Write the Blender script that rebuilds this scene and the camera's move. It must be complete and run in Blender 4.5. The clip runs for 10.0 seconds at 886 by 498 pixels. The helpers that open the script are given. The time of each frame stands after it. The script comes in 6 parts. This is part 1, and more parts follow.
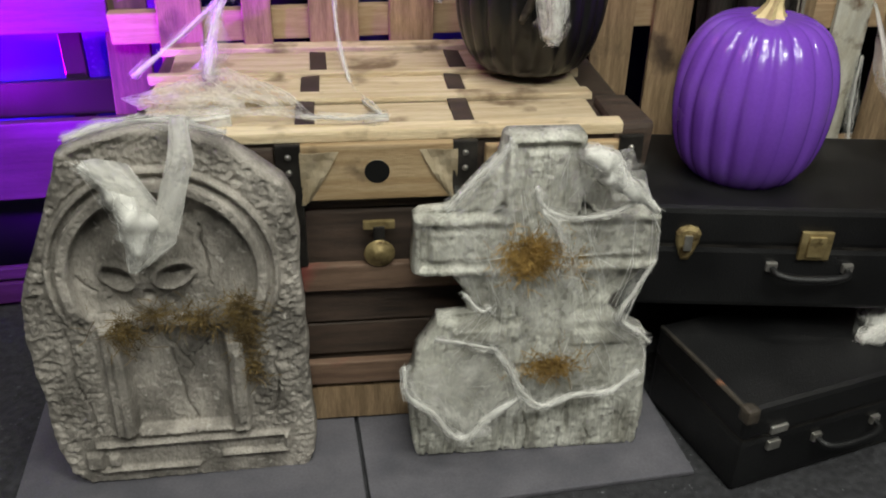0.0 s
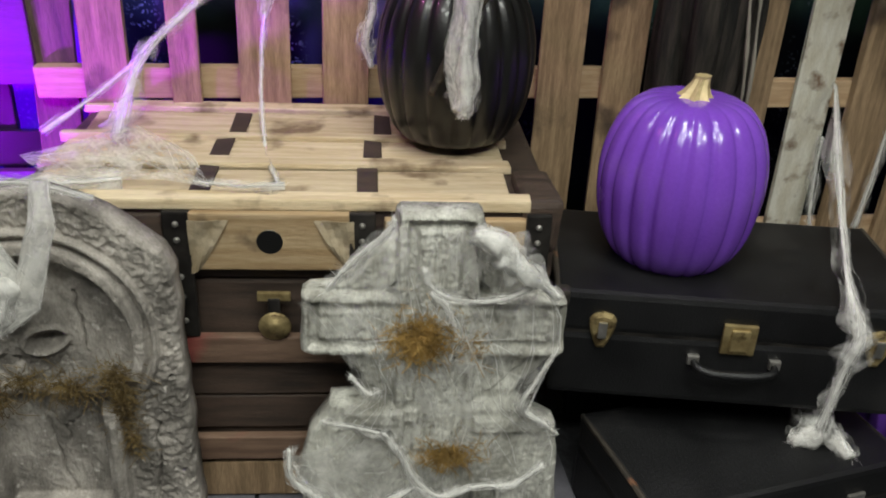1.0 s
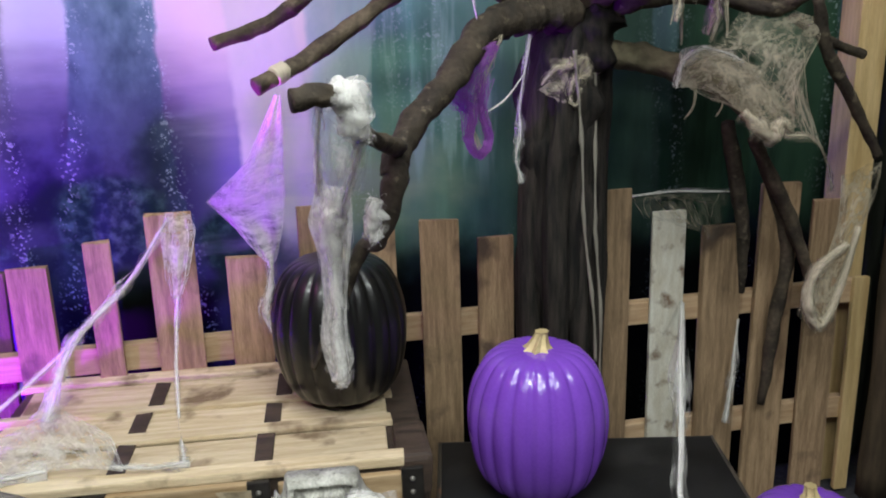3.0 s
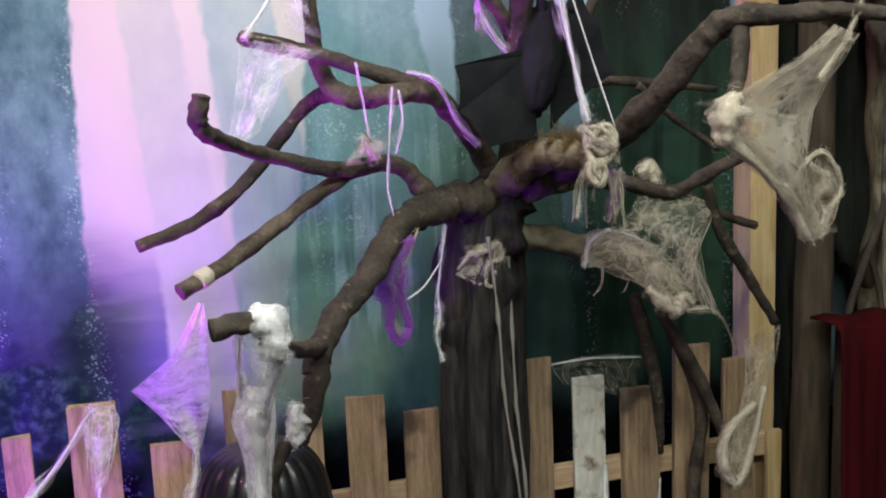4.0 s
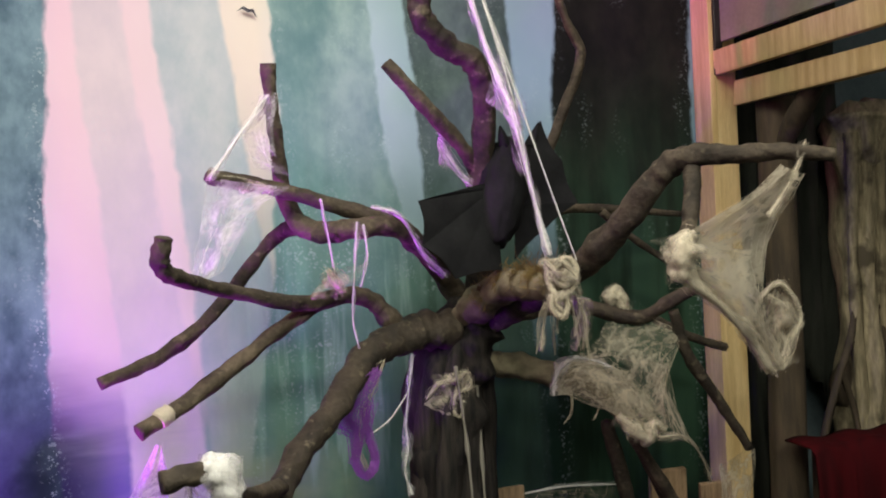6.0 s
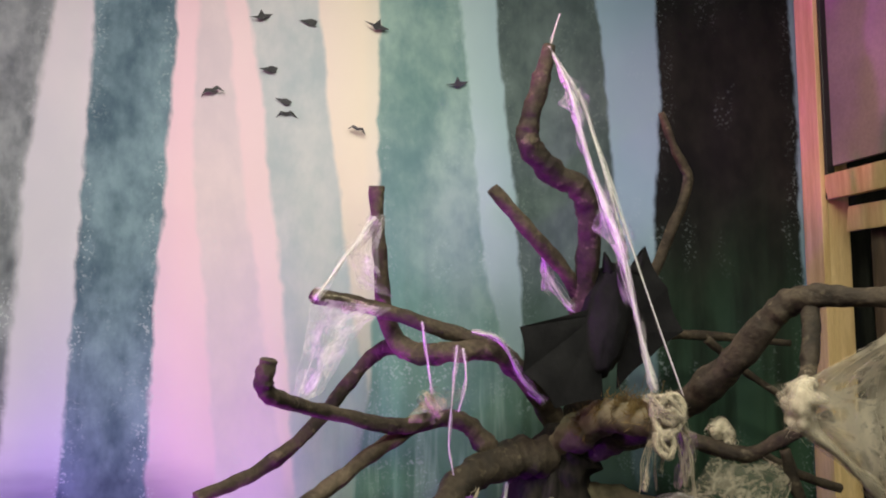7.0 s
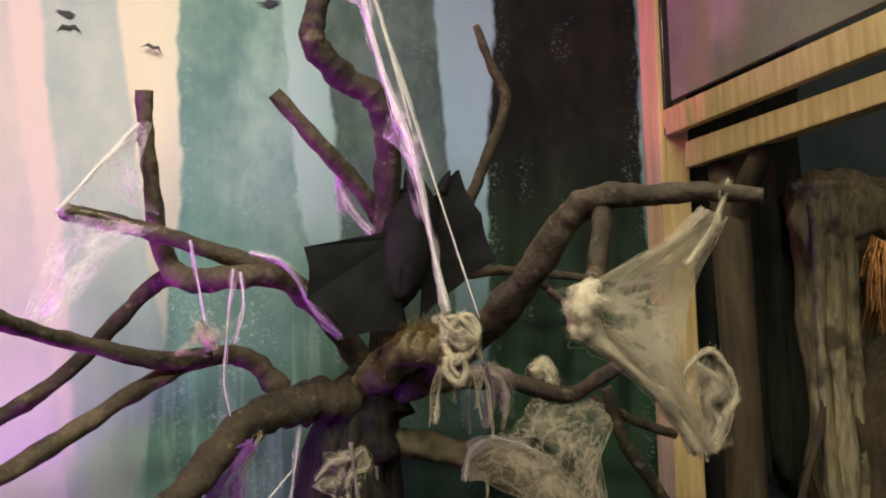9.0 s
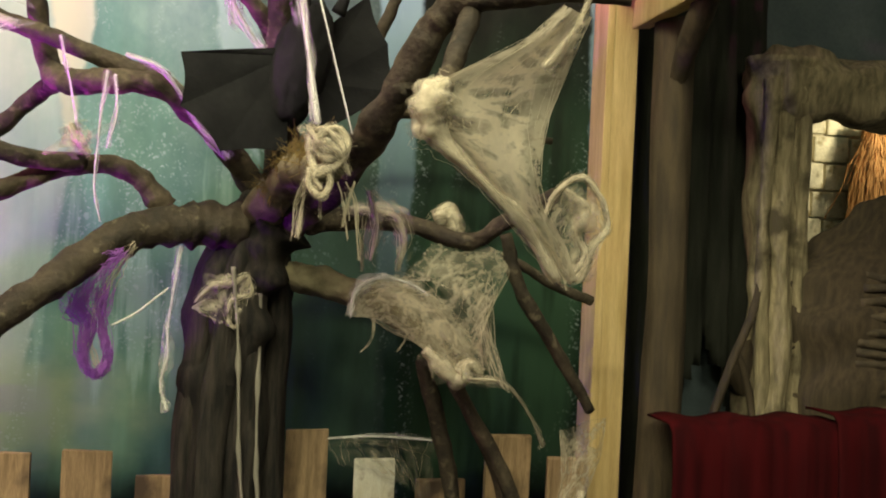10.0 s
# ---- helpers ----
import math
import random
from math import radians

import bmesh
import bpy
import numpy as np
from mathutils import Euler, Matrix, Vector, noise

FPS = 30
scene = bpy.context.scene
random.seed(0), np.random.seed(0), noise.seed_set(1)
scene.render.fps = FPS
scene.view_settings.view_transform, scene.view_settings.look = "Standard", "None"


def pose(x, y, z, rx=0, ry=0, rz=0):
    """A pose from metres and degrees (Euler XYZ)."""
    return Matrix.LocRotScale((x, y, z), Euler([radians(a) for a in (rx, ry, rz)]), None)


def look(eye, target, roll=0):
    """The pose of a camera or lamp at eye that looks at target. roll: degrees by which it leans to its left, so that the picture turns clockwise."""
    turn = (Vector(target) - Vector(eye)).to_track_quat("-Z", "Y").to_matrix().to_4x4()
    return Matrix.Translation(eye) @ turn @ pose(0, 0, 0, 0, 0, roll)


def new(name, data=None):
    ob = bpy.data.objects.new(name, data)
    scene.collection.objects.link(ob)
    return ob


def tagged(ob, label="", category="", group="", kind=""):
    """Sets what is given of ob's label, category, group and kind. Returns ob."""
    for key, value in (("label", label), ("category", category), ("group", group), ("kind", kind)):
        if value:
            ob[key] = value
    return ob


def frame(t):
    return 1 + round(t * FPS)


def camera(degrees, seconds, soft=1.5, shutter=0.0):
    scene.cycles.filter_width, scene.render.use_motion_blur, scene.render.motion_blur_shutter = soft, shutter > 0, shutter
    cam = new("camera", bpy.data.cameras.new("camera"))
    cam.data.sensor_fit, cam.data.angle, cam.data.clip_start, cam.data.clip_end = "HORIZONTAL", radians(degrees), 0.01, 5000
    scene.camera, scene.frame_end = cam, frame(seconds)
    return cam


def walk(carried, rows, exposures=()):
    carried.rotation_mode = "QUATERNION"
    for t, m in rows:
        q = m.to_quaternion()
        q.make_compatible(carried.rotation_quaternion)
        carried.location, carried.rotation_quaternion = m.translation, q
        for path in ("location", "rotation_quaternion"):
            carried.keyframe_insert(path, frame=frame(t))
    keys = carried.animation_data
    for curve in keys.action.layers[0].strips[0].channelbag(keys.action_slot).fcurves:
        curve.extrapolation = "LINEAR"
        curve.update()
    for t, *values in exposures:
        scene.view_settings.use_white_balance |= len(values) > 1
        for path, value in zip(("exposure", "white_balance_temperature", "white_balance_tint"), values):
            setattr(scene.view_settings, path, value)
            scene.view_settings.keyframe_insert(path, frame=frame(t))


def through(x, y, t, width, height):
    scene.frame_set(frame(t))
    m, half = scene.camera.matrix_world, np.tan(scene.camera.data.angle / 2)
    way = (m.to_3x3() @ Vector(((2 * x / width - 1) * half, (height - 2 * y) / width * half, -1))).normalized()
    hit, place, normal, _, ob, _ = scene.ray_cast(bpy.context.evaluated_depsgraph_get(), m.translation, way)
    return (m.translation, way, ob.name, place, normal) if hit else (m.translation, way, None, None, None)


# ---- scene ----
cam = camera(55.0, 10.0, soft=2.0)
METRES, EYE, TILT, LEAN, TURN = 1.9, 1.25, -30.5, -1.0, -11.0
ROWS = [
    (0.0, 0.0, 0.0, 0.0, 0.0, 0.0, 0.0),
    (0.5, 0.0831, 0.0324, 0.0087, 1.3, 0.74, -3.17),
    (1.0, 0.1235, 0.0407, 0.0302, 1.93, 3.29, -2.68),
    (1.5, 0.1612, 0.0093, 0.0255, 3.72, 6.33, -2.54),
    (2.0, 0.1928, -0.0389, 0.0374, 4.28, 10.07, -0.71),
    (3.5, 0.2423, -0.15, 0.151, -1.25, 17.16, 4.24),
    (4.0, 0.2538, -0.18, 0.1762, -2.59, 21.81, 5.66),
    (4.5, 0.2613, -0.1921, 0.1888, -3.14, 24.15, 6.59),
    (5.0, 0.2712, -0.2004, 0.1966, -3.65, 26.14, 6.92),
    (6.5, 0.2863, -0.205, 0.212, -1.88, 31.0, 5.05),
    (7.0, 0.2674, -0.2147, 0.2437, 0.71, 34.93, 1.65),
    (7.5, 0.2643, -0.2262, 0.2487, 2.16, 37.36, 0.57),
    (8.0, 0.2831, -0.2265, 0.2425, 0.82, 37.71, 1.13),
    (8.5, 0.3412, -0.1836, 0.2337, -2.25, 36.01, 4.52),
    (9.0, 0.4156, -0.078, 0.2141, -3.51, 35.04, 4.88),
    (9.5, 0.4905, -0.0269, 0.171, -2.36, 32.99, 4.11),
    (10.0, 0.5783, 0.0011, 0.1349, -3.53, 30.35, 0.19),
]
walk(cam, [(t, pose(0, 0, EYE, TILT, LEAN, TURN) @ pose(METRES * x, METRES * y, METRES * z, 90 + pitch, roll, yaw)) for t, x, y, z, yaw, pitch, roll in ROWS],
     [(0, 0.06, 6450, 10), (2.0, 0.0, 6080, 11), (3.5, 0.1, 5980, 10), (5.0, 0.06, 6400, 11), (6.5, -0.10, 6900, 10), (8.0, -0.22, 7500, 11), (8.6, -0.24, 7700, 13), (9.0, -0.08, 7700, 9), (10.0, 0.38, 8600, -1)])

# ---- light ----
world = bpy.data.worlds.new("hall")
world.use_nodes = True
world.node_tree.nodes["Background"].inputs[0].default_value = (0.55, 0.62, 0.75, 1)
world.node_tree.nodes["Background"].inputs[1].default_value = 0.12
scene.world = world


def lamp(name, kind, energy, color, matrix, size=0.1, spot=60, blend=0.5, size_y=None):
    data = bpy.data.lights.new(name, kind)
    data.energy, data.color = energy, color
    if kind == "AREA":
        data.size = size
        if size_y:
            data.shape, data.size_y = "RECTANGLE", size_y
    else:
        data.shadow_soft_size = size
    if kind == "SPOT":
        data.spot_size, data.spot_blend = radians(spot), blend
    ob = new(name, data)
    ob.matrix_world = matrix
    return ob


# ceiling panels of the hall, before the display
for lx, ly, watts in ((-1.0, -0.5, 26), (-0.1, -1.3, 50), (0.35, 0.1, 36)):
    lamp("ceiling_light_lamp", "AREA", watts, (0.99, 1.0, 0.90), look((lx, ly, 3.42), (lx, ly, 0)), 0.9, size_y=0.5)
lamp("ceiling_light_lamp", "AREA", 68, (0.99, 1.0, 0.90), look((1.6, -0.9, 3.42), (1.6, -0.9, 0)), 1.2, size_y=0.6)
lamp("ceiling_light_lamp", "AREA", 22, (1.0, 1.0, 0.88), look((0.6, 0.9, 3.42), (0.6, 0.9, 0)), 0.6, size_y=0.3)
# violet stage lamps low beside the chest, blue one behind the fence
lamp("stage_light_lamp", "SPOT", 190, (0.36, 0.0, 1.0), look((-0.95, 1.60, 0.35), (-0.05, 2.05, 1.0)), 0.04, 62, 0.8)
lamp("stage_light_lamp", "SPOT", 85, (0.42, 0.0, 1.0), look((-1.05, 1.35, 0.80), (-0.55, 2.0, 0.60)), 0.04, 76, 0.8)
lamp("stage_light_lamp", "SPOT", 560, (0.60, 0.05, 1.0), look((-1.0, 1.10, 0.35), (0.57, 1.60, 1.82)), 0.04, 24, 0.8)
lamp("stage_light_lamp", "SPOT", 110, (0.07, 0.0, 1.0), look((-0.95, 2.07, 0.45), (0.2, 2.14, 0.75)), 0.03, 90, 0.6)
# pink stage lamps high beside the display
lamp("stage_light_lamp", "SPOT", 50, (1.0, 0.25, 0.70), look((-1.5, 1.0, 2.9), (0.5, 2.05, 2.0)), 0.08, 70, 0.8)
lamp("stage_light_lamp", "SPOT", 260, (1.0, 0.16, 0.62), look((-1.5, 1.0, 2.6), (2.07, 2.03, 2.5)), 0.05, 13, 0.6)
# warm lamp inside the porch
lamp("porch_lamp", "POINT", 11, (1.0, 0.92, 0.76), pose(3.78, 2.62, 2.12), 0.03)


# ---- materials ----
def mat(name, c1, c2, rough=0.7, scale=8.0, stretch=(1, 1, 1), bump=0.3, metal=0.0, fine=90.0, spots=None, coat=0.0, vary=0.12, spec=0.5):
    """Two-scale mottled surface: c1 and c2 by a large noise, darkened and lifted by a fine one; spots: (colour, scale, share)."""
    m = bpy.data.materials.new(name)
    m.use_nodes = True
    nt = m.node_tree
    b = nt.nodes["Principled BSDF"]
    N, L = nt.nodes.new, nt.links.new
    tc, mp = N("ShaderNodeTexCoord"), N("ShaderNodeMapping")
    mp.inputs["Scale"].default_value = stretch
    info = N("ShaderNodeObjectInfo")
    off = N("ShaderNodeVectorMath")
    off.operation = "MULTIPLY_ADD"
    off.inputs[1].default_value = (7, 5, 3)
    comb = N("ShaderNodeCombineXYZ")
    for i in range(3):
        L(info.outputs["Random"], comb.inputs[i])
    L(comb.outputs[0], off.inputs[0])
    L(tc.outputs["Object"], off.inputs[2])
    L(off.outputs[0], mp.inputs[0])
    n1, n2 = N("ShaderNodeTexNoise"), N("ShaderNodeTexNoise")
    n1.inputs["Scale"].default_value, n1.inputs["Detail"].default_value = scale, 6
    n2.inputs["Scale"].default_value, n2.inputs["Detail"].default_value = fine, 4
    L(mp.outputs[0], n1.inputs[0]), L(mp.outputs[0], n2.inputs[0])
    r1 = N("ShaderNodeValToRGB")
    r1.color_ramp.elements[0].position, r1.color_ramp.elements[1].position = 0.35, 0.65
    r1.color_ramp.elements[0].color, r1.color_ramp.elements[1].color = (*c1, 1), (*c2, 1)
    L(n1.outputs[0], r1.inputs[0])
    hsv = N("ShaderNodeHueSaturation")
    val = N("ShaderNodeMapRange")
    val.inputs["To Min"].default_value, val.inputs["To Max"].default_value = 1 - 2 * vary, 1 + 2 * vary
    L(n2.outputs[0], val.inputs[0])
    rv = N("ShaderNodeMapRange")
    rv.inputs["To Min"].default_value, rv.inputs["To Max"].default_value = 1 - vary, 1 + vary
    L(info.outputs["Random"], rv.inputs[0])
    mul = N("ShaderNodeMath")
    mul.operation = "MULTIPLY"
    L(val.outputs[0], mul.inputs[0]), L(rv.outputs[0], mul.inputs[1])
    L(mul.outputs[0], hsv.inputs["Value"])
    L(r1.outputs[0], hsv.inputs["Color"])
    out = hsv.outputs[0]
    if spots:
        n3, r3, mix = N("ShaderNodeTexNoise"), N("ShaderNodeValToRGB"), N("ShaderNodeMix")
        n3.inputs["Scale"].default_value, n3.inputs["Detail"].default_value = spots[1], 5
        L(tc.outputs["Object"], n3.inputs[0])
        r3.color_ramp.elements[0].position, r3.color_ramp.elements[1].position = 1 - spots[2] - 0.06, 1 - spots[2] + 0.06
        L(n3.outputs[0], r3.inputs[0])
        mix.data_type = "RGBA"
        L(r3.outputs[0], mix.inputs["Factor"]), L(out, mix.inputs["A"])
        mix.inputs["B"].default_value = (*spots[0], 1)
        out = mix.outputs["Result"]
    L(out, b.inputs["Base Color"])
    rr = N("ShaderNodeMapRange")
    rr.inputs["To Min"].default_value, rr.inputs["To Max"].default_value = max(rough - 0.12, 0.05), min(rough + 0.12, 1)
    L(n1.outputs[0], rr.inputs[0]), L(rr.outputs[0], b.inputs["Roughness"])
    b.inputs["Metallic"].default_value = metal
    b.inputs["Specular IOR Level"].default_value = spec
    b.inputs["Coat Weight"].default_value = coat
    bp = N("ShaderNodeBump")
    bp.inputs["Strength"].default_value, bp.inputs["Distance"].default_value = bump, 0.004
    add = N("ShaderNodeMath")
    L(n1.outputs[0], add.inputs[0]), L(n2.outputs[0], add.inputs[1])
    L(add.outputs[0], bp.inputs["Height"]), L(bp.outputs[0], b.inputs["Normal"])
    return m


M_PINE = mat("pale_pine", (0.48, 0.37, 0.22), (0.64, 0.53, 0.36), 0.65, 5, (1.2, 14, 14), 0.35, fine=40, spots=((0.19, 0.13, 0.075), 9, 0.39))
M_LIDBOARD = mat("tan_lid_board", (0.30, 0.20, 0.10), (0.42, 0.31, 0.18), 0.65, 5, (1.2, 14, 14), 0.35, fine=40, spots=((0.10, 0.065, 0.035), 10, 0.36))
M_PICKET = mat("weathered_board", (0.22, 0.145, 0.078), (0.40, 0.272, 0.157), 0.8, 5, (14, 14, 1.2), 0.5, fine=40, spots=((0.07, 0.045, 0.03), 6, 0.36), vary=0.2)
# darker copy of the picket wood; the first picket's shade is in its colour
M_SHADEDPICKET = mat("shaded_picket_board", (0.055, 0.035, 0.028), (0.11, 0.075, 0.055), 0.8, 5, (14, 14, 1.2), 0.5, fine=40, vary=0.2)
M_PALEPICKET = mat("peeling_white_board", (0.62, 0.60, 0.52), (0.50, 0.46, 0.36), 0.75, 6, (8, 8, 2), 0.5, fine=50, spots=((0.16, 0.10, 0.06), 14, 0.40))
M_RAIL = mat("pine_rail", (0.34, 0.22, 0.12), (0.46, 0.33, 0.20), 0.7, 5, (1.2, 14, 14), 0.4, fine=40)
M_DARKWOOD = mat("dark_chest_wood", (0.026, 0.018, 0.013), (0.065, 0.042, 0.030), 0.6, 5, (1.5, 12, 12), 0.4, fine=50)
M_BROWNWOOD = mat("brown_chest_wood", (0.11, 0.065, 0.042), (0.19, 0.12, 0.08), 0.65, 5, (1.5, 14, 14), 0.4, fine=50, spots=((0.26, 0.045, 0.04), 4, 0.42))
M_BLACKMETAL = mat("black_iron", (0.02, 0.018, 0.017), (0.05, 0.045, 0.04), 0.45, 20, bump=0.3, metal=0.6)
M_BRASS = mat("tarnished_brass", (0.22, 0.16, 0.07), (0.42, 0.33, 0.16), 0.5, 25, bump=0.5, metal=0.7, spots=((0.08, 0.05, 0.02), 30, 0.38))
M_NICKEL = mat("worn_nickel", (0.4, 0.38, 0.34), (0.62, 0.6, 0.56), 0.35, 25, bump=0.3, metal=0.9)
M_LEATHER = mat("black_case_cloth", (0.003, 0.003, 0.0035), (0.008, 0.008, 0.0085), 0.5, 6, bump=0.35, fine=260, coat=0.0, spots=((0.020, 0.019, 0.019), 5, 0.36), spec=0.42)
M_SCUFF = mat("scuffed_case_edge", (0.02, 0.018, 0.016), (0.05, 0.04, 0.03), 0.5, 12, bump=0.3, spots=((0.40, 0.16, 0.07), 9, 0.36))
M_STONE = mat("grey_foam_stone", (0.125, 0.113, 0.098), (0.37, 0.338, 0.30), 0.9, 14, (1, 1, 0.6), 0.9, fine=190, spots=((0.44, 0.41, 0.37), 70, 0.33), vary=0.22)
M_STONE_PALE = mat("pale_foam_stone", (0.26, 0.25, 0.21), (0.70, 0.69, 0.62), 0.9, 18, (1, 1, 0.3), 0.9, fine=190, spots=((0.19, 0.18, 0.16), 55, 0.36), vary=0.25)
M_MOSS_DARK = mat("olive_dry_moss", (0.09, 0.058, 0.018), (0.20, 0.135, 0.045), 0.95, 30, bump=0.6)
M_MOSS = mat("dry_moss", (0.20, 0.12, 0.03), (0.36, 0.22, 0.06), 0.95, 30, bump=0.6)
M_PURPLE = mat("purple_paint", (0.17, 0.055, 0.46), (0.21, 0.075, 0.54), 0.24, 5, bump=0.12, fine=160, coat=0.35, vary=0.05)
M_BLACK = mat("black_paint", (0.004, 0.004, 0.004), (0.008, 0.0078, 0.007), 0.36, 5, bump=0.12, fine=160, coat=0.25)
M_GOLD = mat("gold_paint", (0.46, 0.36, 0.17), (0.60, 0.49, 0.26), 0.55, 20, bump=0.5, metal=0.2)
M_BARK = mat("wrapped_bark", (0.026, 0.020, 0.014), (0.080, 0.062, 0.042), 0.8, 16, (1, 1, 1), 1.0, fine=80, spots=((0.12, 0.097, 0.066), 40, 0.34), vary=0.35, spec=0.3)
M_MOSSBARK = mat("mossy_bark", (0.085, 0.072, 0.04), (0.20, 0.172, 0.105), 0.9, 18, bump=0.8, fine=60, spots=((0.05, 0.035, 0.02), 14, 0.4))
M_TRUNK = mat("black_trunk_bark", (0.007, 0.0065, 0.006), (0.034, 0.028, 0.023), 0.8, 9, (8, 8, 0.8), 0.9, fine=60, vary=0.25, spec=0.25)
M_TIMBER = mat("yellow_timber", (0.42, 0.29, 0.12), (0.56, 0.41, 0.20), 0.65, 4, (12, 12, 1), 0.4, fine=40)
M_LOG = mat("brown_log", (0.034, 0.023, 0.012), (0.074, 0.052, 0.029), 0.8, 6, (8, 8, 1), 0.7, fine=50)
M_COIL = mat("ridged_brown_bark", (0.035, 0.026, 0.015), (0.085, 0.064, 0.038), 0.8, 10, (3, 3, 3), 0.8, fine=60)
M_MAT = mat("dark_foam_mat", (0.070, 0.068, 0.080), (0.105, 0.10, 0.115), 0.9, 10, bump=0.5, fine=200)
M_CARPET = mat("black_speckled_carpet", (0.012, 0.012, 0.014), (0.03, 0.03, 0.034), 0.95, 60, bump=0.9, fine=260, spots=((0.20, 0.20, 0.22), 130, 0.27))
M_WALL = mat("grey_hall_wall", (0.13, 0.13, 0.13), (0.17, 0.17, 0.165), 0.9, 2, bump=0.1)
M_CEIL = mat("hall_ceiling", (0.34, 0.34, 0.34), (0.4, 0.4, 0.39), 0.9, 2, bump=0.1)
M_BAT = mat("black_bat_felt", (0.006, 0.006, 0.007), (0.014, 0.014, 0.015), 0.85, 14, bump=0.4, spec=0.15)
M_RED = mat("dark_red_cloth", (0.022, 0.001, 0.002), (0.045, 0.002, 0.0035), 0.85, 3, (10, 10, 0.6), 0.4, spec=0.1)
M_FELT = mat("grey_green_drape", (0.014, 0.016, 0.012), (0.028, 0.030, 0.023), 0.9, 4, (6, 6, 1), 0.3, spec=0.15)


# ---- builders ----
def link_mesh(name, bm, material, smooth=False):
    me = bpy.data.meshes.new(name)
    bm.normal_update()
    bm.to_mesh(me)
    bm.free()
    me.materials.append(material)
    if smooth:
        for p in me.polygons:
            p.use_smooth = True
    return new(name, me)


def part(name, bm, material, parent, label="", smooth=False, at=None):
    ob = link_mesh(name, bm, material, smooth)
    ob.parent = parent
    if at is not None:
        ob.matrix_basis = at
    if label:
        ob["label"] = label
    return ob


def thing(name, m, label, category, group="", kind=""):
    return_ob = new(name)
    return_ob.empty_display_size = 0.05
    return_ob.matrix_basis = m
    return tagged(return_ob, label, category, group, kind)


def box(w, d, h, at=(0, 0, 0), bevel=0.004, bm=None, jitter=0.0, rng=None):
    """Box with its base centred on at; bevelled edges, corners shifted by jitter."""
    bm = bm or bmesh.new()
    vs = bmesh.ops.create_cube(bm, size=1)["verts"]
    for v in vs:
        v.co = Vector((v.co.x * w + at[0], v.co.y * d + at[1], (v.co.z + 0.5) * h + at[2]))
        if jitter:
            v.co += Vector([(rng or random).uniform(-jitter, jitter) for _ in range(3)])
    if bevel:
        es = list({e for v in vs for e in v.link_edges})
        bmesh.ops.bevel(bm, geom=es, offset=bevel, segments=2, affect="EDGES", profile=0.6)
    return bm


def smooth_path(pts, steps):
    """Points (x, y, z, r) resampled along a Catmull-Rom line."""
    p = [np.array(q, float) for q in pts]
    p = [2 * p[0] - p[1]] + p + [2 * p[-1] - p[-2]]
    out = []
    for i in range(1, len(p) - 2):
        for s in range(steps):
            t = s / steps
            out.append(0.5 * (2 * p[i] + (p[i + 1] - p[i - 1]) * t + (2 * p[i - 1] - 5 * p[i] + 4 * p[i + 1] - p[i + 2]) * t * t
                              + (3 * p[i] - p[i - 1] - 3 * p[i + 1] + p[i + 2]) * t ** 3))
    out.append(p[-2])
    return out


def tube(pts, steps=6, segs=10, rough=0.08, bm=None, seed=0, caps=True, knots=0.0, wrap=0.0):
    """A tapered, uneven tube along pts (x, y, z, r); wrap: height of a helical band wound round it."""
    bm = bm or bmesh.new()
    path = smooth_path(pts, steps)
    rings, last = [], None
    for i, q in enumerate(path):
        c, r = Vector(q[:3]), max(q[3], 0.0005)
        a, b = Vector(path[max(i - 1, 0)][:3]), Vector(path[min(i + 1, len(path) - 1)][:3])
        d = (b - a).normalized()
        if last is None:
            last = d.orthogonal().normalized()
        last = (last - d * last.dot(d)).normalized()
        w = d.cross(last)
        swell = 1 + knots * max(0, noise.noise(Vector((seed, i * 0.28, 3))))
        ring = []
        for k in range(segs):
            an = 2 * math.pi * k / segs
            n = 1 + rough * 2 * noise.noise(Vector((math.cos(an) * 1.5 + seed * 3.1, math.sin(an) * 1.5, i * 0.22)))
            if wrap:
                n += wrap * ((i * (0.27 + 0.05 * math.sin(seed + i * 0.11)) + k / segs) % 1.0 - 0.5)
            ring.append(bm.verts.new(c + (last * math.cos(an) + w * math.sin(an)) * r * n * swell))
        rings.append(ring)
    for r1, r2 in zip(rings, rings[1:]):
        for k in range(segs):
            bm.faces.new((r1[k], r1[(k + 1) % segs], r2[(k + 1) % segs], r2[k]))
    if caps:
        bm.faces.new(rings[0][::-1])
        bm.faces.new(rings[-1])
    return bm


def lathe(profile, segs=24, bm=None, at=(0, 0, 0)):
    bm = bm or bmesh.new()
    rings = [[bm.verts.new((at[0] + r * math.cos(2 * math.pi * k / segs), at[1] + r * math.sin(2 * math.pi * k / segs), at[2] + z)) for k in range(segs)] for r, z in profile]
    for a, b in zip(rings, rings[1:]):
        for k in range(segs):
            bm.faces.new((a[k], a[(k + 1) % segs], b[(k + 1) % segs], b[k]))
    bm.faces.new(rings[0][::-1])
    bm.faces.new(rings[-1])
    return bm


# ---- the setting ----
def plane_bm(x0, x1, y0, y1, z, nx=1, ny=1):
    bm = bmesh.new()
    vs = [[bm.verts.new((x0 + (x1 - x0) * i / nx, y0 + (y1 - y0) * j / ny, z)) for i in range(nx + 1)] for j in range(ny + 1)]
    for j in range(ny):
        for i in range(nx):
            bm.faces.new((vs[j][i], vs[j][i + 1], vs[j + 1][i + 1], vs[j + 1][i]))
    return bm


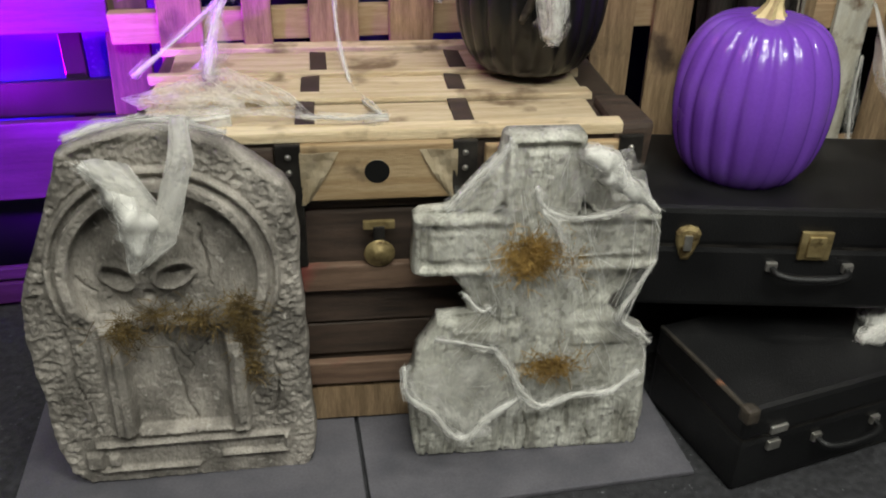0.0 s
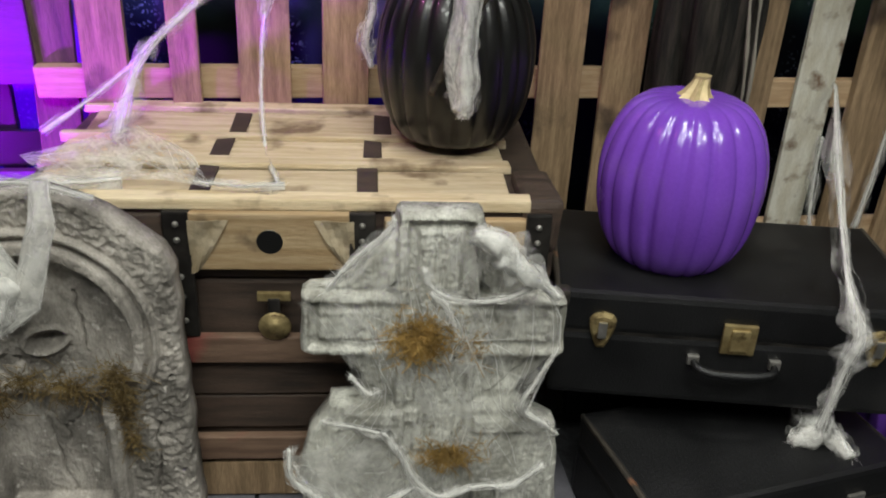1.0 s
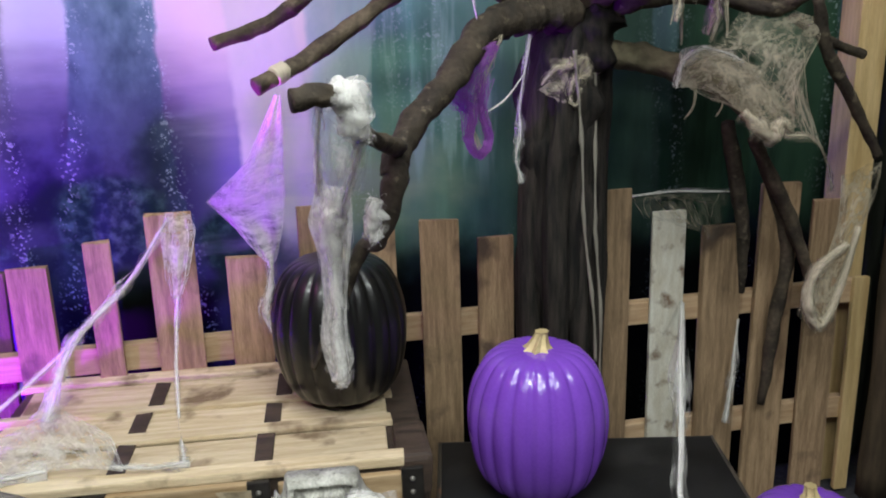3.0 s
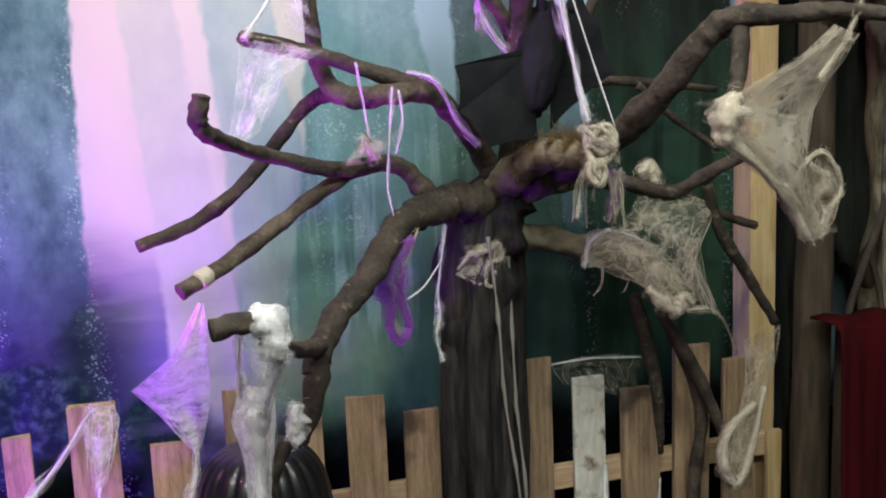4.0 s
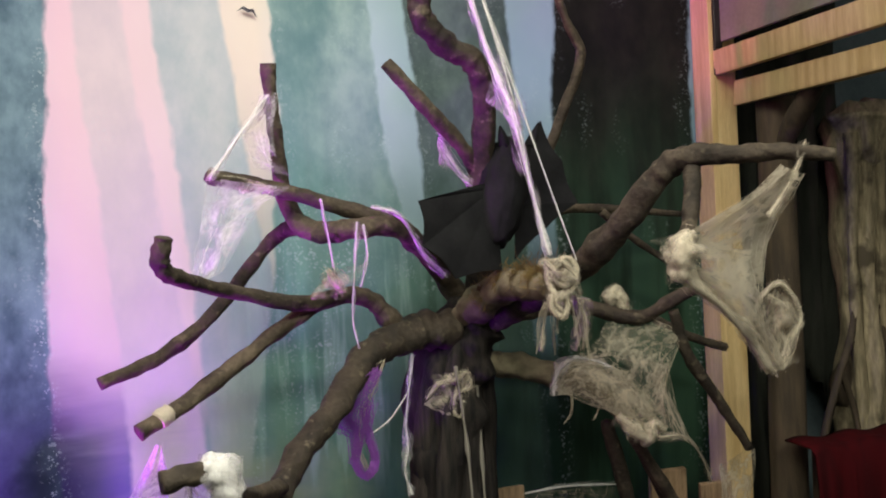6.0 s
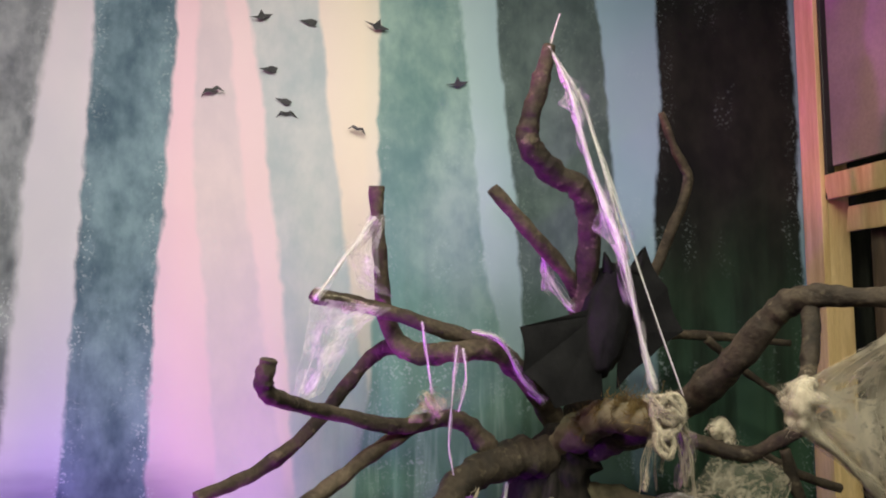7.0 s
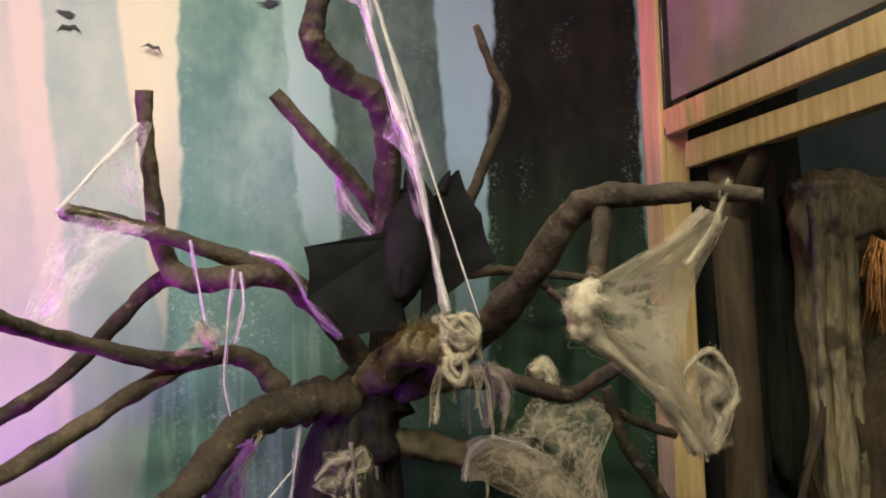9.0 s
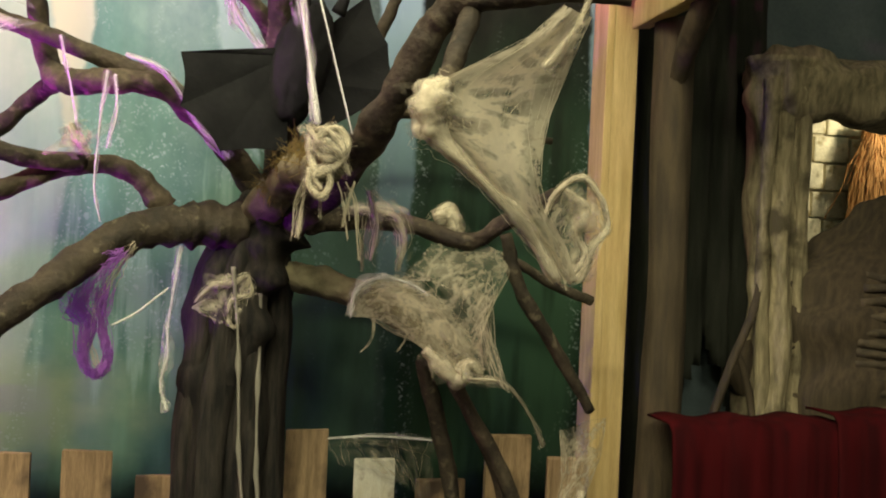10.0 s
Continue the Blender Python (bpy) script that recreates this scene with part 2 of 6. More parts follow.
tagged(link_mesh("floor", plane_bm(-4, 5, -4, 4, -0.012), M_CARPET), "black speckled hall carpet", "floor", kind="structure")
tagged(link_mesh("ceiling", box(9, 8, 0.1, (0.5, 0, 3.45), 0), M_CEIL), "plain pale hall ceiling", "ceiling", kind="structure")
for nm, w, d, cx, cy in (("wall_north", 9, 0.1, 0.5, 4.05), ("wall_south", 9, 0.1, 0.5, -4.05), ("wall_west", 0.1, 8, -4.05, 0), ("wall_east", 0.1, 8, 5.05, 0)):
    tagged(link_mesh(nm, box(w, d, 3.45, (cx, cy, -0.012), 0), M_WALL), "plain grey hall wall", "wall", kind="structure")

for x0, x1, y0, y1 in ((-0.56, 0.10, 1.14, 1.96), (0.108, 0.76, 1.13, 1.96)):
    ob = link_mesh("floor_mat", box(x1 - x0, y1 - y0, 0.012, ((x0 + x1) / 2, (y0 + y1) / 2, -0.012), 0.003), M_MAT)
    tagged(ob, "dark grey foam mat square on the carpet", "floor mat", "foam mats")


def backdrop_material():
    """Printed cloth: pale misty gaps between soft trunks, green undergrowth, dark foreground."""
    m = bpy.data.materials.new("printed_misty_forest_cloth")
    m.use_nodes = True
    nt = m.node_tree
    b = nt.nodes["Principled BSDF"]
    N, L = nt.nodes.new, nt.links.new
    tc = N("ShaderNodeTexCoord")
    sep = N("ShaderNodeSeparateXYZ")
    L(tc.outputs["Object"], sep.inputs[0])

    def noise_of(scale, stretch, detail=5):
        mp, n = N("ShaderNodeMapping"), N("ShaderNodeTexNoise")
        mp.inputs["Scale"].default_value = stretch
        n.inputs["Scale"].default_value, n.inputs["Detail"].default_value = scale, detail
        L(tc.outputs["Object"], mp.inputs[0]), L(mp.outputs[0], n.inputs[0])
        return n.outputs[0]

    def math_(op, a, c, d=None):
        n = N("ShaderNodeMath")
        n.operation = op
        for i, v in enumerate((a, c, d)):
            if v is None:
                continue
            if isinstance(v, (int, float)):
                n.inputs[i].default_value = v
            else:
                L(v, n.inputs[i])
        return n.outputs[0]

    def ramp(v, stops, mode="LINEAR"):
        r = N("ShaderNodeValToRGB")
        r.color_ramp.interpolation = mode
        els = r.color_ramp.elements
        while len(els) < len(stops):
            els.new(0.5)
        for e, (p, c) in zip(els, stops):
            e.position, e.color = p, (*c, 1)
        L(v, r.inputs[0])
        return r.outputs[0]

    def mix(f, a, c, mode="MIX"):
        n = N("ShaderNodeMix")
        n.data_type, n.blend_type = "RGBA", mode
        if isinstance(f, (int, float)):
            n.inputs["Factor"].default_value = f
        else:
            L(f, n.inputs["Factor"])
        for k, v in (("A", a), ("B", c)):
            if isinstance(v, tuple):
                n.inputs[k].default_value = (*v, 1)
            else:
                L(v, n.inputs[k])
        return n.outputs["Result"]

    def smooth(v, lo, hi):
        n = N("ShaderNodeMapRange")
        n.interpolation_type = "SMOOTHSTEP"
        n.inputs["From Min"].default_value, n.inputs["From Max"].default_value = lo, hi
        L(v, n.inputs[0])
        return n.outputs[0]

    x, z = sep.outputs["X"], sep.outputs["Z"]
    # mist behind the trunks: pink and cream high on one side, blue-grey and teal on the other
    mist = ramp(smooth(x, -1.2, 1.8), [(0.0, (0.46, 0.52, 0.58)), (0.33, (0.52, 0.55, 0.60)), (0.39, (0.62, 0.53, 0.63)), (0.46, (0.74, 0.55, 0.63)), (0.58, (0.71, 0.58, 0.62)), (0.70, (0.72, 0.65, 0.55)), (0.80, (0.40, 0.54, 0.54)), (0.95, (0.25, 0.37, 0.45))])
    low = ramp(smooth(x, -1.2, 1.8), [(0.0, (0.03, 0.025, 0.09)), (0.33, (0.035, 0.03, 0.10)), (0.43, (0.10, 0.08, 0.22)), (0.50, (0.17, 0.15, 0.32)), (0.56, (0.17, 0.24, 0.34)), (0.64, (0.17, 0.38, 0.33)), (0.75, (0.09, 0.29, 0.19)), (0.92, (0.02, 0.075, 0.040)), (1.0, (0.012, 0.025, 0.02))])
    ground = math_("ADD", z, math_("MULTIPLY_ADD", noise_of(3, (0.5, 1, 2.2), 5), 0.30, -0.15))
    base = mix(smooth(ground, 1.16, 1.50), low, mist)
    cloud = smooth(noise_of(2.6, (1.2, 1, 0.7), 4), 0.35, 0.68)
    base = mix(0.16, base, mix(cloud, (0.30, 0.36, 0.44), (0.80, 0.76, 0.76)), "OVERLAY")
    wob = math_("MULTIPLY_ADD", noise_of(3.0, (1, 1, 0.8)), 0.030, -0.015)
    fuzz = math_("MULTIPLY_ADD", noise_of(26, (1, 1, 0.6), 8), 0.030, -0.015)
    xw = math_("ADD", x, math_("ADD", wob, fuzz))
    height = N("ShaderNodeMapRange")
    height.inputs["From Min"].default_value, height.inputs["From Max"].default_value = 0.8, 3.0
    L(z, height.inputs[0])
    spark = None

    def edge_line(pts):
        """Where an edge of a trunk stands at each height: (height, x) from the top down."""
        v = ramp(height.outputs[0], [((h - 0.8) / 2.2, ((q + 1) / 4,) * 3) for h, q in pts[::-1]])
        return math_("MULTIPLY_ADD", v, 4.0, -1.0)

    def trunk(left, right, soft, dark_tone, bark, seed, leafy=0.0):
        nonlocal base, spark
        inl = math_("SUBTRACT", xw, edge_line(left)) if left else None
        inr = math_("SUBTRACT", edge_line(right), xw) if right else None
        near = math_("MINIMUM", inl, inr) if left and right else (inl or inr)
        f = smooth(near, -soft, soft)
        big = noise_of(3.2 + 0.3 * seed, (1.5, 1, 0.8), 6)
        fine = noise_of(15 + seed, (1.2, 1, 0.85), 9)
        grit = noise_of(75, (1, 1, 0.6), 5)
        t = math_("ADD", math_("ADD", math_("MULTIPLY", big, 0.62), math_("MULTIPLY", fine, 0.34)), math_("MULTIPLY", grit, 0.10))
        col = mix(smooth(t, 0.34, 0.76), dark_tone, bark)
        base = mix(f, base, col)
        if leafy:
            rim = math_("MULTIPLY", smooth(math_("ABSOLUTE", math_("SUBTRACT", near, 0.012), 0), 0.045, 0.0), leafy)
            spark = rim if spark is None else math_("MAXIMUM", spark, rim)

    # two pale far trunks, then the nearer ones
    trunk([(2.87, 0.272), (2.46, 0.257), (2.22, 0.256), (1.92, 0.288), (1.5, 0.315), (1.2, 0.32)], [(2.87, 0.326), (2.39, 0.372), (2.1, 0.405), (1.7, 0.46), (1.5, 0.485), (1.2, 0.52)], 0.010, (0.55, 0.49, 0.56), (0.66, 0.57, 0.62), 1)
    trunk([(2.88, 0.381), (2.39, 0.442), (2.08, 0.475), (1.77, 0.503), (1.45, 0.52), (1.2, 0.53)], [(2.89, 0.573), (2.39, 0.622), (2.08, 0.654), (1.84, 0.687), (1.63, 0.722), (1.3, 0.78)], 0.009, (0.36, 0.43, 0.48), (0.54, 0.56, 0.59), 2)
    trunk([(2.9, 0.769), (2.4, 0.753), (2.2, 0.757), (1.98, 0.762), (1.84, 0.735), (1.65, 0.725), (1.3, 0.66), (1.0, 0.60)], [(2.91, 0.972), (2.57, 1.017), (2.24, 1.036), (1.98, 1.058), (1.76, 1.11), (1.66, 1.18), (1.4, 1.22)], 0.008, (0.115, 0.22, 0.23), (0.29, 0.43, 0.40), 3, 0.5)
    trunk([(2.92, 1.084), (2.57, 1.119), (2.24, 1.146), (1.92, 1.162), (1.7, 1.165), (1.4, 1.15)], [(2.94, 1.393), (2.59, 1.434), (2.25, 1.456), (1.91, 1.465), (1.5, 1.48), (1.1, 1.52)], 0.008, (0.050, 0.075, 0.078), (0.125, 0.175, 0.172), 4, 0.3)
    trunk([(2.95, 1.604), (2.5, 1.602), (2.08, 1.577), (1.7, 1.57), (1.3, 1.55)], [(2.9, 2.055), (1.0, 2.075)], 0.008, (0.007, 0.008, 0.008), (0.019, 0.019, 0.017), 5, 0.5)
    trunk([(2.86, 0.0), (2.6, -0.002), (2.22, -0.025), (1.93, -0.036), (1.53, -0.057), (1.22, -0.10), (1.0, -0.16)], [(2.87, 0.218), (2.54, 0.202), (2.2, 0.18), (1.9, 0.158), (1.5, 0.146), (1.3, 0.141), (1.1, 0.157), (0.95, 0.20)], 0.008, (0.060, 0.110, 0.150), (0.21, 0.33, 0.39), 6, 0.9)
    trunk(None, [(2.85, -0.076), (2.69, -0.106), (2.48, -0.135), (2.22, -0.167), (1.93, -0.183), (1.57, -0.208), (1.2, -0.24)], 0.014, (0.080, 0.10, 0.115), (0.29, 0.35, 0.37), 7, 0.8)
    # dark undergrowth round the feet of the near trunks
    foot = math_("MULTIPLY", smooth(x, 0.30, 0.10), smooth(ground, 1.62, 1.10))
    base = mix(math_("MULTIPLY", foot, 0.94), base, mix(smooth(noise_of(9, (1, 1, 1), 7), 0.4, 0.7), (0.012, 0.014, 0.035), (0.05, 0.06, 0.10)))
    # bushes
    for bx, bz, br in ((-0.02, 1.02, 0.165), (0.30, 0.94, 0.14), (-0.4, 0.85, 0.2)):
        dx, dz = math_("SUBTRACT", xw, bx), math_("SUBTRACT", z, bz)
        rad = math_("SQRT", math_("ADD", math_("MULTIPLY", dx, dx), math_("MULTIPLY", math_("MULTIPLY", dz, dz), 1.3)), 0)
        base = mix(smooth(rad, br, br - 0.05), base, mix(smooth(noise_of(30, (1, 1, 1), 8), 0.4, 0.75), (0.010, 0.026, 0.030), (0.06, 0.13, 0.11)))
    # green wash low on the far side
    wash = ramp(smooth(x, 0.4, 1.7), [(0.0, (0.19, 0.40, 0.35)), (0.3, (0.14, 0.35, 0.23)), (0.6, (0.045, 0.115, 0.065)), (1.0, (0.012, 0.028, 0.016))])
    wash = mix(smooth(noise_of(5, (2.6, 1, 0.4), 7), 0.42, 0.66), mix(0.55, wash, (0.05, 0.12, 0.07)), wash)
    base = mix(math_("MULTIPLY", math_("MULTIPLY", smooth(x, 0.42, 0.8), smooth(math_("ADD", z, math_("MULTIPLY_ADD", noise_of(4, (1, 1, 0.5), 6), 0.6, -0.3)), 2.3, 1.4)), 0.78), base, wash)
    # pale yellow-green clearing, broken by upright streaks of light
    dx, dz = math_("SUBTRACT", xw, 0.66), math_("SUBTRACT", z, 1.06)
    rad = math_("SQRT", math_("ADD", math_("MULTIPLY", math_("MULTIPLY", dx, dx), 0.8), math_("MULTIPLY", math_("MULTIPLY", dz, dz), 2.2)), 0)
    rad = math_("ADD", rad, math_("MULTIPLY_ADD", noise_of(6, (1, 1, 1.6), 8), 0.4, -0.2))
    base = mix(math_("MULTIPLY", smooth(rad, 0.32, 0.04), 0.6), base, (0.38, 0.46, 0.28))
    clear = smooth(rad, 0.22, 0.42)
    beam = math_("MULTIPLY", smooth(noise_of(9, (2.4, 1, 0.22), 6), 0.52, 0.66), math_("MULTIPLY", smooth(x, 0.55, 0.75), smooth(x, 1.30, 0.95)))
    beam = math_("MULTIPLY", beam, math_("MULTIPLY", smooth(z, 1.0, 1.15), smooth(z, 1.9, 1.5)))
    base = mix(math_("MULTIPLY", beam, 0.42), base, (0.42, 0.62, 0.54))
    mats = math_("MULTIPLY", smooth(noise_of(4, (0.5, 1, 3.2), 7), 0.50, 0.66), math_("MULTIPLY", smooth(x, 0.10, 0.22), smooth(x, 0.75, 0.55)))
    base = mix(math_("MULTIPLY", math_("MULTIPLY", mats, smooth(z, 1.42, 1.22)), 0.45), base, (0.34, 0.30, 0.46))
    # undergrowth and bushes
    bush = smooth(math_("ADD", z, math_("MULTIPLY_ADD", noise_of(5, (1, 1, 1), 8), 0.9, -0.45)), 0.92, 0.74)
    green = mix(noise_of(22, (1, 1, 1), 8), (0.008, 0.018, 0.02), (0.05, 0.11, 0.09))
    base = mix(math_("MULTIPLY", math_("MULTIPLY", bush, clear), 0.85), base, green)
    # near-black low band; a bluer base on the left helps paint the blue glow
    dark = smooth(math_("ADD", z, math_("MULTIPLY_ADD", noise_of(3, (1, 1, 1), 4), 0.3, -0.15)), 0.95, 0.76)
    base = mix(dark, base, mix(math_("MAXIMUM", smooth(x, -0.15, -0.35), math_("MULTIPLY", smooth(noise_of(3.5, (1, 1, 0.4), 3), 0.45, 0.6), smooth(x, 0.75, 0.40))), (0.006, 0.008, 0.008), (0.10, 0.09, 0.20)))
    # sparkling leaves: thick down the bark edges, thin elsewhere
    sp, sp2 = N("ShaderNodeTexVoronoi"), N("ShaderNodeTexVoronoi")
    sp.inputs["Scale"].default_value, sp2.inputs["Scale"].default_value = 95, 52
    jig, jag = N("ShaderNodeVectorMath"), N("ShaderNodeTexNoise")
    jig.operation = "MULTIPLY_ADD"
    jig.inputs[1].default_value = (0.030, 0.0, 0.030)
    jag.inputs["Scale"].default_value, jag.inputs["Detail"].default_value = 45, 5
    L(tc.outputs["Object"], jag.inputs[0]), L(jag.outputs["Color"], jig.inputs[0]), L(tc.outputs["Object"], jig.inputs[2])
    L(jig.outputs[0], sp.inputs[0]), L(jig.outputs[0], sp2.inputs[0])
    dots = math_("MAXIMUM", smooth(sp.outputs["Distance"], 0.36, 0.16), smooth(sp2.outputs["Distance"], 0.30, 0.16))
    thin = math_("MULTIPLY", smooth(noise_of(5.5, (1.5, 1, 0.7), 6), 0.55, 0.68), 0.30)
    thick = math_("MULTIPLY", spark, smooth(noise_of(9, (1.6, 1, 0.8), 5), 0.40, 0.60))
    ivy = math_("MULTIPLY", math_("MULTIPLY", smooth(x, 0.68, 0.80), smooth(x, 1.05, 0.92)), math_("MULTIPLY", smooth(z, 2.0, 1.7), smooth(z, 1.12, 1.3)))
    thick = math_("MAXIMUM", thick, math_("MULTIPLY", ivy, math_("MULTIPLY", smooth(noise_of(7, (1.3, 1, 0.8), 5), 0.38, 0.58), 0.75)))
    lower = smooth(z, 2.75, 1.5)
    dots = math_("MULTIPLY", dots, math_("MULTIPLY", math_("MAXIMUM", thin, thick), math_("MULTIPLY_ADD", lower, 0.6, 0.4)))
    base = mix(math_("MULTIPLY", dots, 0.55), base, (0.55, 0.66, 0.68))
    L(base, b.inputs["Base Color"])
    b.inputs["Roughness"].default_value = 0.85
    b.inputs["Specular IOR Level"].default_value = 0.08
    bp = N("ShaderNodeBump")
    bp.inputs["Strength"].default_value, bp.inputs["Distance"].default_value = 0.15, 0.004
    L(noise_of(3, (1, 1, 0.3)), bp.inputs["Height"]), L(bp.outputs[0], b.inputs["Normal"])
    return m


bm = bmesh.new()
cols = [(-2.2 + 4.35 * i / 60, 2.14 + 0.008 * math.sin(i * 1.3) * math.sin(i * 0.37)) for i in range(61)]
rows_ = [0.0, 1.6, 3.2]
vs = [[bm.verts.new((x, y, z)) for x, y in cols] for z in rows_]
for j in range(2):
    for i in range(60):
        bm.faces.new((vs[j][i], vs[j][i + 1], vs[j + 1][i + 1], vs[j + 1][i]))
drop = link_mesh("backdrop", bm, backdrop_material(), True)
tagged(drop, "printed cloth backdrop of a misty teal and pink forest", "backdrop", kind="structure")
so = drop.modifiers.new("thickness", "SOLIDIFY")
so.thickness, so.offset = 0.003, 1


# ---- gravestones ----
def slab(left, right, relief, thick, rows=300, cols=210):
    """Stone slab: left(z), right(z) give its outline row by row, relief(x, z) its carved front."""
    zs = [h for h in np.linspace(0, 1, rows)]
    top = left[-1][0]
    lz, lx = zip(*left)
    rz, rx = zip(*right)
    bm = bmesh.new()
    front, back = [], []
    for s in zs:
        z = s * top
        a, b = np.interp(z, lz, lx), np.interp(z, rz, rx)
        a += 0.006 * noise.noise(Vector((1.7, 3, z * 14)))
        b += 0.006 * noise.noise(Vector((8.7, 3, z * 14)))
        f, k = [], []
        for i in range(cols + 1):
            u = i / cols
            x = a + (b - a) * u
            e = min(x - a, b - x, (top - z) * 1.2 + 0.0, z + 0.01)
            rnd = 0.016 * (1 - math.sqrt(max(0, 1 - (1 - min(e / 0.016, 1)) ** 2)))
            f.append(bm.verts.new((x, -thick + rnd - relief(x, z), z)))
        for i in (0, cols):
            k.append(bm.verts.new((a if i == 0 else b, 0, z)))
        front.append(f)
        back.append(k)
    for j in range(rows - 1):
        for i in range(cols):
            bm.faces.new((front[j][i], front[j][i + 1], front[j + 1][i + 1], front[j + 1][i]))
        bm.faces.new((back[j][0], front[j][0], front[j + 1][0], back[j + 1][0]))
        bm.faces.new((front[j][cols], back[j][1], back[j + 1][1], front[j + 1][cols]))
        bm.faces.new((back[j][1], back[j][0], back[j + 1][0], back[j + 1][1]))
    bm.faces.new([*front[-1], back[-1][1], back[-1][0]])
    bm.faces.new([back[0][0], back[0][1], *front[0][::-1]])
    return bm


def step(v, lo, hi):
    t = min(max((v - lo) / (hi - lo), 0), 1)
    return t * t * (3 - 2 * t)


def inside(x, z, x0, x1, z0, z1, s=0.004):
    return step(x, x0 - s, x0 + s) * step(-x, -x1 - s, -x1 + s) * step(z, z0 - s, z0 + s) * step(-z, -z1 - s, -z1 + s)


def crack(x, z, x0, z0, x1, z1, w=0.0034):
    dx, dz = x1 - x0, z1 - z0
    t = min(max(((x - x0) * dx + (z - z0) * dz) / (dx * dx + dz * dz), 0), 1)
    off = 0.012 * noise.noise(Vector((t * 4, x0 * 9, z0 * 7)))
    d = math.hypot(x - x0 - t * dx - off, z - z0 - t * dz)
    return max(0, 1 - d / w)


def grain(x, z, k=1.0):
    big = noise.fractal(Vector((x * 75, 2, z * 62)), 0.6, 2.2, 3)
    ridge = 1 - abs(noise.noise(Vector((x * 48, 5, z * 70))))
    return 0.0017 * k * big + 0.0016 * k * ridge * ridge + 0.0006 * k * noise.noise(Vector((x * 30, 7, z * 260)))


def arch_relief(x, z):
    h = 0.0
    cx, cz = 0.0, 0.47
    r, an = math.hypot(x - cx, (z - cz) * 0.92), math.atan2(z - cz, x - cx)
    field = step(-r, -0.158, -0.150)
    rim = step(r, 0.150, 0.156) * step(-r, -0.178, -0.172)
    rim2 = step(r, 0.183, 0.187) * step(-r, -0.196, -0.192)
    up = step(z, 0.36, 0.42)
    h += (0.020 * rim + 0.014 * rim2) * up - 0.014 * field * up
    # skull in the arch: brow, cheeks, jaw; eye and nose hollows
    h += 0.034 * max(0, 1 - ((x + 0.03) / 0.080) ** 2 - ((z - 0.495) / 0.100) ** 2)
    for ex in (-0.078, 0.016):
        q = math.hypot((x - ex) / 0.026, (z - 0.475) / 0.021)
        h -= 0.024 * max(0, 1 - q * q)
        h += 0.008 * max(0, 1 - abs(q - 1.25) / 0.3)
    h += 0.012 * max(0, 1 - math.hypot((x + 0.03) / 0.055, (z - 0.405) / 0.022))
    h -= 0.012 * max(0, 1 - math.hypot((x + 0.03) / 0.012, (z - 0.44) / 0.014))
    # doorway panel with pillars, and the plinth plate
    h -= 0.016 * inside(x, z, -0.085, 0.085, 0.125, 0.36)
    h += 0.017 * (inside(x, z, -0.125, -0.09, 0.12, 0.37) + inside(x, z, 0.09, 0.122, 0.12, 0.33))
    h += 0.006 * (inside(x, z, -0.108, -0.100, 0.12, 0.37) + inside(x, z, 0.10, 0.112, 0.14, 0.31))
    h += 0.008 * inside(x, z, -0.085, 0.122, 0.112, 0.124)
    for bar in ((-0.17, 0.19, 0.092, 0.099), (0.183, 0.191, 0.06, 0.099), (-0.17, 0.02, 0.03, 0.036), (0.06, 0.19, 0.05, 0.058), (-0.19, -0.16, 0.04, 0.075), (-0.15, -0.13, 0.045, 0.07)):
        h += 0.012 * inside(x, z, *bar, 0.003)
    for c in ((-0.19, 0.36, -0.16, 0.12), (-0.03, 0.36, 0.03, 0.24), (-0.01, 0.3, 0.02, 0.11), (0.16, 0.36, 0.225, 0.41), (0.18, 0.30, 0.175, 0.12), (-0.18, 0.5, -0.11, 0.42), (0.06, 0.56, 0.075, 0.44), (0.02, 0.28, 0.075, 0.33)):
        h -= 0.012 * crack(x, z, *c)
    outer = 1 if r > 0.2 or z < 0.4 else 0.35
    plain = 1 - 0.72 * inside(x, z, -0.14, 0.13, 0.12, 0.36) - 0.7 * inside(x, z, -0.2, 0.2, 0.0, 0.115)
    return h + grain(x, z, 2.1 * outer * plain)


s1 = thing("gravestone", pose(-0.228, 1.345, 0, -1.5, 1.2, -2), "grey foam gravestone with a carved skull and round arch", "gravestone", "gravestones")
part("slab", slab([(0, -0.20), (0.03, -0.228), (0.1, -0.24), (0.22, -0.246), (0.34, -0.25), (0.42, -0.246), (0.5, -0.22), (0.62, -0.172), (0.66, -0.155), (0.70, -0.145), (0.72, -0.11), (0.735, -0.05), (0.745, 0.0)],
     [(0, 0.228), (0.03, 0.242), (0.1, 0.245), (0.45, 0.232), (0.60, 0.228), (0.64, 0.208), (0.68, 0.165), (0.705, 0.13), (0.72, 0.10), (0.735, 0.06), (0.745, 0.03)], arch_relief, 0.05), M_STONE, s1, smooth=True, at=Matrix.Diagonal((1, 1, 0.972, 1)))


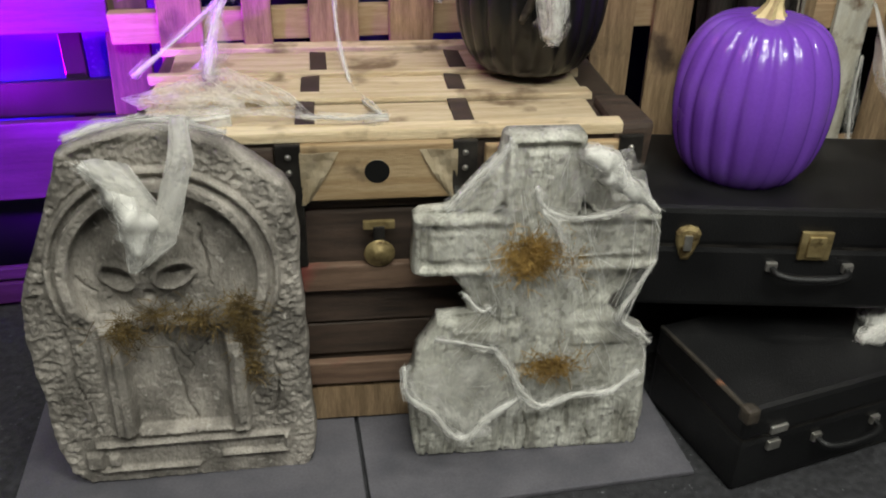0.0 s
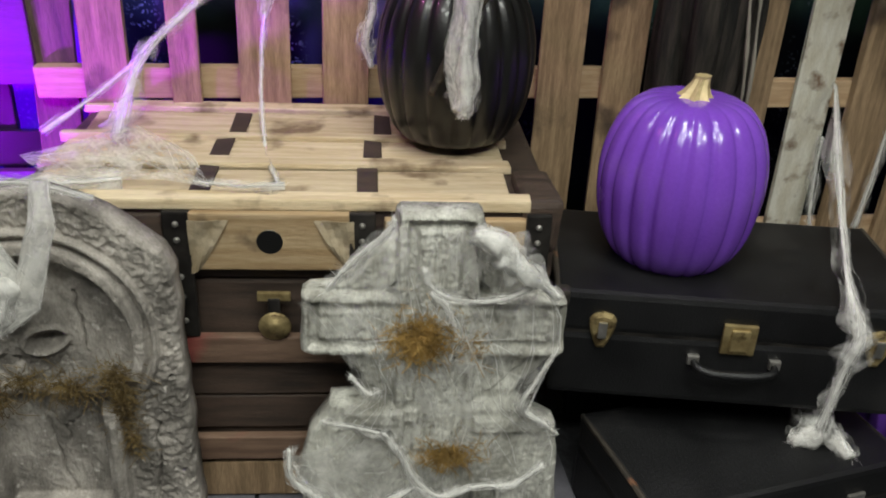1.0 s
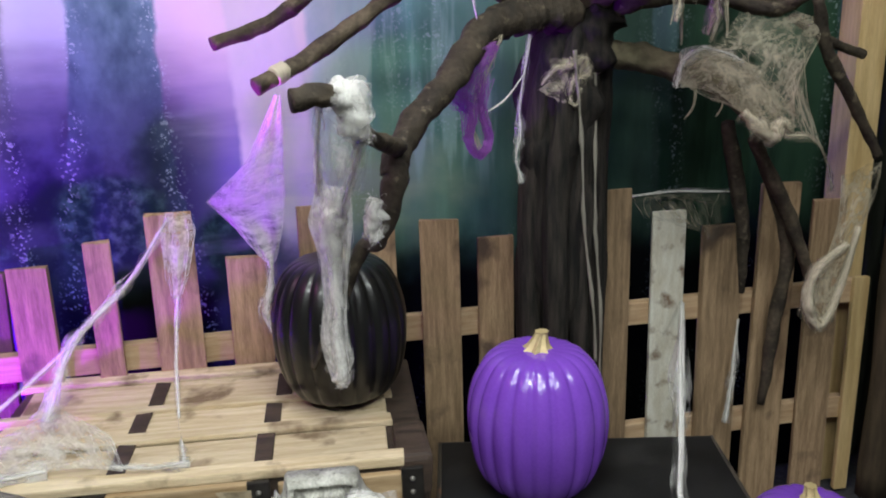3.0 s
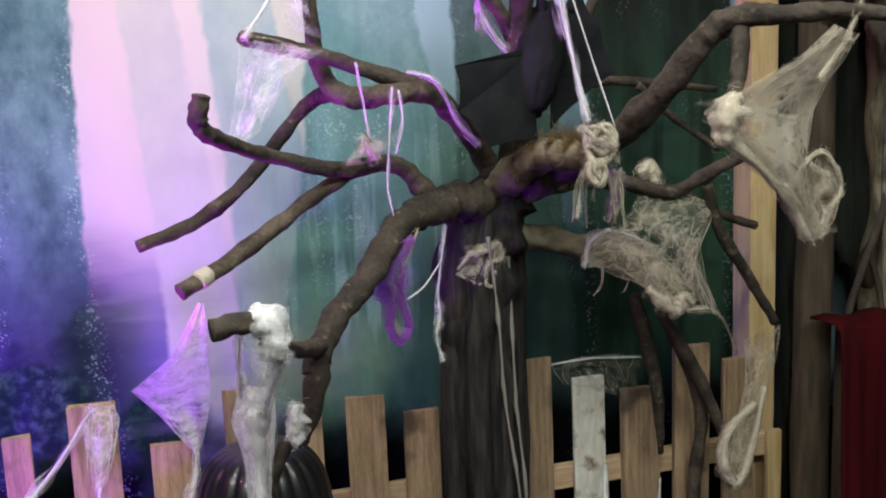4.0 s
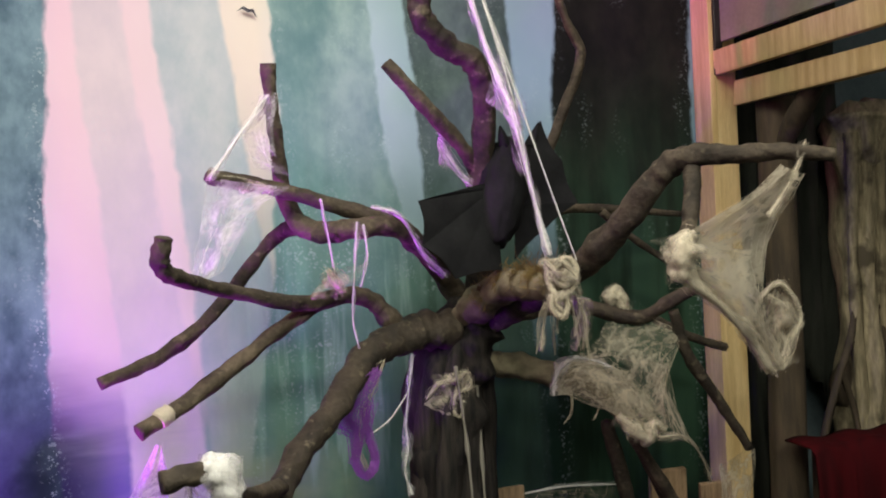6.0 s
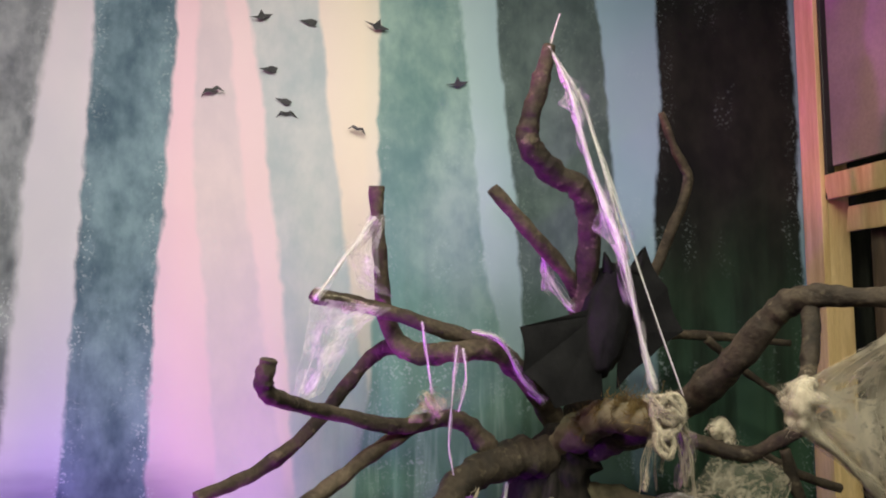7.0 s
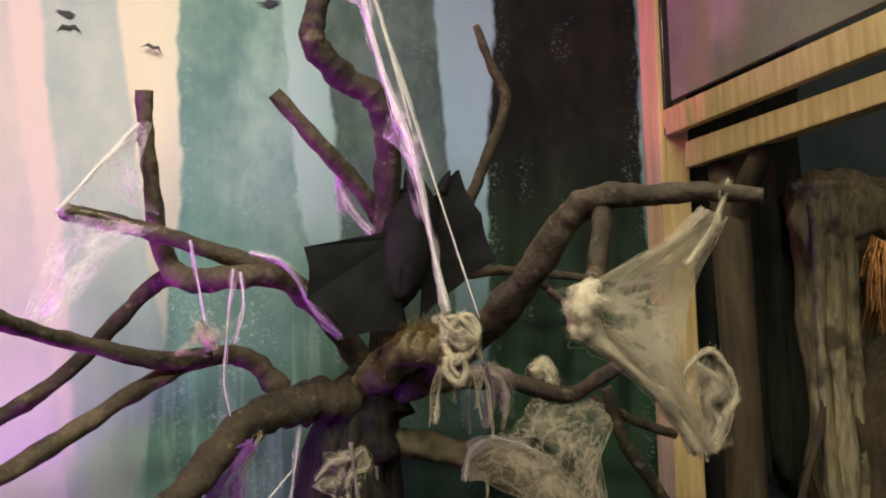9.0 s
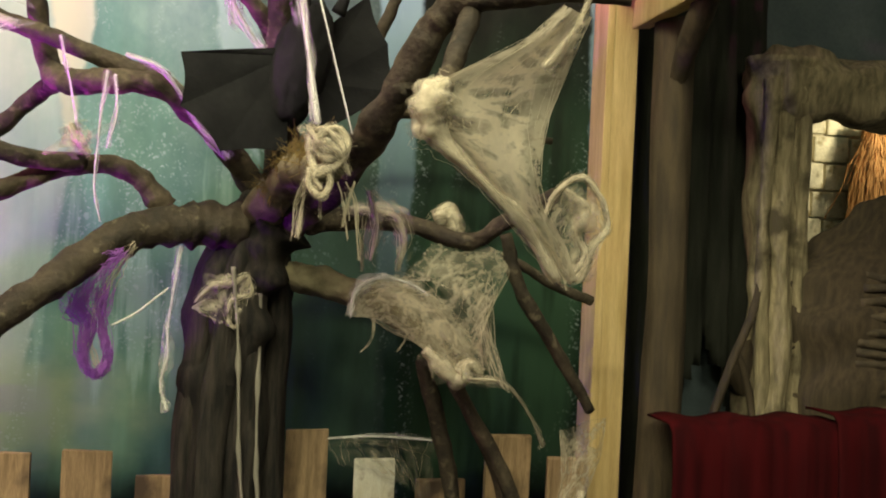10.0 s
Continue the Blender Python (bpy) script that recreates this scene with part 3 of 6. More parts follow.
def cross_relief(x, z):
    # celtic cross on a ring over a stepped foot
    h = 0.0
    cz = 0.50
    r = math.hypot(x, z - cz)
    ring = step(r, 0.10, 0.106) * step(-r, -0.185, -0.178)
    arm = max(inside(x, z, -0.24, 0.24, 0.432, 0.552), inside(x, z, -0.072, 0.068, 0.16, 0.72))
    h -= 0.024 * (1 - max(arm, step(-z, -0.33, -0.32)))
    h += 0.008 * ring * (1 - arm)
    h -= 0.022 * step(-r, -0.108, -0.100) * (1 - arm)
    gouge = max(0, noise.noise(Vector((x * 85, 4, z * 9))) - 0.12)
    h -= 0.022 * gouge * (step(-z, -0.15, -0.10) + 0.5 * inside(x, z, -0.06, 0.06, 0.2, 0.7))
    edge_arm = max(inside(x, z, -0.222, 0.222, 0.447, 0.537), inside(x, z, -0.055, 0.052, 0.2, 0.695))
    h -= 0.012 * edge_arm
    h += 0.008 * max(inside(x, z, -0.205, 0.205, 0.462, 0.522), inside(x, z, -0.038, 0.036, 0.22, 0.68))
    h -= 0.014 * inside(x, z, 0.09, 0.15, 0.36, 0.42, 0.015)
    h += 0.010 * inside(x, z, -0.16, -0.03, 0.285, 0.315) + 0.010 * inside(x, z, 0.07, 0.2, 0.27, 0.30)
    for c in ((-0.02, 0.3, 0.0, 0.0), (0.12, 0.15, 0.125, 0.0), (-0.1, 0.2, -0.11, 0.02), (0.05, 0.66, 0.1, 0.5)):
        h -= 0.011 * crack(x, z, *c)
    return h + grain(x, z, 0.95) + 0.002 * noise.noise(Vector((x * 90, 0, z * 12)))


s2 = thing("gravestone", pose(0.442, 1.298, 0, -2.5, 0.5, -4.5), "pale grey foam celtic cross gravestone wrapped in web", "gravestone", "gravestones")
part("slab", slab([(0, -0.225), (0.03, -0.235), (0.2, -0.242), (0.26, -0.225), (0.315, -0.19), (0.332, -0.185), (0.335, -0.125), (0.38, -0.132), (0.425, -0.165), (0.43, -0.222), (0.44, -0.235), (0.55, -0.235), (0.56, -0.222), (0.565, -0.168), (0.60, -0.142), (0.64, -0.105), (0.665, -0.082), (0.705, -0.075), (0.712, -0.068)],
     [(0, 0.235), (0.03, 0.245), (0.22, 0.238), (0.28, 0.225), (0.305, 0.18), (0.335, 0.15), (0.36, 0.16), (0.40, 0.195), (0.43, 0.222), (0.44, 0.228), (0.54, 0.22), (0.552, 0.21), (0.557, 0.175), (0.60, 0.142), (0.64, 0.10), (0.665, 0.08), (0.705, 0.068), (0.712, 0.06)], cross_relief, 0.05, 300), M_STONE_PALE, s2, smooth=True, at=Matrix.Diagonal((1, 1, 0.965, 1)))


# ---- the chest ----
def chest():
    t = thing("chest", pose(0.19, 1.405, 0, 0, 0, -4.5), "old wooden chest with pale slats and dark iron straps", "chest")
    w, d, hb, ht = 0.965, 0.545, 0.50, 0.655
    part("body", box(w - 0.02, d - 0.02, hb, (0, d / 2, 0.0), 0.008), M_DARKWOOD, t)
    part("lid", box(w - 0.01, d - 0.01, ht - hb - 0.016, (0, d / 2, hb + 0.004), 0.01), M_DARKWOOD, t, "dark worn lid")
    # slats along the lid, thin proud strips between wide boards
    for k, (y0, y1) in enumerate(((-0.006, 0.034), (0.040, 0.162), (0.166, 0.208), (0.214, 0.309), (0.313, 0.337), (0.341, 0.478), (0.496, 0.54))):
        high = k % 2 == 0
        bm = box(w - 0.10 - 0.015 * (k % 3) + (0.05 if high else 0), y1 - y0, 0.020 if high else 0.010, (-0.03, (y0 + y1) / 2, ht - 0.013), 0.004, jitter=0.003)
        part("slat", bm, M_PINE, t)
    for x, y0, y1 in ((-0.155, 0.045, 0.158), (-0.150, 0.218, 0.305), (-0.135, 0.35, 0.47), (0.138, 0.045, 0.158), (0.148, 0.218, 0.305), (0.165, 0.35, 0.47)):
        part("batten", box(0.036, y1 - y0 + 0.008, 0.005, (x, (y0 + y1) / 2, ht - 0.003), 0.002, jitter=0.003), M_DARKWOOD, t, "dark cross batten")
    part("corner_cover", box(0.075, 0.16, 0.10, (w / 2 - 0.036, 0.076, ht - 0.092), 0.012, jitter=0.004), M_DARKWOOD, t, "dark leather corner cover")
    # front: lid board with round hole between two iron straps, plain body, two rails
    part("lid_board", box(0.285, 0.018, 0.108, (-0.022, -0.008, ht - 0.122), 0.004, jitter=0.002), M_LIDBOARD, t, "tan lid board with a round hole")
    bm = lathe([(0.023, 0), (0.023, 0.002), (0.0225, 0.0025)], 24)
    part("hole", bm, M_BLACK, t, "dark round hole", at=pose(-0.028, -0.0165, ht - 0.066, 90))
    part("lid_board", box(0.28, 0.016, 0.10, (0.31, -0.006, ht - 0.122), 0.004, jitter=0.002), M_LIDBOARD, t)
    part("lid_board", box(0.26, 0.012, 0.11, (-0.34, -0.004, ht - 0.13), 0.004), M_DARKWOOD, t)
    for x in (-0.185, 0.132, -0.44, 0.44):
        s = part("strap", box(0.045, 0.012, 0.25, (x, -0.014, 0.395), 0.003), M_BLACKMETAL, t, "black iron strap")
        for z in (0.622, 0.592, 0.52, 0.48, 0.43):
            part("rivet", lathe([(0.006, 0), (0.005, 0.003), (0.002, 0.0045)], 10), M_NICKEL, s, at=pose(x, -0.020, z, 90))
    for z, hh in ((0.335, 0.056), (0.105, 0.056)):
        part("rail", box(w - 0.02, 0.022, hh, (0, -0.008, z), 0.004, jitter=0.002), M_BROWNWOOD, t, "brown front rail stained with red paint")
    part("rail", box(w - 0.02, 0.016, 0.085, (0, -0.002, 0.005), 0.004, jitter=0.002), M_PICKET, t)
    for z in (0.17, 0.252):
        part("plank", box(w - 0.03, 0.008, 0.076, (0, 0.004, z), 0.003, jitter=0.001), M_DARKWOOD, t)
    # hasp and ball lock
    hasp = part("hasp", box(0.06, 0.01, 0.018, (-0.027, -0.012, 0.468), 0.003), M_BRASS, t, "tarnished hasp")
    part("lock", lathe([(0.012, 0), (0.027, 0.003), (0.030, 0.008), (0.026, 0.011), (0.016, 0.013), (0.013, 0.017), (0.005, 0.018)], 20), M_BRASS, t, "round brass lock", True, pose(-0.027, -0.012, 0.418, 90))
    part("hasp_tongue", box(0.022, 0.008, 0.05, (-0.027, -0.016, 0.425), 0.003), M_BLACKMETAL, t)
    # torn paper corners beside the lid board
    for x, s in ((-0.165, 1), (0.118, -1)):
        bm = bmesh.new()
        grid = [[bm.verts.new((x + s * (0.07 * i / 5) * (1 - 0.75 * j / 6), -0.02 - 0.003 * math.sin(i * 1.1 + j), ht - 0.025 - 0.105 * j / 6 + 0.012 * i / 5 * (j / 6))) for i in range(6)] for j in range(7)]
        for j in range(6):
            for i in range(5):
                bm.faces.new((grid[j][i], grid[j][i + 1], grid[j + 1][i + 1], grid[j + 1][i]))
        ob = part("torn_paper", bm, M_PAPER, t, "torn tan paper flap")
        so = ob.modifiers.new("thickness", "SOLIDIFY")
        so.thickness = 0.0015
    return t


M_PAPER = mat("tan_paper", (0.22, 0.17, 0.10), (0.34, 0.28, 0.19), 0.8, 20, bump=0.6)
chest()


# ---- suitcases ----
def suitcase(m, w, d, h, label, fittings):
    t = thing("suitcase", m, label, "suitcase", "stacked suitcases")
    part("lower_shell", box(w, d, h * 0.62, (0, d / 2, 0), 0.012), M_LEATHER, t)
    part("lid", box(w, d, h * 0.37, (0, d / 2, h * 0.63), 0.012), M_LEATHER, t)
    part("seam", box(w - 0.006, d - 0.006, h * 0.03, (0, d / 2, h * 0.61), 0), M_BLACKMETAL, t)
    for x in (-1, 1):
        part("edge_strip", tube([(x * (w / 2 - 0.005), 0.004, h - 0.006, 0.006), (x * (w / 2 - 0.005), d / 2, h - 0.004, 0.006), (x * (w / 2 - 0.005), d - 0.004, h - 0.006, 0.006)], 4, 8), M_SCUFF, t, "scuffed edge strip")
        part("corner_cap", box(0.03, 0.03, 0.035, (x * (w / 2 - 0.011), 0.011, h - 0.033), 0.008), M_SCUFF, t, "rubbed corner")
    for kind, x in fittings:
        if kind == "latch":
            half = [(0.0, 0.040), (0.018, 0.034), (0.025, 0.024), (0.022, 0.002), (0.014, -0.022), (0.007, -0.036)]
            ring = [(u, v) for u, v in half] + [(-u, v) for u, v in half[:0:-1]]
            bm = bmesh.new()
            lo, mid, hi = [[bm.verts.new((x + u * f, -yy, h * 0.66 + v * f)) for u, v in ring] for f, yy in ((1.0, 0.0), (1.0, 0.005), (0.8, 0.009))]
            n = len(ring)
            for p, q in ((lo, mid), (mid, hi)):
                for i in range(n):
                    bm.faces.new((p[i], p[(i + 1) % n], q[(i + 1) % n], q[i]))
            bm.faces.new(hi)
            bm.faces.new(lo[::-1])
            l = part("latch", bm, M_BRASS, t, "shield-shaped brass latch")
            part("latch_tab", box(0.016, 0.006, 0.034, (x, -0.011, h * 0.66 - 0.012), 0.002), M_NICKEL, l)
        elif kind == "lock":
            part("lock_plate", box(0.062, 0.010, 0.062, (x, -0.004, h * 0.53), 0.003), M_BRASS, t, "square brass lock plate")
            part("lock_flap", box(0.034, 0.008, 0.045, (x, -0.010, h * 0.57), 0.003), M_BRASS, t)
        elif kind == "clasp":
            part("clasp", box(0.04, 0.008, 0.018, (x, -0.003, h * 0.66), 0.003), M_NICKEL, t, "nickel clasp")
            part("clasp", box(0.03, 0.010, 0.022, (x - 0.006, -0.004, h * 0.47), 0.003), M_NICKEL, t, "nickel clasp")
        elif kind == "handle":
            hd = part("handle", tube([(x - 0.075, -0.004, h * 0.44, 0.006), (x - 0.068, -0.026, h * 0.42, 0.008), (x - 0.03, -0.034, h * 0.40, 0.009), (x + 0.03, -0.034, h * 0.40, 0.009), (x + 0.068, -0.026, h * 0.42, 0.008), (x + 0.075, -0.004, h * 0.44, 0.006)], 4, 8), M_LEATHER, t, "black carrying handle", True)
            for s in (-1, 1):
                part("handle_loop", box(0.022, 0.012, 0.020, (x + s * 0.075, -0.003, h * 0.40), 0.003), M_NICKEL, hd)
    return t


case_base = thing("storage_box", pose(1.03, 1.40, 0, 0, 0, -12), "plain black box under the large suitcase", "box")
part("body", box(0.52, 0.22, 0.215, (0.0, 0.24, 0), 0.006), M_LEATHER, case_base)
part("lid", box(0.53, 0.23, 0.055, (0.0, 0.24, 0.217), 0.006), M_LEATHER, case_base)
suitcase(pose(1.003, 1.272, 0.274, 0, 0, -12), 0.68, 0.37, 0.225, "large black suitcase with brass latches lying flat", [("latch", -0.25), ("lock", 0.0), ("handle", 0.0), ("latch", 0.25)])
suitcase(pose(1.085, 1.122, -0.010, 0, 0, 10), 0.56, 0.30, 0.205, "small scuffed black suitcase with nickel clasps on the carpet", [("clasp", -0.20), ("handle", -0.02), ("clasp", 0.16)])


# ---- pumpkins ----
def pumpkin(m, r, h, paint, label, stem_paint, ribs=19, seed=1):
    t = thing("pumpkin", m, label, "pumpkin", "craft pumpkins")
    bm = bmesh.new()
    na, nh = ribs * 8, 30
    rings = []
    for j in range(nh + 1):
        ph = 0.86 * math.pi * j / nh
        ring = []
        for k in range(na):
            an = 2 * math.pi * k / na
            c = abs(math.cos(an * ribs / 2 + 0.35 * math.sin(an * 3 + seed)))
            groove = 1 - (0.050 * (1 - min(1, c * 1.7)) ** 1.3 + 0.026 * (1 - c)) * math.sin(ph) ** 0.4
            rr = r * math.sin(ph) ** (0.74 if ph < math.pi / 2 else 0.52) * groove * (1 + 0.012 * noise.noise(Vector((math.cos(an) * 2 + seed, math.sin(an) * 2, j * 0.15))))
            dip = 0.022 * math.exp(-((ph / 0.45) ** 2)) + 0.0
            zz = h * (math.cos(ph) + 0.905) / 1.905 - dip * (1 if ph < 1.5 else 0) + 0.008 * (groove - 1)
            ring.append(bm.verts.new((rr * math.cos(an), rr * math.sin(an), max(zz, 0.004 * math.sin(ph)))))
        rings.append(ring)
    for a, b in zip(rings, rings[1:]):
        for k in range(na):
            bm.faces.new((a[k], b[k], b[(k + 1) % na], a[(k + 1) % na]))
    bm.faces.new(rings[-1])
    bmesh.ops.remove_doubles(bm, verts=bm.verts, dist=0.0003)
    part("body", bm, paint, t, smooth=True)
    bm = bmesh.new()
    rings = []
    for z, rr, f in ((h - 0.026, 0.030, 0.6), (h - 0.014, 0.021, 0.5), (h + 0.0, 0.015, 0.4), (h + 0.012, 0.0125, 0.35), (h + 0.017, 0.014, 0.3)):
        rings.append([bm.verts.new((rr * (1 + f * (0.5 if k % 2 else -0.25)) * math.cos(2 * math.pi * k / 14) + 0.3 * (z - h + 0.02), rr * (1 + f * (0.5 if k % 2 else -0.25)) * math.sin(2 * math.pi * k / 14), z)) for k in range(14)])
    for a, b in zip(rings, rings[1:]):
        for k in range(14):
            bm.faces.new((a[k], a[(k + 1) % 14], b[(k + 1) % 14], b[k]))
    bm.faces.new(rings[-1])
    bm.faces.new(rings[0][::-1])
    part("stem", bm, stem_paint, t, "ridged gold stem")
    return t


pumpkin(pose(0.932, 1.478, 0.496, 0, 0, 12), 0.157, 0.345, M_PURPLE, "glossy purple craft pumpkin with gold stem on suitcase", M_GOLD)
pumpkin(pose(0.524, 1.705, 0.672, 0, 0, 40), 0.158, 0.348, M_BLACK, "black craft pumpkin with gold stem on the chest", M_GOLD, seed=5)
pumpkin(pose(1.60, 1.42, -0.012, 0, 0, 80), 0.17, 0.40, M_PURPLE, "purple craft pumpkin with gold stem on the carpet", M_GOLD, seed=8)


# ---- picket fence ----
def fence():
    t = thing("picket_fence", pose(0, 1.96, 0), "rough fence of weathered pallet-board pickets", "fence")
    rng = random.Random(4)
    # foot x, top x, width, top height, board
    rows = [(-0.36, -0.315, 0.092, 0.94, 3), (-0.212, -0.20, 0.098, 0.964, 0), (-0.045, -0.036, 0.066, 1.015, 0), (0.128, 0.138, 0.112, 1.073, 0),
            (0.307, 0.318, 0.102, 0.946, 0), (0.49, 0.498, 0.098, 1.063, 0), (0.66, 0.658, 0.075, 0.998, 0), (0.814, 0.815, 0.104, 1.0, 0),
            (0.965, 0.968, 0.098, 0.942, 0), (1.30, 1.30, 0.098, 1.045, 0), (1.475, 1.467, 0.100, 0.97, 1), (1.64, 1.635, 0.12, 0.918, 0),
            (1.80, 1.807, 0.118, 1.025, 0), (1.97, 1.968, 0.105, 0.966, 0), (2.10, 2.10, 0.05, 0.718, 2)]
    for k, (xf, xt, w, h, kind) in enumerate(rows):
        bm = box(w, 0.018, h, (0, 0, 0), 0.003, jitter=0.003, rng=rng)
        for v in bm.verts:
            v.co.x += xf + (xt - xf) * v.co.z / h
            v.co.y += rng.uniform(-0.001, 0.001) + (0.055 if k == 0 else 0)
        part("picket", bm, (M_PICKET, M_PALEPICKET, M_TIMBER, M_SHADEDPICKET)[kind], t, ("", "peeling white painted picket", "narrow yellow pine picket", "picket with its shade put into the board colour")[kind])
    for z, x0, x1 in ((0.665, -0.36, 0.99), (0.635, 1.24, 2.12), (0.20, -0.36, 0.99), (0.25, 1.24, 2.12)):
        bm = box(x1 - x0, 0.03, 0.07, ((x0 + x1) / 2, 0.025, z), 0.004, jitter=0.003, rng=rng)
        part("rail", bm, M_RAIL, t, "pine rail behind the pickets")


fence()


# ---- the tree ----
tree = thing("dead_tree", pose(1.12, 1.88, 0), "leafless prop tree with dark wrapped bark and crooked limbs", "tree")


def limb(name, pts, material=M_BARK, label="", segs=14, rough=0.15, parent=None, seed=0):
    pts = [(x - 1.12, y - 1.88, z, r) for x, y, z, r in pts]
    wound = material is M_BARK
    return part(name, tube(pts, 14 if wound else 10, segs, rough, None, seed, True, 0.22 if wound else 0.06, 0.05 if wound else 0.12 if material is M_MOSSBARK else 0.0), material, parent or tree, label, True)


limb("trunk", [(1.10, 1.89, -0.01, 0.13), (1.11, 1.88, 0.15, 0.105), (1.115, 1.88, 0.6, 0.092), (1.115, 1.88, 1.1, 0.09), (1.13, 1.87, 1.35, 0.10), (1.17, 1.85, 1.5, 0.085), (1.21, 1.83, 1.58, 0.06)], M_TRUNK, "black fissured trunk", 26, 0.28)
for k, (dx, dy, r) in enumerate(((-0.085, -0.03, 0.028), (-0.03, -0.085, 0.03), (0.035, -0.085, 0.026), (0.09, -0.03, 0.03))):
    limb("bark_ridge", [(1.11 + dx * 1.25, 1.88 + dy, 0.0, r * 1.3), (1.115 + dx, 1.88 + dy, 0.6, r), (1.115 + dx * 1.05, 1.88 + dy, 1.05, r), (1.14 + dx * 0.8, 1.865 + dy * 0.8, 1.40, r * 0.9), (1.17 + dx * 0.4, 1.84 + dy * 0.4, 1.5, r * 0.6)], M_TRUNK, "ridge of bark", 10, 0.25, seed=k + 20)
limb("branch", [(1.133, 1.82, 1.513, 0.05), (1.037, 1.8, 1.516, 0.045), (0.955, 1.765, 1.506, 0.04), (0.871, 1.71, 1.467, 0.036), (0.781, 1.61, 1.389, 0.031), (0.693, 1.55, 1.314, 0.029), (0.638, 1.47, 1.254, 0.026), (0.634, 1.45, 1.213, 0.024), (0.597, 1.46, 1.101, 0.02), (0.565, 1.485, 1.073, 0.016), (0.501, 1.515, 0.92, 0.012), (0.451, 1.52, 0.81, 0.006)], M_BARK, seed=1)
limb("branch", [(0.439, 1.1, 1.42, 0.018), (0.499, 1.12, 1.42, 0.017), (0.564, 1.25, 1.339, 0.014), (0.643, 1.45, 1.282, 0.018)], M_BARK, seed=2)
limb("branch", [(0.384, 1.55, 1.401, 0.017), (0.474, 1.6, 1.439, 0.017), (0.585, 1.65, 1.504, 0.017), (0.72, 1.7, 1.587, 0.018), (0.833, 1.74, 1.627, 0.02), (0.911, 1.76, 1.607, 0.022), (0.968, 1.78, 1.545, 0.026)], M_BARK, seed=3)
limb("twig", [(0.458, 1.44, 1.785, 0.017), (0.448, 1.45, 1.738, 0.018), (0.471, 1.48, 1.709, 0.016), (0.57, 1.6, 1.668, 0.015), (0.717, 1.66, 1.625, 0.017), (0.816, 1.72, 1.627, 0.018)], M_BARK, seed=4)
limb("branch", [(0.3, 1.73, 1.477, 0.014), (0.421, 1.77, 1.517, 0.015), (0.538, 1.8, 1.594, 0.016), (0.639, 1.84, 1.704, 0.017), (0.711, 1.84, 1.778, 0.018), (0.764, 1.78, 1.797, 0.02)], M_BARK, seed=5)
limb("branch", [(1.198, 1.85, 1.534, 0.03), (1.121, 1.83, 1.643, 0.028), (1.023, 1.73, 1.738, 0.024), (0.951, 1.68, 1.784, 0.024), (0.856, 1.67, 1.78, 0.024), (0.773, 1.71, 1.782, 0.024), (0.727, 1.77, 1.845, 0.019), (0.707, 1.73, 1.984, 0.017), (0.697, 1.71, 2.082, 0.015), (0.696, 1.7, 2.159, 0.016)], M_BARK, seed=6)
limb("branch", [(0.55, 1.66, 1.91, 0.016), (0.642, 1.71, 1.893, 0.017), (0.74, 1.71, 1.867, 0.016), (0.865, 1.7, 1.823, 0.018), (0.967, 1.69, 1.794, 0.02)], M_BARK, seed=7)
limb("twig", [(0.942, 1.608, 2.143, 0.015), (1.046, 1.63, 2.035, 0.017), (1.146, 1.68, 1.942, 0.018), (1.192, 1.72, 1.863, 0.018)], M_BARK, seed=8)
limb("branch", [(1.216, 1.84, 1.503, 0.045), (1.207, 1.79, 1.667, 0.04), (1.185, 1.71, 1.856, 0.03), (1.178, 1.64, 2.037, 0.027), (1.15, 1.6, 2.136, 0.026), (1.078, 1.59, 2.179, 0.027), (1.017, 1.57, 2.238, 0.026), (1.022, 1.56, 2.3, 0.022), (1.047, 1.558, 2.384, 0.019), (1.066, 1.556, 2.458, 0.013)], M_BARK, seed=9)
limb("twig", [(1.416, 1.74, 2.362, 0.008), (1.449, 1.74, 2.271, 0.011), (1.488, 1.75, 2.189, 0.012), (1.449, 1.77, 2.072, 0.013), (1.412, 1.79, 1.975, 0.014), (1.37, 1.82, 1.865, 0.015)], M_BARK, seed=10)
limb("branch", [(1.213, 1.82, 1.516, 0.035), (1.284, 1.7, 1.583, 0.035), (1.332, 1.5, 1.669, 0.033), (1.38, 1.36, 1.772, 0.03), (1.414, 1.29, 1.854, 0.027), (1.448, 1.246, 1.887, 0.024), (1.519, 1.18, 1.887, 0.018), (1.587, 1.12, 1.884, 0.016), (1.661, 1.076, 1.873, 0.013)], M_BARK, seed=11)
limb("twig", [(1.461, 1.235, 1.871, 0.017), (1.432, 1.2, 1.799, 0.016), (1.401, 1.17, 1.723, 0.015)], M_BARK, seed=12)
limb("branch", [(1.194, 1.84, 1.421, 0.03), (1.293, 1.83, 1.403, 0.033), (1.39, 1.79, 1.374, 0.03), (1.487, 1.75, 1.324, 0.026), (1.611, 1.74, 1.215, 0.016)], M_MOSSBARK, "pale mossy low branch", seed=13)
limb("branch", [(1.172, 1.82, 1.549, 0.05), (1.214, 1.68, 1.621, 0.038), (1.244, 1.56, 1.632, 0.034), (1.272, 1.47, 1.624, 0.028)], M_MOSSBARK, seed=14)
limb("branch", [(1.263, 1.84, 1.538, 0.03), (1.401, 1.83, 1.547, 0.024), (1.515, 1.81, 1.535, 0.02), (1.623, 1.76, 1.507, 0.018), (1.69, 1.69, 1.557, 0.018), (1.772, 1.62, 1.614, 0.015)], M_BARK, seed=15)
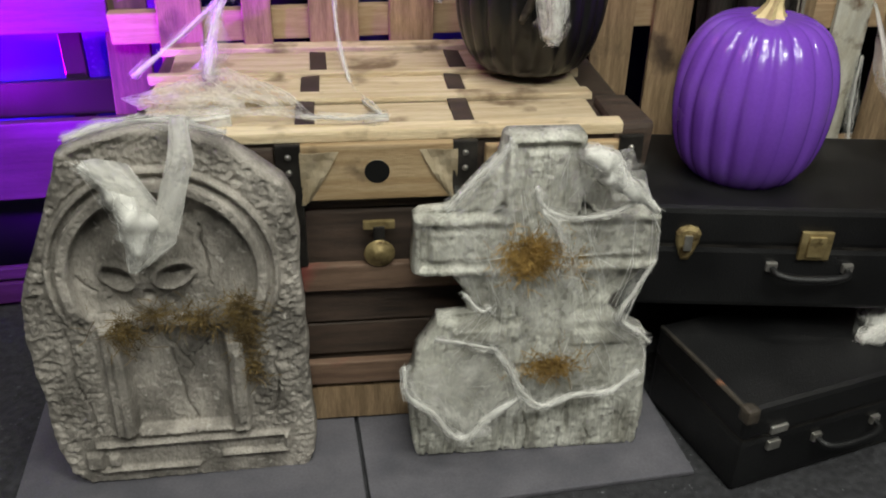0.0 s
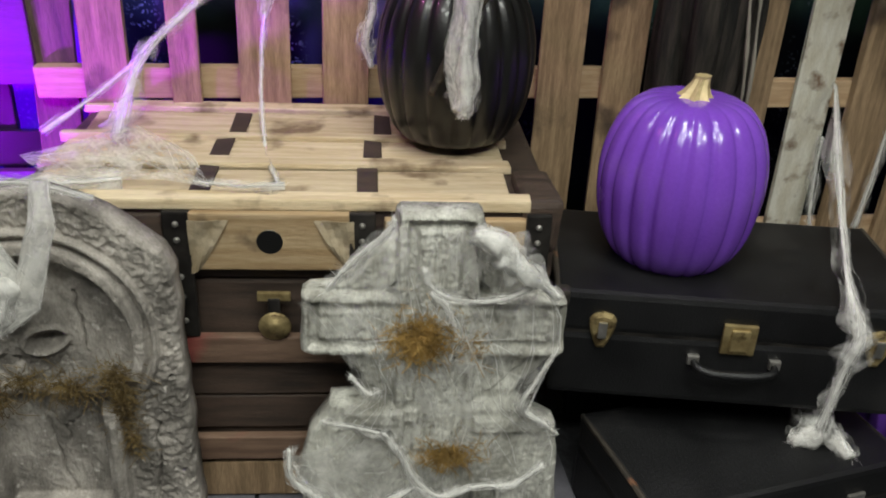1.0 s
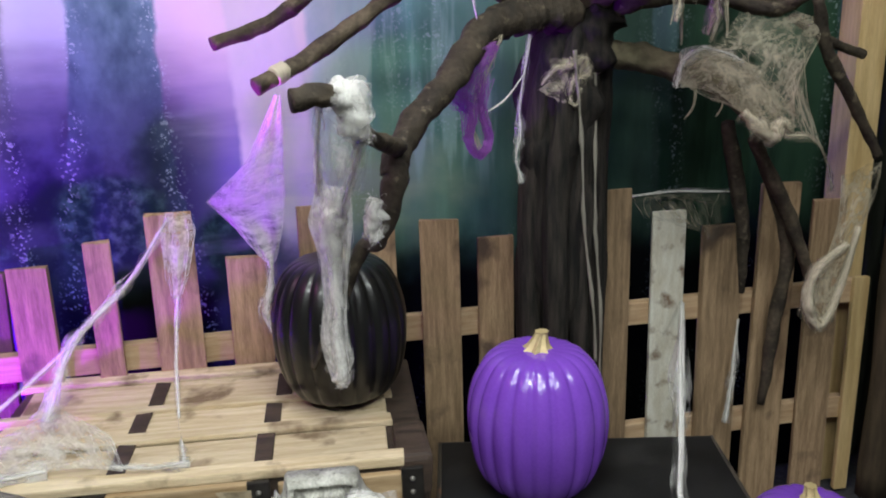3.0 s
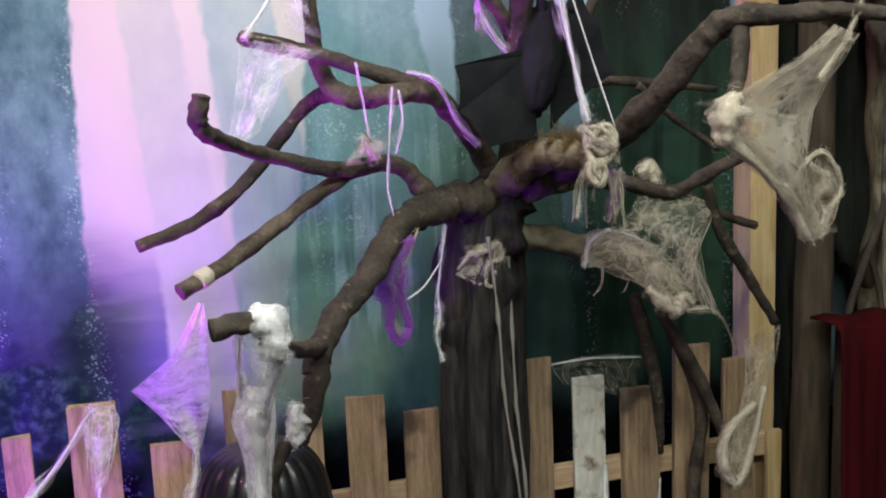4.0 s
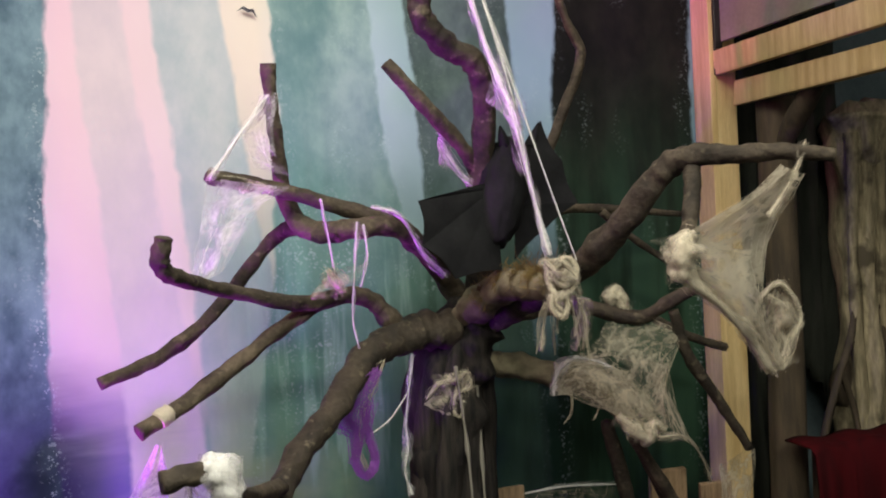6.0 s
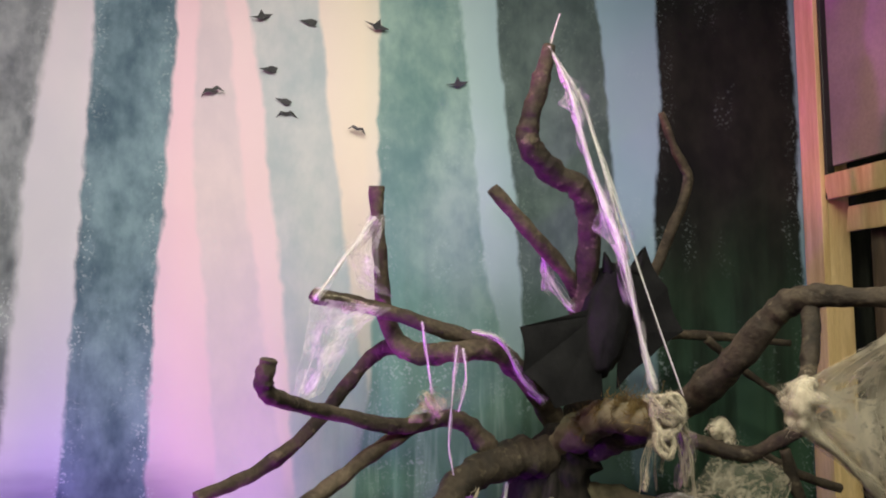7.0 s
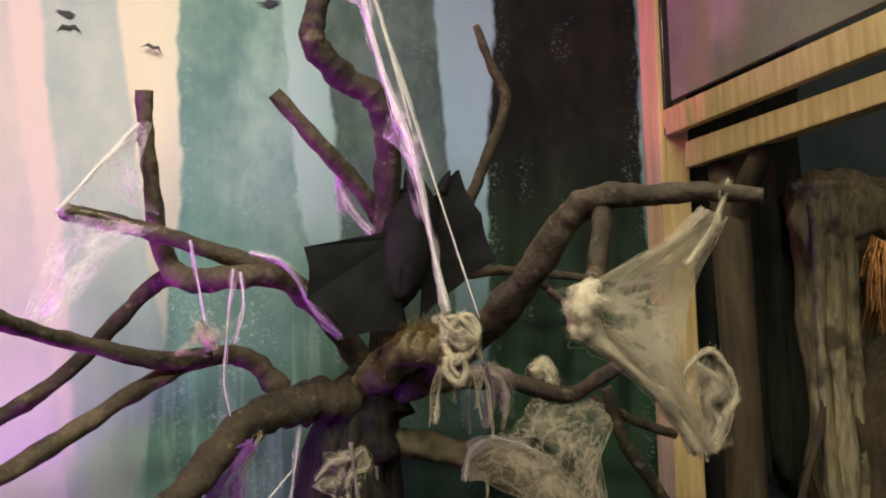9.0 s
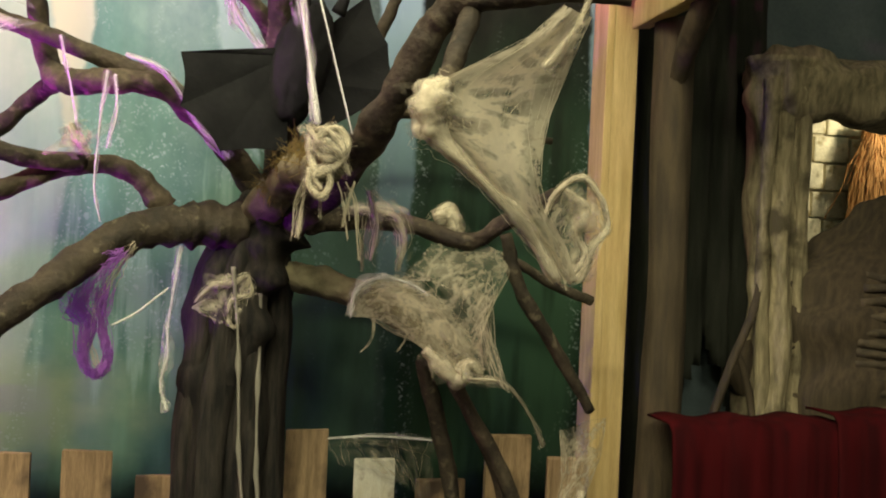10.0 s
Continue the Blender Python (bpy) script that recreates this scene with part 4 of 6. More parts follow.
limb("twig", [(1.685, 1.69, 1.526, 0.014), (1.727, 1.7, 1.409, 0.015), (1.824, 1.71, 1.272, 0.014), (1.918, 1.72, 1.133, 0.012)], M_BARK, seed=16)
limb("twig", [(1.743, 1.88, 1.482, 0.011), (1.89, 1.91, 1.41, 0.013), (2, 1.927, 1.372, 0.013)], M_BARK, seed=17)
limb("twig", [(1.385, 1.86, 1.791, 0.014), (1.553, 1.9, 1.803, 0.012), (1.881, 1.95, 1.772, 0.009)], M_BARK, seed=18)
limb("twig", [(1.604, 1.9, 1.791, 0.012), (1.715, 1.92, 1.707, 0.01), (1.891, 1.95, 1.6, 0.009)], M_BARK, seed=19)
limb("branch", [(1.537, 1.8, 1.232, 0.016), (1.605, 1.84, 1.031, 0.02), (1.639, 1.86, 0.892, 0.016), (1.657, 1.88, 0.739, 0.008)], M_BARK, seed=20)
limb("twig", [(1.61, 1.8, 1.188, 0.016), (1.733, 1.82, 0.991, 0.018), (1.827, 1.84, 0.809, 0.015), (1.857, 1.85, 0.733, 0.008)], M_BARK, seed=21)
limb("branch", [(1.649, 1.82, 1.127, 0.012), (1.78, 1.87, 0.873, 0.018), (1.782, 1.9, 0.636, 0.019), (1.771, 1.92, 0.362, 0.012)], M_BARK, seed=22)


# ---- webs ----
def fibre_material(name, color, through, rough=0.9):
    m = bpy.data.materials.new(name)
    m.use_nodes = True
    nt = m.node_tree
    b = nt.nodes["Principled BSDF"]
    b.inputs["Base Color"].default_value = (*color, 1)
    b.inputs["Roughness"].default_value = rough
    tr, mx, n = nt.nodes.new("ShaderNodeBsdfTranslucent"), nt.nodes.new("ShaderNodeMixShader"), nt.nodes.new("ShaderNodeTexNoise")
    n.inputs["Scale"].default_value = 40
    hs = nt.nodes.new("ShaderNodeHueSaturation")
    hs.inputs["Color"].default_value = (*color, 1)
    mr = nt.nodes.new("ShaderNodeMapRange")
    mr.inputs["To Min"].default_value, mr.inputs["To Max"].default_value = 0.75, 1.15
    nt.links.new(n.outputs[0], mr.inputs[0]), nt.links.new(mr.outputs[0], hs.inputs["Value"])
    nt.links.new(hs.outputs[0], b.inputs["Base Color"])
    tr.inputs[0].default_value = (*color, 1)
    mx.inputs[0].default_value = through
    out = nt.nodes["Material Output"]
    nt.links.new(b.outputs[0], mx.inputs[1]), nt.links.new(tr.outputs[0], mx.inputs[2])
    nt.links.new(mx.outputs[0], out.inputs[0])
    return m


def gauze_material(name, color, cover, lace=False):
    """Thin teased cotton: fibres and holes by stretched noise; lace adds torn holes with pulled edges and a thinner rim."""
    m = fibre_material(name, color, 0.5 if lace else 0.15)
    nt = m.node_tree
    out = nt.nodes["Material Output"]
    src = out.inputs[0].links[0].from_socket
    tc, n, n2, r = nt.nodes.new("ShaderNodeTexCoord"), nt.nodes.new("ShaderNodeTexNoise"), nt.nodes.new("ShaderNodeTexNoise"), nt.nodes.new("ShaderNodeMapRange")
    n.inputs["Scale"].default_value, n.inputs["Detail"].default_value = 1, 6
    n2.inputs["Scale"].default_value, n2.inputs["Detail"].default_value = 1, 3
    add = nt.nodes.new("ShaderNodeMath")
    add.operation = "MULTIPLY_ADD"
    add.inputs[1].default_value = 0.22
    mp, mp2 = nt.nodes.new("ShaderNodeMapping"), nt.nodes.new("ShaderNodeMapping")
    mp.inputs["Scale"].default_value, mp2.inputs["Scale"].default_value = (5, 7, 1), (30, 38, 1)
    nt.links.new(tc.outputs["UV"], mp.inputs[0]), nt.links.new(tc.outputs["UV"], mp2.inputs[0])
    nt.links.new(mp.outputs[0], n.inputs[0]), nt.links.new(mp2.outputs[0], n2.inputs[0])
    nt.links.new(n2.outputs[0], add.inputs[0]), nt.links.new(n.outputs[0], add.inputs[2])
    r.inputs["From Min"].default_value, r.inputs["From Max"].default_value = 0.66 - 0.31 * cover, 1.0 - 0.31 * cover
    r.inputs["To Max"].default_value = 0.6 + 0.4 * cover
    nt.links.new(add.outputs[0], r.inputs[0])
    tp, mx = nt.nodes.new("ShaderNodeBsdfTransparent"), nt.nodes.new("ShaderNodeMixShader")
    alpha = r.outputs[0]
    if lace:
        def node(op, a, b_, c=None):
            k = nt.nodes.new("ShaderNodeMath")
            k.operation, k.use_clamp = op, True
            for i, v in enumerate((a, b_, c)):
                if isinstance(v, (int, float)):
                    k.inputs[i].default_value = v
                elif v is not None:
                    nt.links.new(v, k.inputs[i])
            return k.outputs[0]

        def step(v, lo, hi, a=0.0, b_=1.0):
            k = nt.nodes.new("ShaderNodeMapRange")
            k.interpolation_type = "SMOOTHSTEP"
            for nm, q in (("From Min", lo), ("From Max", hi), ("To Min", a), ("To Max", b_)):
                k.inputs[nm].default_value = q
            nt.links.new(v, k.inputs[0])
            return k.outputs[0]

        warp, vo, mp3 = nt.nodes.new("ShaderNodeVectorMath"), nt.nodes.new("ShaderNodeTexVoronoi"), nt.nodes.new("ShaderNodeMapping")
        warp.operation = "MULTIPLY_ADD"
        warp.inputs[1].default_value = (0.22, 0.16, 0)
        nt.links.new(n.outputs["Color"], warp.inputs[0]), nt.links.new(tc.outputs["UV"], warp.inputs[2])
        mp3.inputs["Scale"].default_value = (7, 8, 1)
        nt.links.new(warp.outputs[0], mp3.inputs[0]), nt.links.new(mp3.outputs[0], vo.inputs[0])
        vo.feature = "DISTANCE_TO_EDGE"
        vo.inputs["Scale"].default_value = 1
        pulled = step(vo.outputs["Distance"], 0.22, 0.0, 0.0, (0.08 + 0.70 * cover) * (0.4 if color[2] > 0.8 else 1.0))
        alpha = node("MULTIPLY_ADD", pulled, step(n2.outputs[0], 0.3, 0.6, 0.35), node("MULTIPLY", alpha, 0.85))
        rim, sp = nt.nodes.new("ShaderNodeUVMap"), nt.nodes.new("ShaderNodeSeparateXYZ")
        rim.uv_map = "RimMap"
        nt.links.new(rim.outputs[0], sp.inputs[0])
        near = node("MINIMUM", sp.outputs[0], sp.outputs[1])
        alpha = node("MULTIPLY", alpha, step(node("MULTIPLY_ADD", n.outputs[0], -0.35, near), -0.19, 0.13, 0.04))
    nt.links.new(alpha, mx.inputs[0]), nt.links.new(tp.outputs[0], mx.inputs[1]), nt.links.new(src, mx.inputs[2])
    nt.links.new(mx.outputs[0], out.inputs[0])
    return m


M_WEB = fibre_material("white_web_fibre", (0.90, 0.89, 0.86), 0.2)
M_WEBCREAM = fibre_material("cream_web_fibre", (0.66, 0.59, 0.45), 0.2)
M_YARN = fibre_material("cream_yarn", (0.52, 0.47, 0.34), 0.2)
M_ROPE = fibre_material("grey_knotted_yarn", (0.24, 0.22, 0.18), 0.1)
M_VIOLETYARN = fibre_material("violet_yarn", (0.30, 0.10, 0.42), 0.2)
COVERS = (0.2, 0.4, 0.6, 0.75, 1.0)
M_LACE = {(M_WEB.name, c): gauze_material("web_lace", (0.94, 0.925, 0.88), c, True) for c in COVERS}
M_LACE.update({(M_WEBCREAM.name, c): gauze_material("cream_web_lace", (0.66, 0.59, 0.45), c, True) for c in COVERS})
M_GAUZE = {(M_WEB.name, c): gauze_material("web_gauze", (0.94, 0.925, 0.88), c) for c in COVERS}
M_GAUZE.update({(M_WEBCREAM.name, c): gauze_material("cream_web_gauze", (0.66, 0.59, 0.45), c) for c in COVERS})


def strand(vs, fs, path, r):
    """A three-sided thread along path, into the lists vs and fs."""
    n0 = len(vs)
    for i, p in enumerate(path):
        a, b = path[max(i - 1, 0)], path[min(i + 1, len(path) - 1)]
        d = (b - a)
        d = d / (np.linalg.norm(d) + 1e-9)
        u = np.cross(d, (0.3, 0.5, 0.81))
        u = u / (np.linalg.norm(u) + 1e-9)
        w = np.cross(d, u)
        for k in range(3):
            an = 2.0944 * k
            vs.append(tuple(p + r * (u * math.cos(an) + w * math.sin(an))))
    for i in range(len(path) - 1):
        for k in range(3):
            a, b = n0 + 3 * i + k, n0 + 3 * i + (k + 1) % 3
            fs.append((a, b, b + 3, a + 3))


def lay_uv(bm, across, scale_u, scale_v, seed):
    """Lengthwise and crosswise coordinates for a grid of verts, row by row."""
    bm.verts.index_update()
    uv = bm.loops.layers.uv.new("UVMap")
    for f in bm.faces:
        ks = [l.vert.index % across for l in f.loops]
        wrap = max(ks) - min(ks) > across // 2
        for l, k in zip(f.loops, ks):
            k = k + across if wrap and k == 0 else k
            l[uv].uv = (scale_u * (l.vert.index // across) + seed * 1.7, scale_v * k / across + seed * 0.9)
    return bm


def threads(parent, vs, fs, material):
    me = bpy.data.meshes.new("threads")
    me.from_pydata(vs, [], fs)
    me.materials.append(material)
    ob = new("threads", me)
    ob.parent = parent
    return tagged(ob, kind="stuff")


def bundle(name, label, pts, count, fluff, material, seed, wild):
    """Teased cotton along a line: fluffy layers, thinner outwards, with fine threads through them."""
    rng = np.random.default_rng(seed)
    path = np.array(smooth_path(pts, 6))
    n = len(path)
    cotton = material in (M_WEB, M_WEBCREAM)
    thick = (0.00018, 0.00045) if cotton else (0.0004, 0.0009)
    vs, fs = [], []
    for c in range(int(count * (0.3 if cotton else 0.8))):
        a, b = sorted(rng.uniform(-0.15, 1.15, 2)) if c % 3 else (0.0, 1.0)
        a, b = max(a, 0), min(b, 1)
        if b - a < 0.15:
            continue
        i0, i1 = int(a * (n - 1)), int(math.ceil(b * (n - 1)))
        seg = path[i0:i1 + 1]
        if len(seg) < 3:
            continue
        off = rng.normal(0, 0.5, 3)
        drift = rng.normal(0, 0.32 * wild, (len(seg), 3)).cumsum(0)
        drift -= np.linspace(0, 1, len(seg))[:, None] * drift[-1] * 0.6
        p = seg[:, :3] + (off + 0.45 * drift) * np.clip(seg[:, 3:4], 0, 0.03) + rng.normal(0, 0.10 * fluff * wild, (len(seg), 3))
        strand(vs, fs, p, rng.uniform(*thick))
    for c in range(int(count * 0.6 * wild) if cotton else 10):
        p0 = path[rng.integers(0, n)]
        d = rng.normal(0, 1, 3)
        d = d / np.linalg.norm(d)
        ln = fluff * rng.uniform(0.6, 2.0)
        base = p0[:3] + d * p0[3] * 0.5
        p = np.array([base + d * ln * s + rng.normal(0, 0.12 * ln, 3) * s for s in (0, 0.4, 0.75, 1.0)])
        strand(vs, fs, p, 0.0002)
    if not cotton:
        me = bpy.data.meshes.new(name)
        me.from_pydata(vs, [], fs)
        me.materials.append(material)
        return tagged(new(name, me), label, "yarn", "frayed yarn", "stuff")
    ob = None
    for k, (grow, cover, rough) in enumerate(((0.75, 1.0, 0.22), (0.98, 0.75, 0.35), (1.2, 0.6, 0.5), (1.5, 0.2, 0.65)) if name == "web_clump" else ((0.5, 0.75, 0.4), (1.15, 0.4, 0.6), (2.1, 0.2, 0.8))):
        bm = tube([(x, y, z, max(0.0010, r * grow)) for x, y, z, r in pts], 8, 14, rough, None, seed + 11 * k, True, 0.18)
        lay_uv(bm, 14, 0.02, 0.35, seed + k)
        if ob is None:
            ob = link_mesh(name, bm, material if name == "web_clump" else M_GAUZE[material.name, cover], True)
            tagged(ob, label, "spider web", "cotton spider webs")
        else:
            part("cotton_layer", bm, M_GAUZE[material.name, cover], ob, smooth=True)
    threads(ob, vs, fs, material)
    return ob


def sheet(name, label, guides, count, seed, sag, cover, material):
    """A stretched web: gauze lofted over the guide lines, with threads along and across it."""
    rng = np.random.default_rng(seed)
    G = np.array([np.array(g, float) for g in guides])
    nu, nv = 26, 26

    def at(u, v):
        a, b = u * (G.shape[0] - 1), v * (G.shape[1] - 1)
        i, j = min(int(a), G.shape[0] - 2), min(int(b), G.shape[1] - 2)
        a, b = a - i, b - j
        p = G[i, j] * (1 - a) * (1 - b) + G[i + 1, j] * a * (1 - b) + G[i, j + 1] * (1 - a) * b + G[i + 1, j + 1] * a * b
        k = noise.noise(Vector((u * 3 + seed, v * 3, 0.5)))
        return p + np.array((0.3, 1.0, 0.3)) * sag * k

    bm = bmesh.new()
    g = [[bm.verts.new(at(i / nu, j / nv)) for j in range(nv + 1)] for i in range(nu + 1)]
    for i in range(nu):
        for j in range(nv):
            bm.faces.new((g[i][j], g[i][j + 1], g[i + 1][j + 1], g[i + 1][j]))
    vs, fs = [], []
    for c in range(int(count * 0.3)):
        u0, u1, v0, v1 = rng.uniform(0, 1, 4)
        if c % 2:
            u0, u1 = rng.uniform(0, 0.25), rng.uniform(0.7, 1)
            v1 = np.clip(v0 + rng.normal(0, 0.15), 0, 1)
        elif c % 5 == 0:
            v0 = v1 = float(rng.integers(0, 2))
            u0, u1 = 0, 1
        s = np.linspace(0, 1, 9)
        p = np.array([at(u0 + (u1 - u0) * k, v0 + (v1 - v0) * k) for k in s]) + rng.normal(0, 0.0016, (9, 3))
        strand(vs, fs, p, rng.uniform(0.00015, 0.00042))
    long_ = float(np.linalg.norm(np.diff(G, axis=0), axis=2).sum(0).mean())
    wide = float(np.linalg.norm(np.diff(G, axis=1), axis=2).sum(1).mean())
    lay_uv(bm, nv + 1, long_ / 0.28 / nu, wide / 0.28, seed)
    edge = bm.loops.layers.uv.new("RimMap")
    for f in bm.faces:
        for l in f.loops:
            i, j = divmod(l.vert.index, nv + 1)
            l[edge].uv = (min(i, nu - i) / nu * 1.6 + 0.12, min(j, nv - j) / nv)
    ob = link_mesh(name, bm, M_LACE[material.name, min(COVERS, key=lambda c: abs(c - cover))], True)
    tagged(ob, label, "spider web", "cotton spider webs")
    threads(ob, vs, fs, material)
    return ob


sheet("web_sheet", "cream stretched web hanging from a branch tip", [[(1.607, 1.1, 1.843), (1.584, 1.1, 1.849), (1.566, 1.1, 1.856)],
      [(1.595, 1.13, 1.794), (1.545, 1.13, 1.793), (1.513, 1.13, 1.802)],
      [(1.591, 1.16, 1.751), (1.503, 1.16, 1.743), (1.38, 1.16, 1.732)],
      [(1.57, 1.17, 1.676), (1.492, 1.17, 1.679), (1.375, 1.17, 1.691)],
      [(1.567, 1.18, 1.62), (1.507, 1.18, 1.624), (1.401, 1.18, 1.66)],
      [(1.583, 1.2, 1.559), (1.545, 1.2, 1.557), (1.482, 1.2, 1.593)],
      [(1.636, 1.23, 1.507), (1.612, 1.23, 1.497), (1.561, 1.23, 1.536)],
      [(1.667, 1.25, 1.452), (1.653, 1.25, 1.442), (1.632, 1.25, 1.45)]], 90, 1, 0.02, 1.0, M_WEBCREAM)
bundle("web_clump", "cream cotton web wound round a branch end", [(1.404, 1.17, 1.743, 0.010), (1.386, 1.165, 1.715, 0.022), (1.384, 1.17, 1.68, 0.022), (1.402, 1.175, 1.655, 0.012), (1.476, 1.18, 1.594, 0.006), (1.56, 1.22, 1.53, 0.010), (1.63, 1.25, 1.447, 0.009)], 90, 0.012, M_WEBCREAM, 2, 1)
bundle("web_clump", "cream cotton web loop hanging", [(1.61, 1.27, 1.544, 0.003), (1.633, 1.27, 1.593, 0.004), (1.678, 1.27, 1.62, 0.005), (1.713, 1.27, 1.588, 0.004), (1.729, 1.27, 1.54, 0.005), (1.704, 1.27, 1.505, 0.006), (1.686, 1.27, 1.461, 0.007), (1.661, 1.27, 1.441, 0.004)], 60, 0.012, M_WEBCREAM, 3, 1)
bundle("web_strand", "cream web fold inside the hanging loop", [(1.648, 1.27, 1.599, 0.006), (1.686, 1.27, 1.567, 0.01), (1.667, 1.27, 1.528, 0.008), (1.69, 1.27, 1.49, 0.01), (1.666, 1.27, 1.451, 0.008)], 50, 0.012, M_WEBCREAM, 302, 1)
sheet("web_sheet", "knotted cream web below the stretched one", [[(1.633, 1.27, 1.588), (1.678, 1.27, 1.617), (1.721, 1.27, 1.589)],
      [(1.621, 1.27, 1.535), (1.676, 1.27, 1.552), (1.734, 1.27, 1.536)],
      [(1.628, 1.27, 1.492), (1.674, 1.27, 1.499), (1.71, 1.27, 1.496)],
      [(1.646, 1.27, 1.436), (1.666, 1.27, 1.433), (1.691, 1.27, 1.452)]], 40, 301, 0.03, 0.6, M_WEBCREAM)
bundle("web_strand", "cream web strand tied over a branch tip", [(1.613, 1.095, 1.901, 0.00372), (1.605, 1.1, 1.872, 0.00372), (1.582, 1.11, 1.818, 0.0031), (1.544, 1.12, 1.764, 0.00558)], 36, 0.006, M_WEBCREAM, 4, 1)
sheet("web_sheet", "grey torn web stretched between low branches", [[(1.583, 1.79, 1.541), (1.488, 1.78, 1.435), (1.386, 1.77, 1.4)],
      [(1.646, 1.75, 1.505), (1.536, 1.76, 1.412), (1.388, 1.77, 1.357)],
      [(1.697, 1.7, 1.483), (1.582, 1.73, 1.359), (1.413, 1.76, 1.321)],
      [(1.706, 1.7, 1.446), (1.618, 1.71, 1.306), (1.497, 1.73, 1.289)],
      [(1.649, 1.69, 1.346), (1.639, 1.69, 1.272), (1.568, 1.7, 1.233)],
      [(1.698, 1.66, 1.191), (1.648, 1.67, 1.226), (1.602, 1.68, 1.206)]], 150, 5, 0.02, 0.6, M_WEBCREAM)
sheet("web_sheet", "grey cotton web draped over a low branch", [[(1.364, 1.74, 1.334), (1.374, 1.735, 1.394), (1.424, 1.75, 1.42)],
      [(1.41, 1.735, 1.335), (1.427, 1.725, 1.387), (1.472, 1.74, 1.414)],
      [(1.464, 1.72, 1.315), (1.491, 1.715, 1.356), (1.53, 1.73, 1.39)],
      [(1.522, 1.71, 1.269), (1.546, 1.7, 1.319), (1.574, 1.71, 1.358)],
      [(1.574, 1.7, 1.209), (1.59, 1.69, 1.26), (1.627, 1.7, 1.285)]], 60, 6, 0.008, 0.75, M_WEBCREAM)
bundle("web_strand", "pale rim of cotton web on a low branch", [(1.361, 1.735, 1.334, 0.00372), (1.369, 1.73, 1.39, 0.00558), (1.419, 1.74, 1.42, 0.00496), (1.485, 1.735, 1.408, 0.00372), (1.53, 1.73, 1.384, 0.00248)], 30, 0.006, M_WEB, 601, 1)
bundle("web_clump", "cream cotton web clump below a low branch", [(1.517, 1.7, 1.271, 0.01), (1.551, 1.69, 1.238, 0.014), (1.592, 1.69, 1.21, 0.016), (1.614, 1.69, 1.241, 0.012), (1.647, 1.69, 1.22, 0.005)], 40, 0.008, M_WEBCREAM, 602, 1)
bundle("web_strand", "frayed yarn end under a low branch", [(1.411, 1.74, 1.337, 0.004), (1.409, 1.74, 1.288, 0.003), (1.386, 1.74, 1.257, 0.002)], 12, 0.003, M_YARN, 603, 1)
bundle("web_strand", "frayed yarn end under a low branch", [(1.481, 1.73, 1.298, 0.003), (1.475, 1.73, 1.277, 0.004), (1.463, 1.73, 1.261, 0.002)], 12, 0.003, M_YARN, 604, 1)
bundle("web_strand", "white web strand below a branch stub", [(0.48, 1.12, 1.406, 0.00372), (0.48, 1.27, 1.314, 0.00372), (0.484, 1.43, 1.205, 0.00744)], 30, 0.005, M_WEB, 605, 1)
bundle("web_strand", "white web strand below a branch stub", [(0.545, 1.15, 1.354, 0.00744), (0.54, 1.31, 1.258, 0.0062), (0.524, 1.46, 1.145, 0.00744)], 30, 0.006, M_WEB, 606, 1)
bundle("web_clump", "small cream web tuft on a twig", [(1.549, 1.8, 1.558, 0.012), (1.584, 1.8, 1.569, 0.018), (1.599, 1.8, 1.529, 0.018), (1.578, 1.79, 1.508, 0.01)], 50, 0.01, M_WEBCREAM, 7, 1)
bundle("web_strand", "grey web strand reaching to the fence", [(1.608, 1.66, 1.215, 0.00744), (1.694, 1.67, 1.202, 0.00372), (1.775, 1.72, 1.118, 0.00248), (1.821, 1.76, 1.044, 0.00496)], 36, 0.006, M_WEBCREAM, 8, 1)
sheet("web_sheet", "cream web wrapped down the corner post", [[(1.997, 1.8, 1.1), (1.935, 1.8, 1.089), (1.888, 1.82, 1.073)],
      [(1.987, 1.8, 1.003), (1.925, 1.8, 0.977), (1.896, 1.82, 0.942)],
      [(1.948, 1.8, 0.908), (1.896, 1.8, 0.864), (1.875, 1.82, 0.844)],
      [(1.911, 1.8, 0.778), (1.858, 1.79, 0.788), (1.818, 1.8, 0.806)],
      [(1.905, 1.8, 0.728), (1.856, 1.79, 0.669), (1.808, 1.8, 0.672)]], 110, 9, 0.015, 0.6, M_WEBCREAM)
bundle("web_clump", "cream cotton web loop on the fence", [(1.906, 1.79, 0.883, 0.008), (1.813, 1.78, 0.814, 0.012), (1.801, 1.78, 0.715, 0.014), (1.841, 1.78, 0.658, 0.012), (1.889, 1.79, 0.733, 0.01), (1.939, 1.79, 0.929, 0.006)], 80, 0.01, M_WEBCREAM, 10, 1)
sheet("web_sheet", "thin grey web strung along picket tops", [[(1.345, 1.93, 1.032), (1.485, 1.92, 1.027), (1.613, 1.9, 1.022)],
      [(1.353, 1.93, 1.002), (1.49, 1.93, 1.007), (1.611, 1.91, 0.98)],
      [(1.387, 1.93, 0.965), (1.544, 1.93, 0.915), (1.593, 1.92, 0.879)]], 40, 11, 0.015, 0.2, M_WEBCREAM)
bundle("web_strand", "taut pale web strand across picket tops", [(1.349, 1.94, 1.025, 0.00248), (1.472, 1.93, 1.032, 0.0031), (1.613, 1.9, 1.026, 0.00248)], 24, 0.003, M_WEB, 12, 1)
bundle("web_strand", "pale web hanging from a picket", [(1.507, 1.93, 0.573, 0.0031), (1.51, 1.92, 0.432, 0.0062), (1.514, 1.9, 0.328, 0.00372)], 30, 0.006, M_WEB, 13, 1)
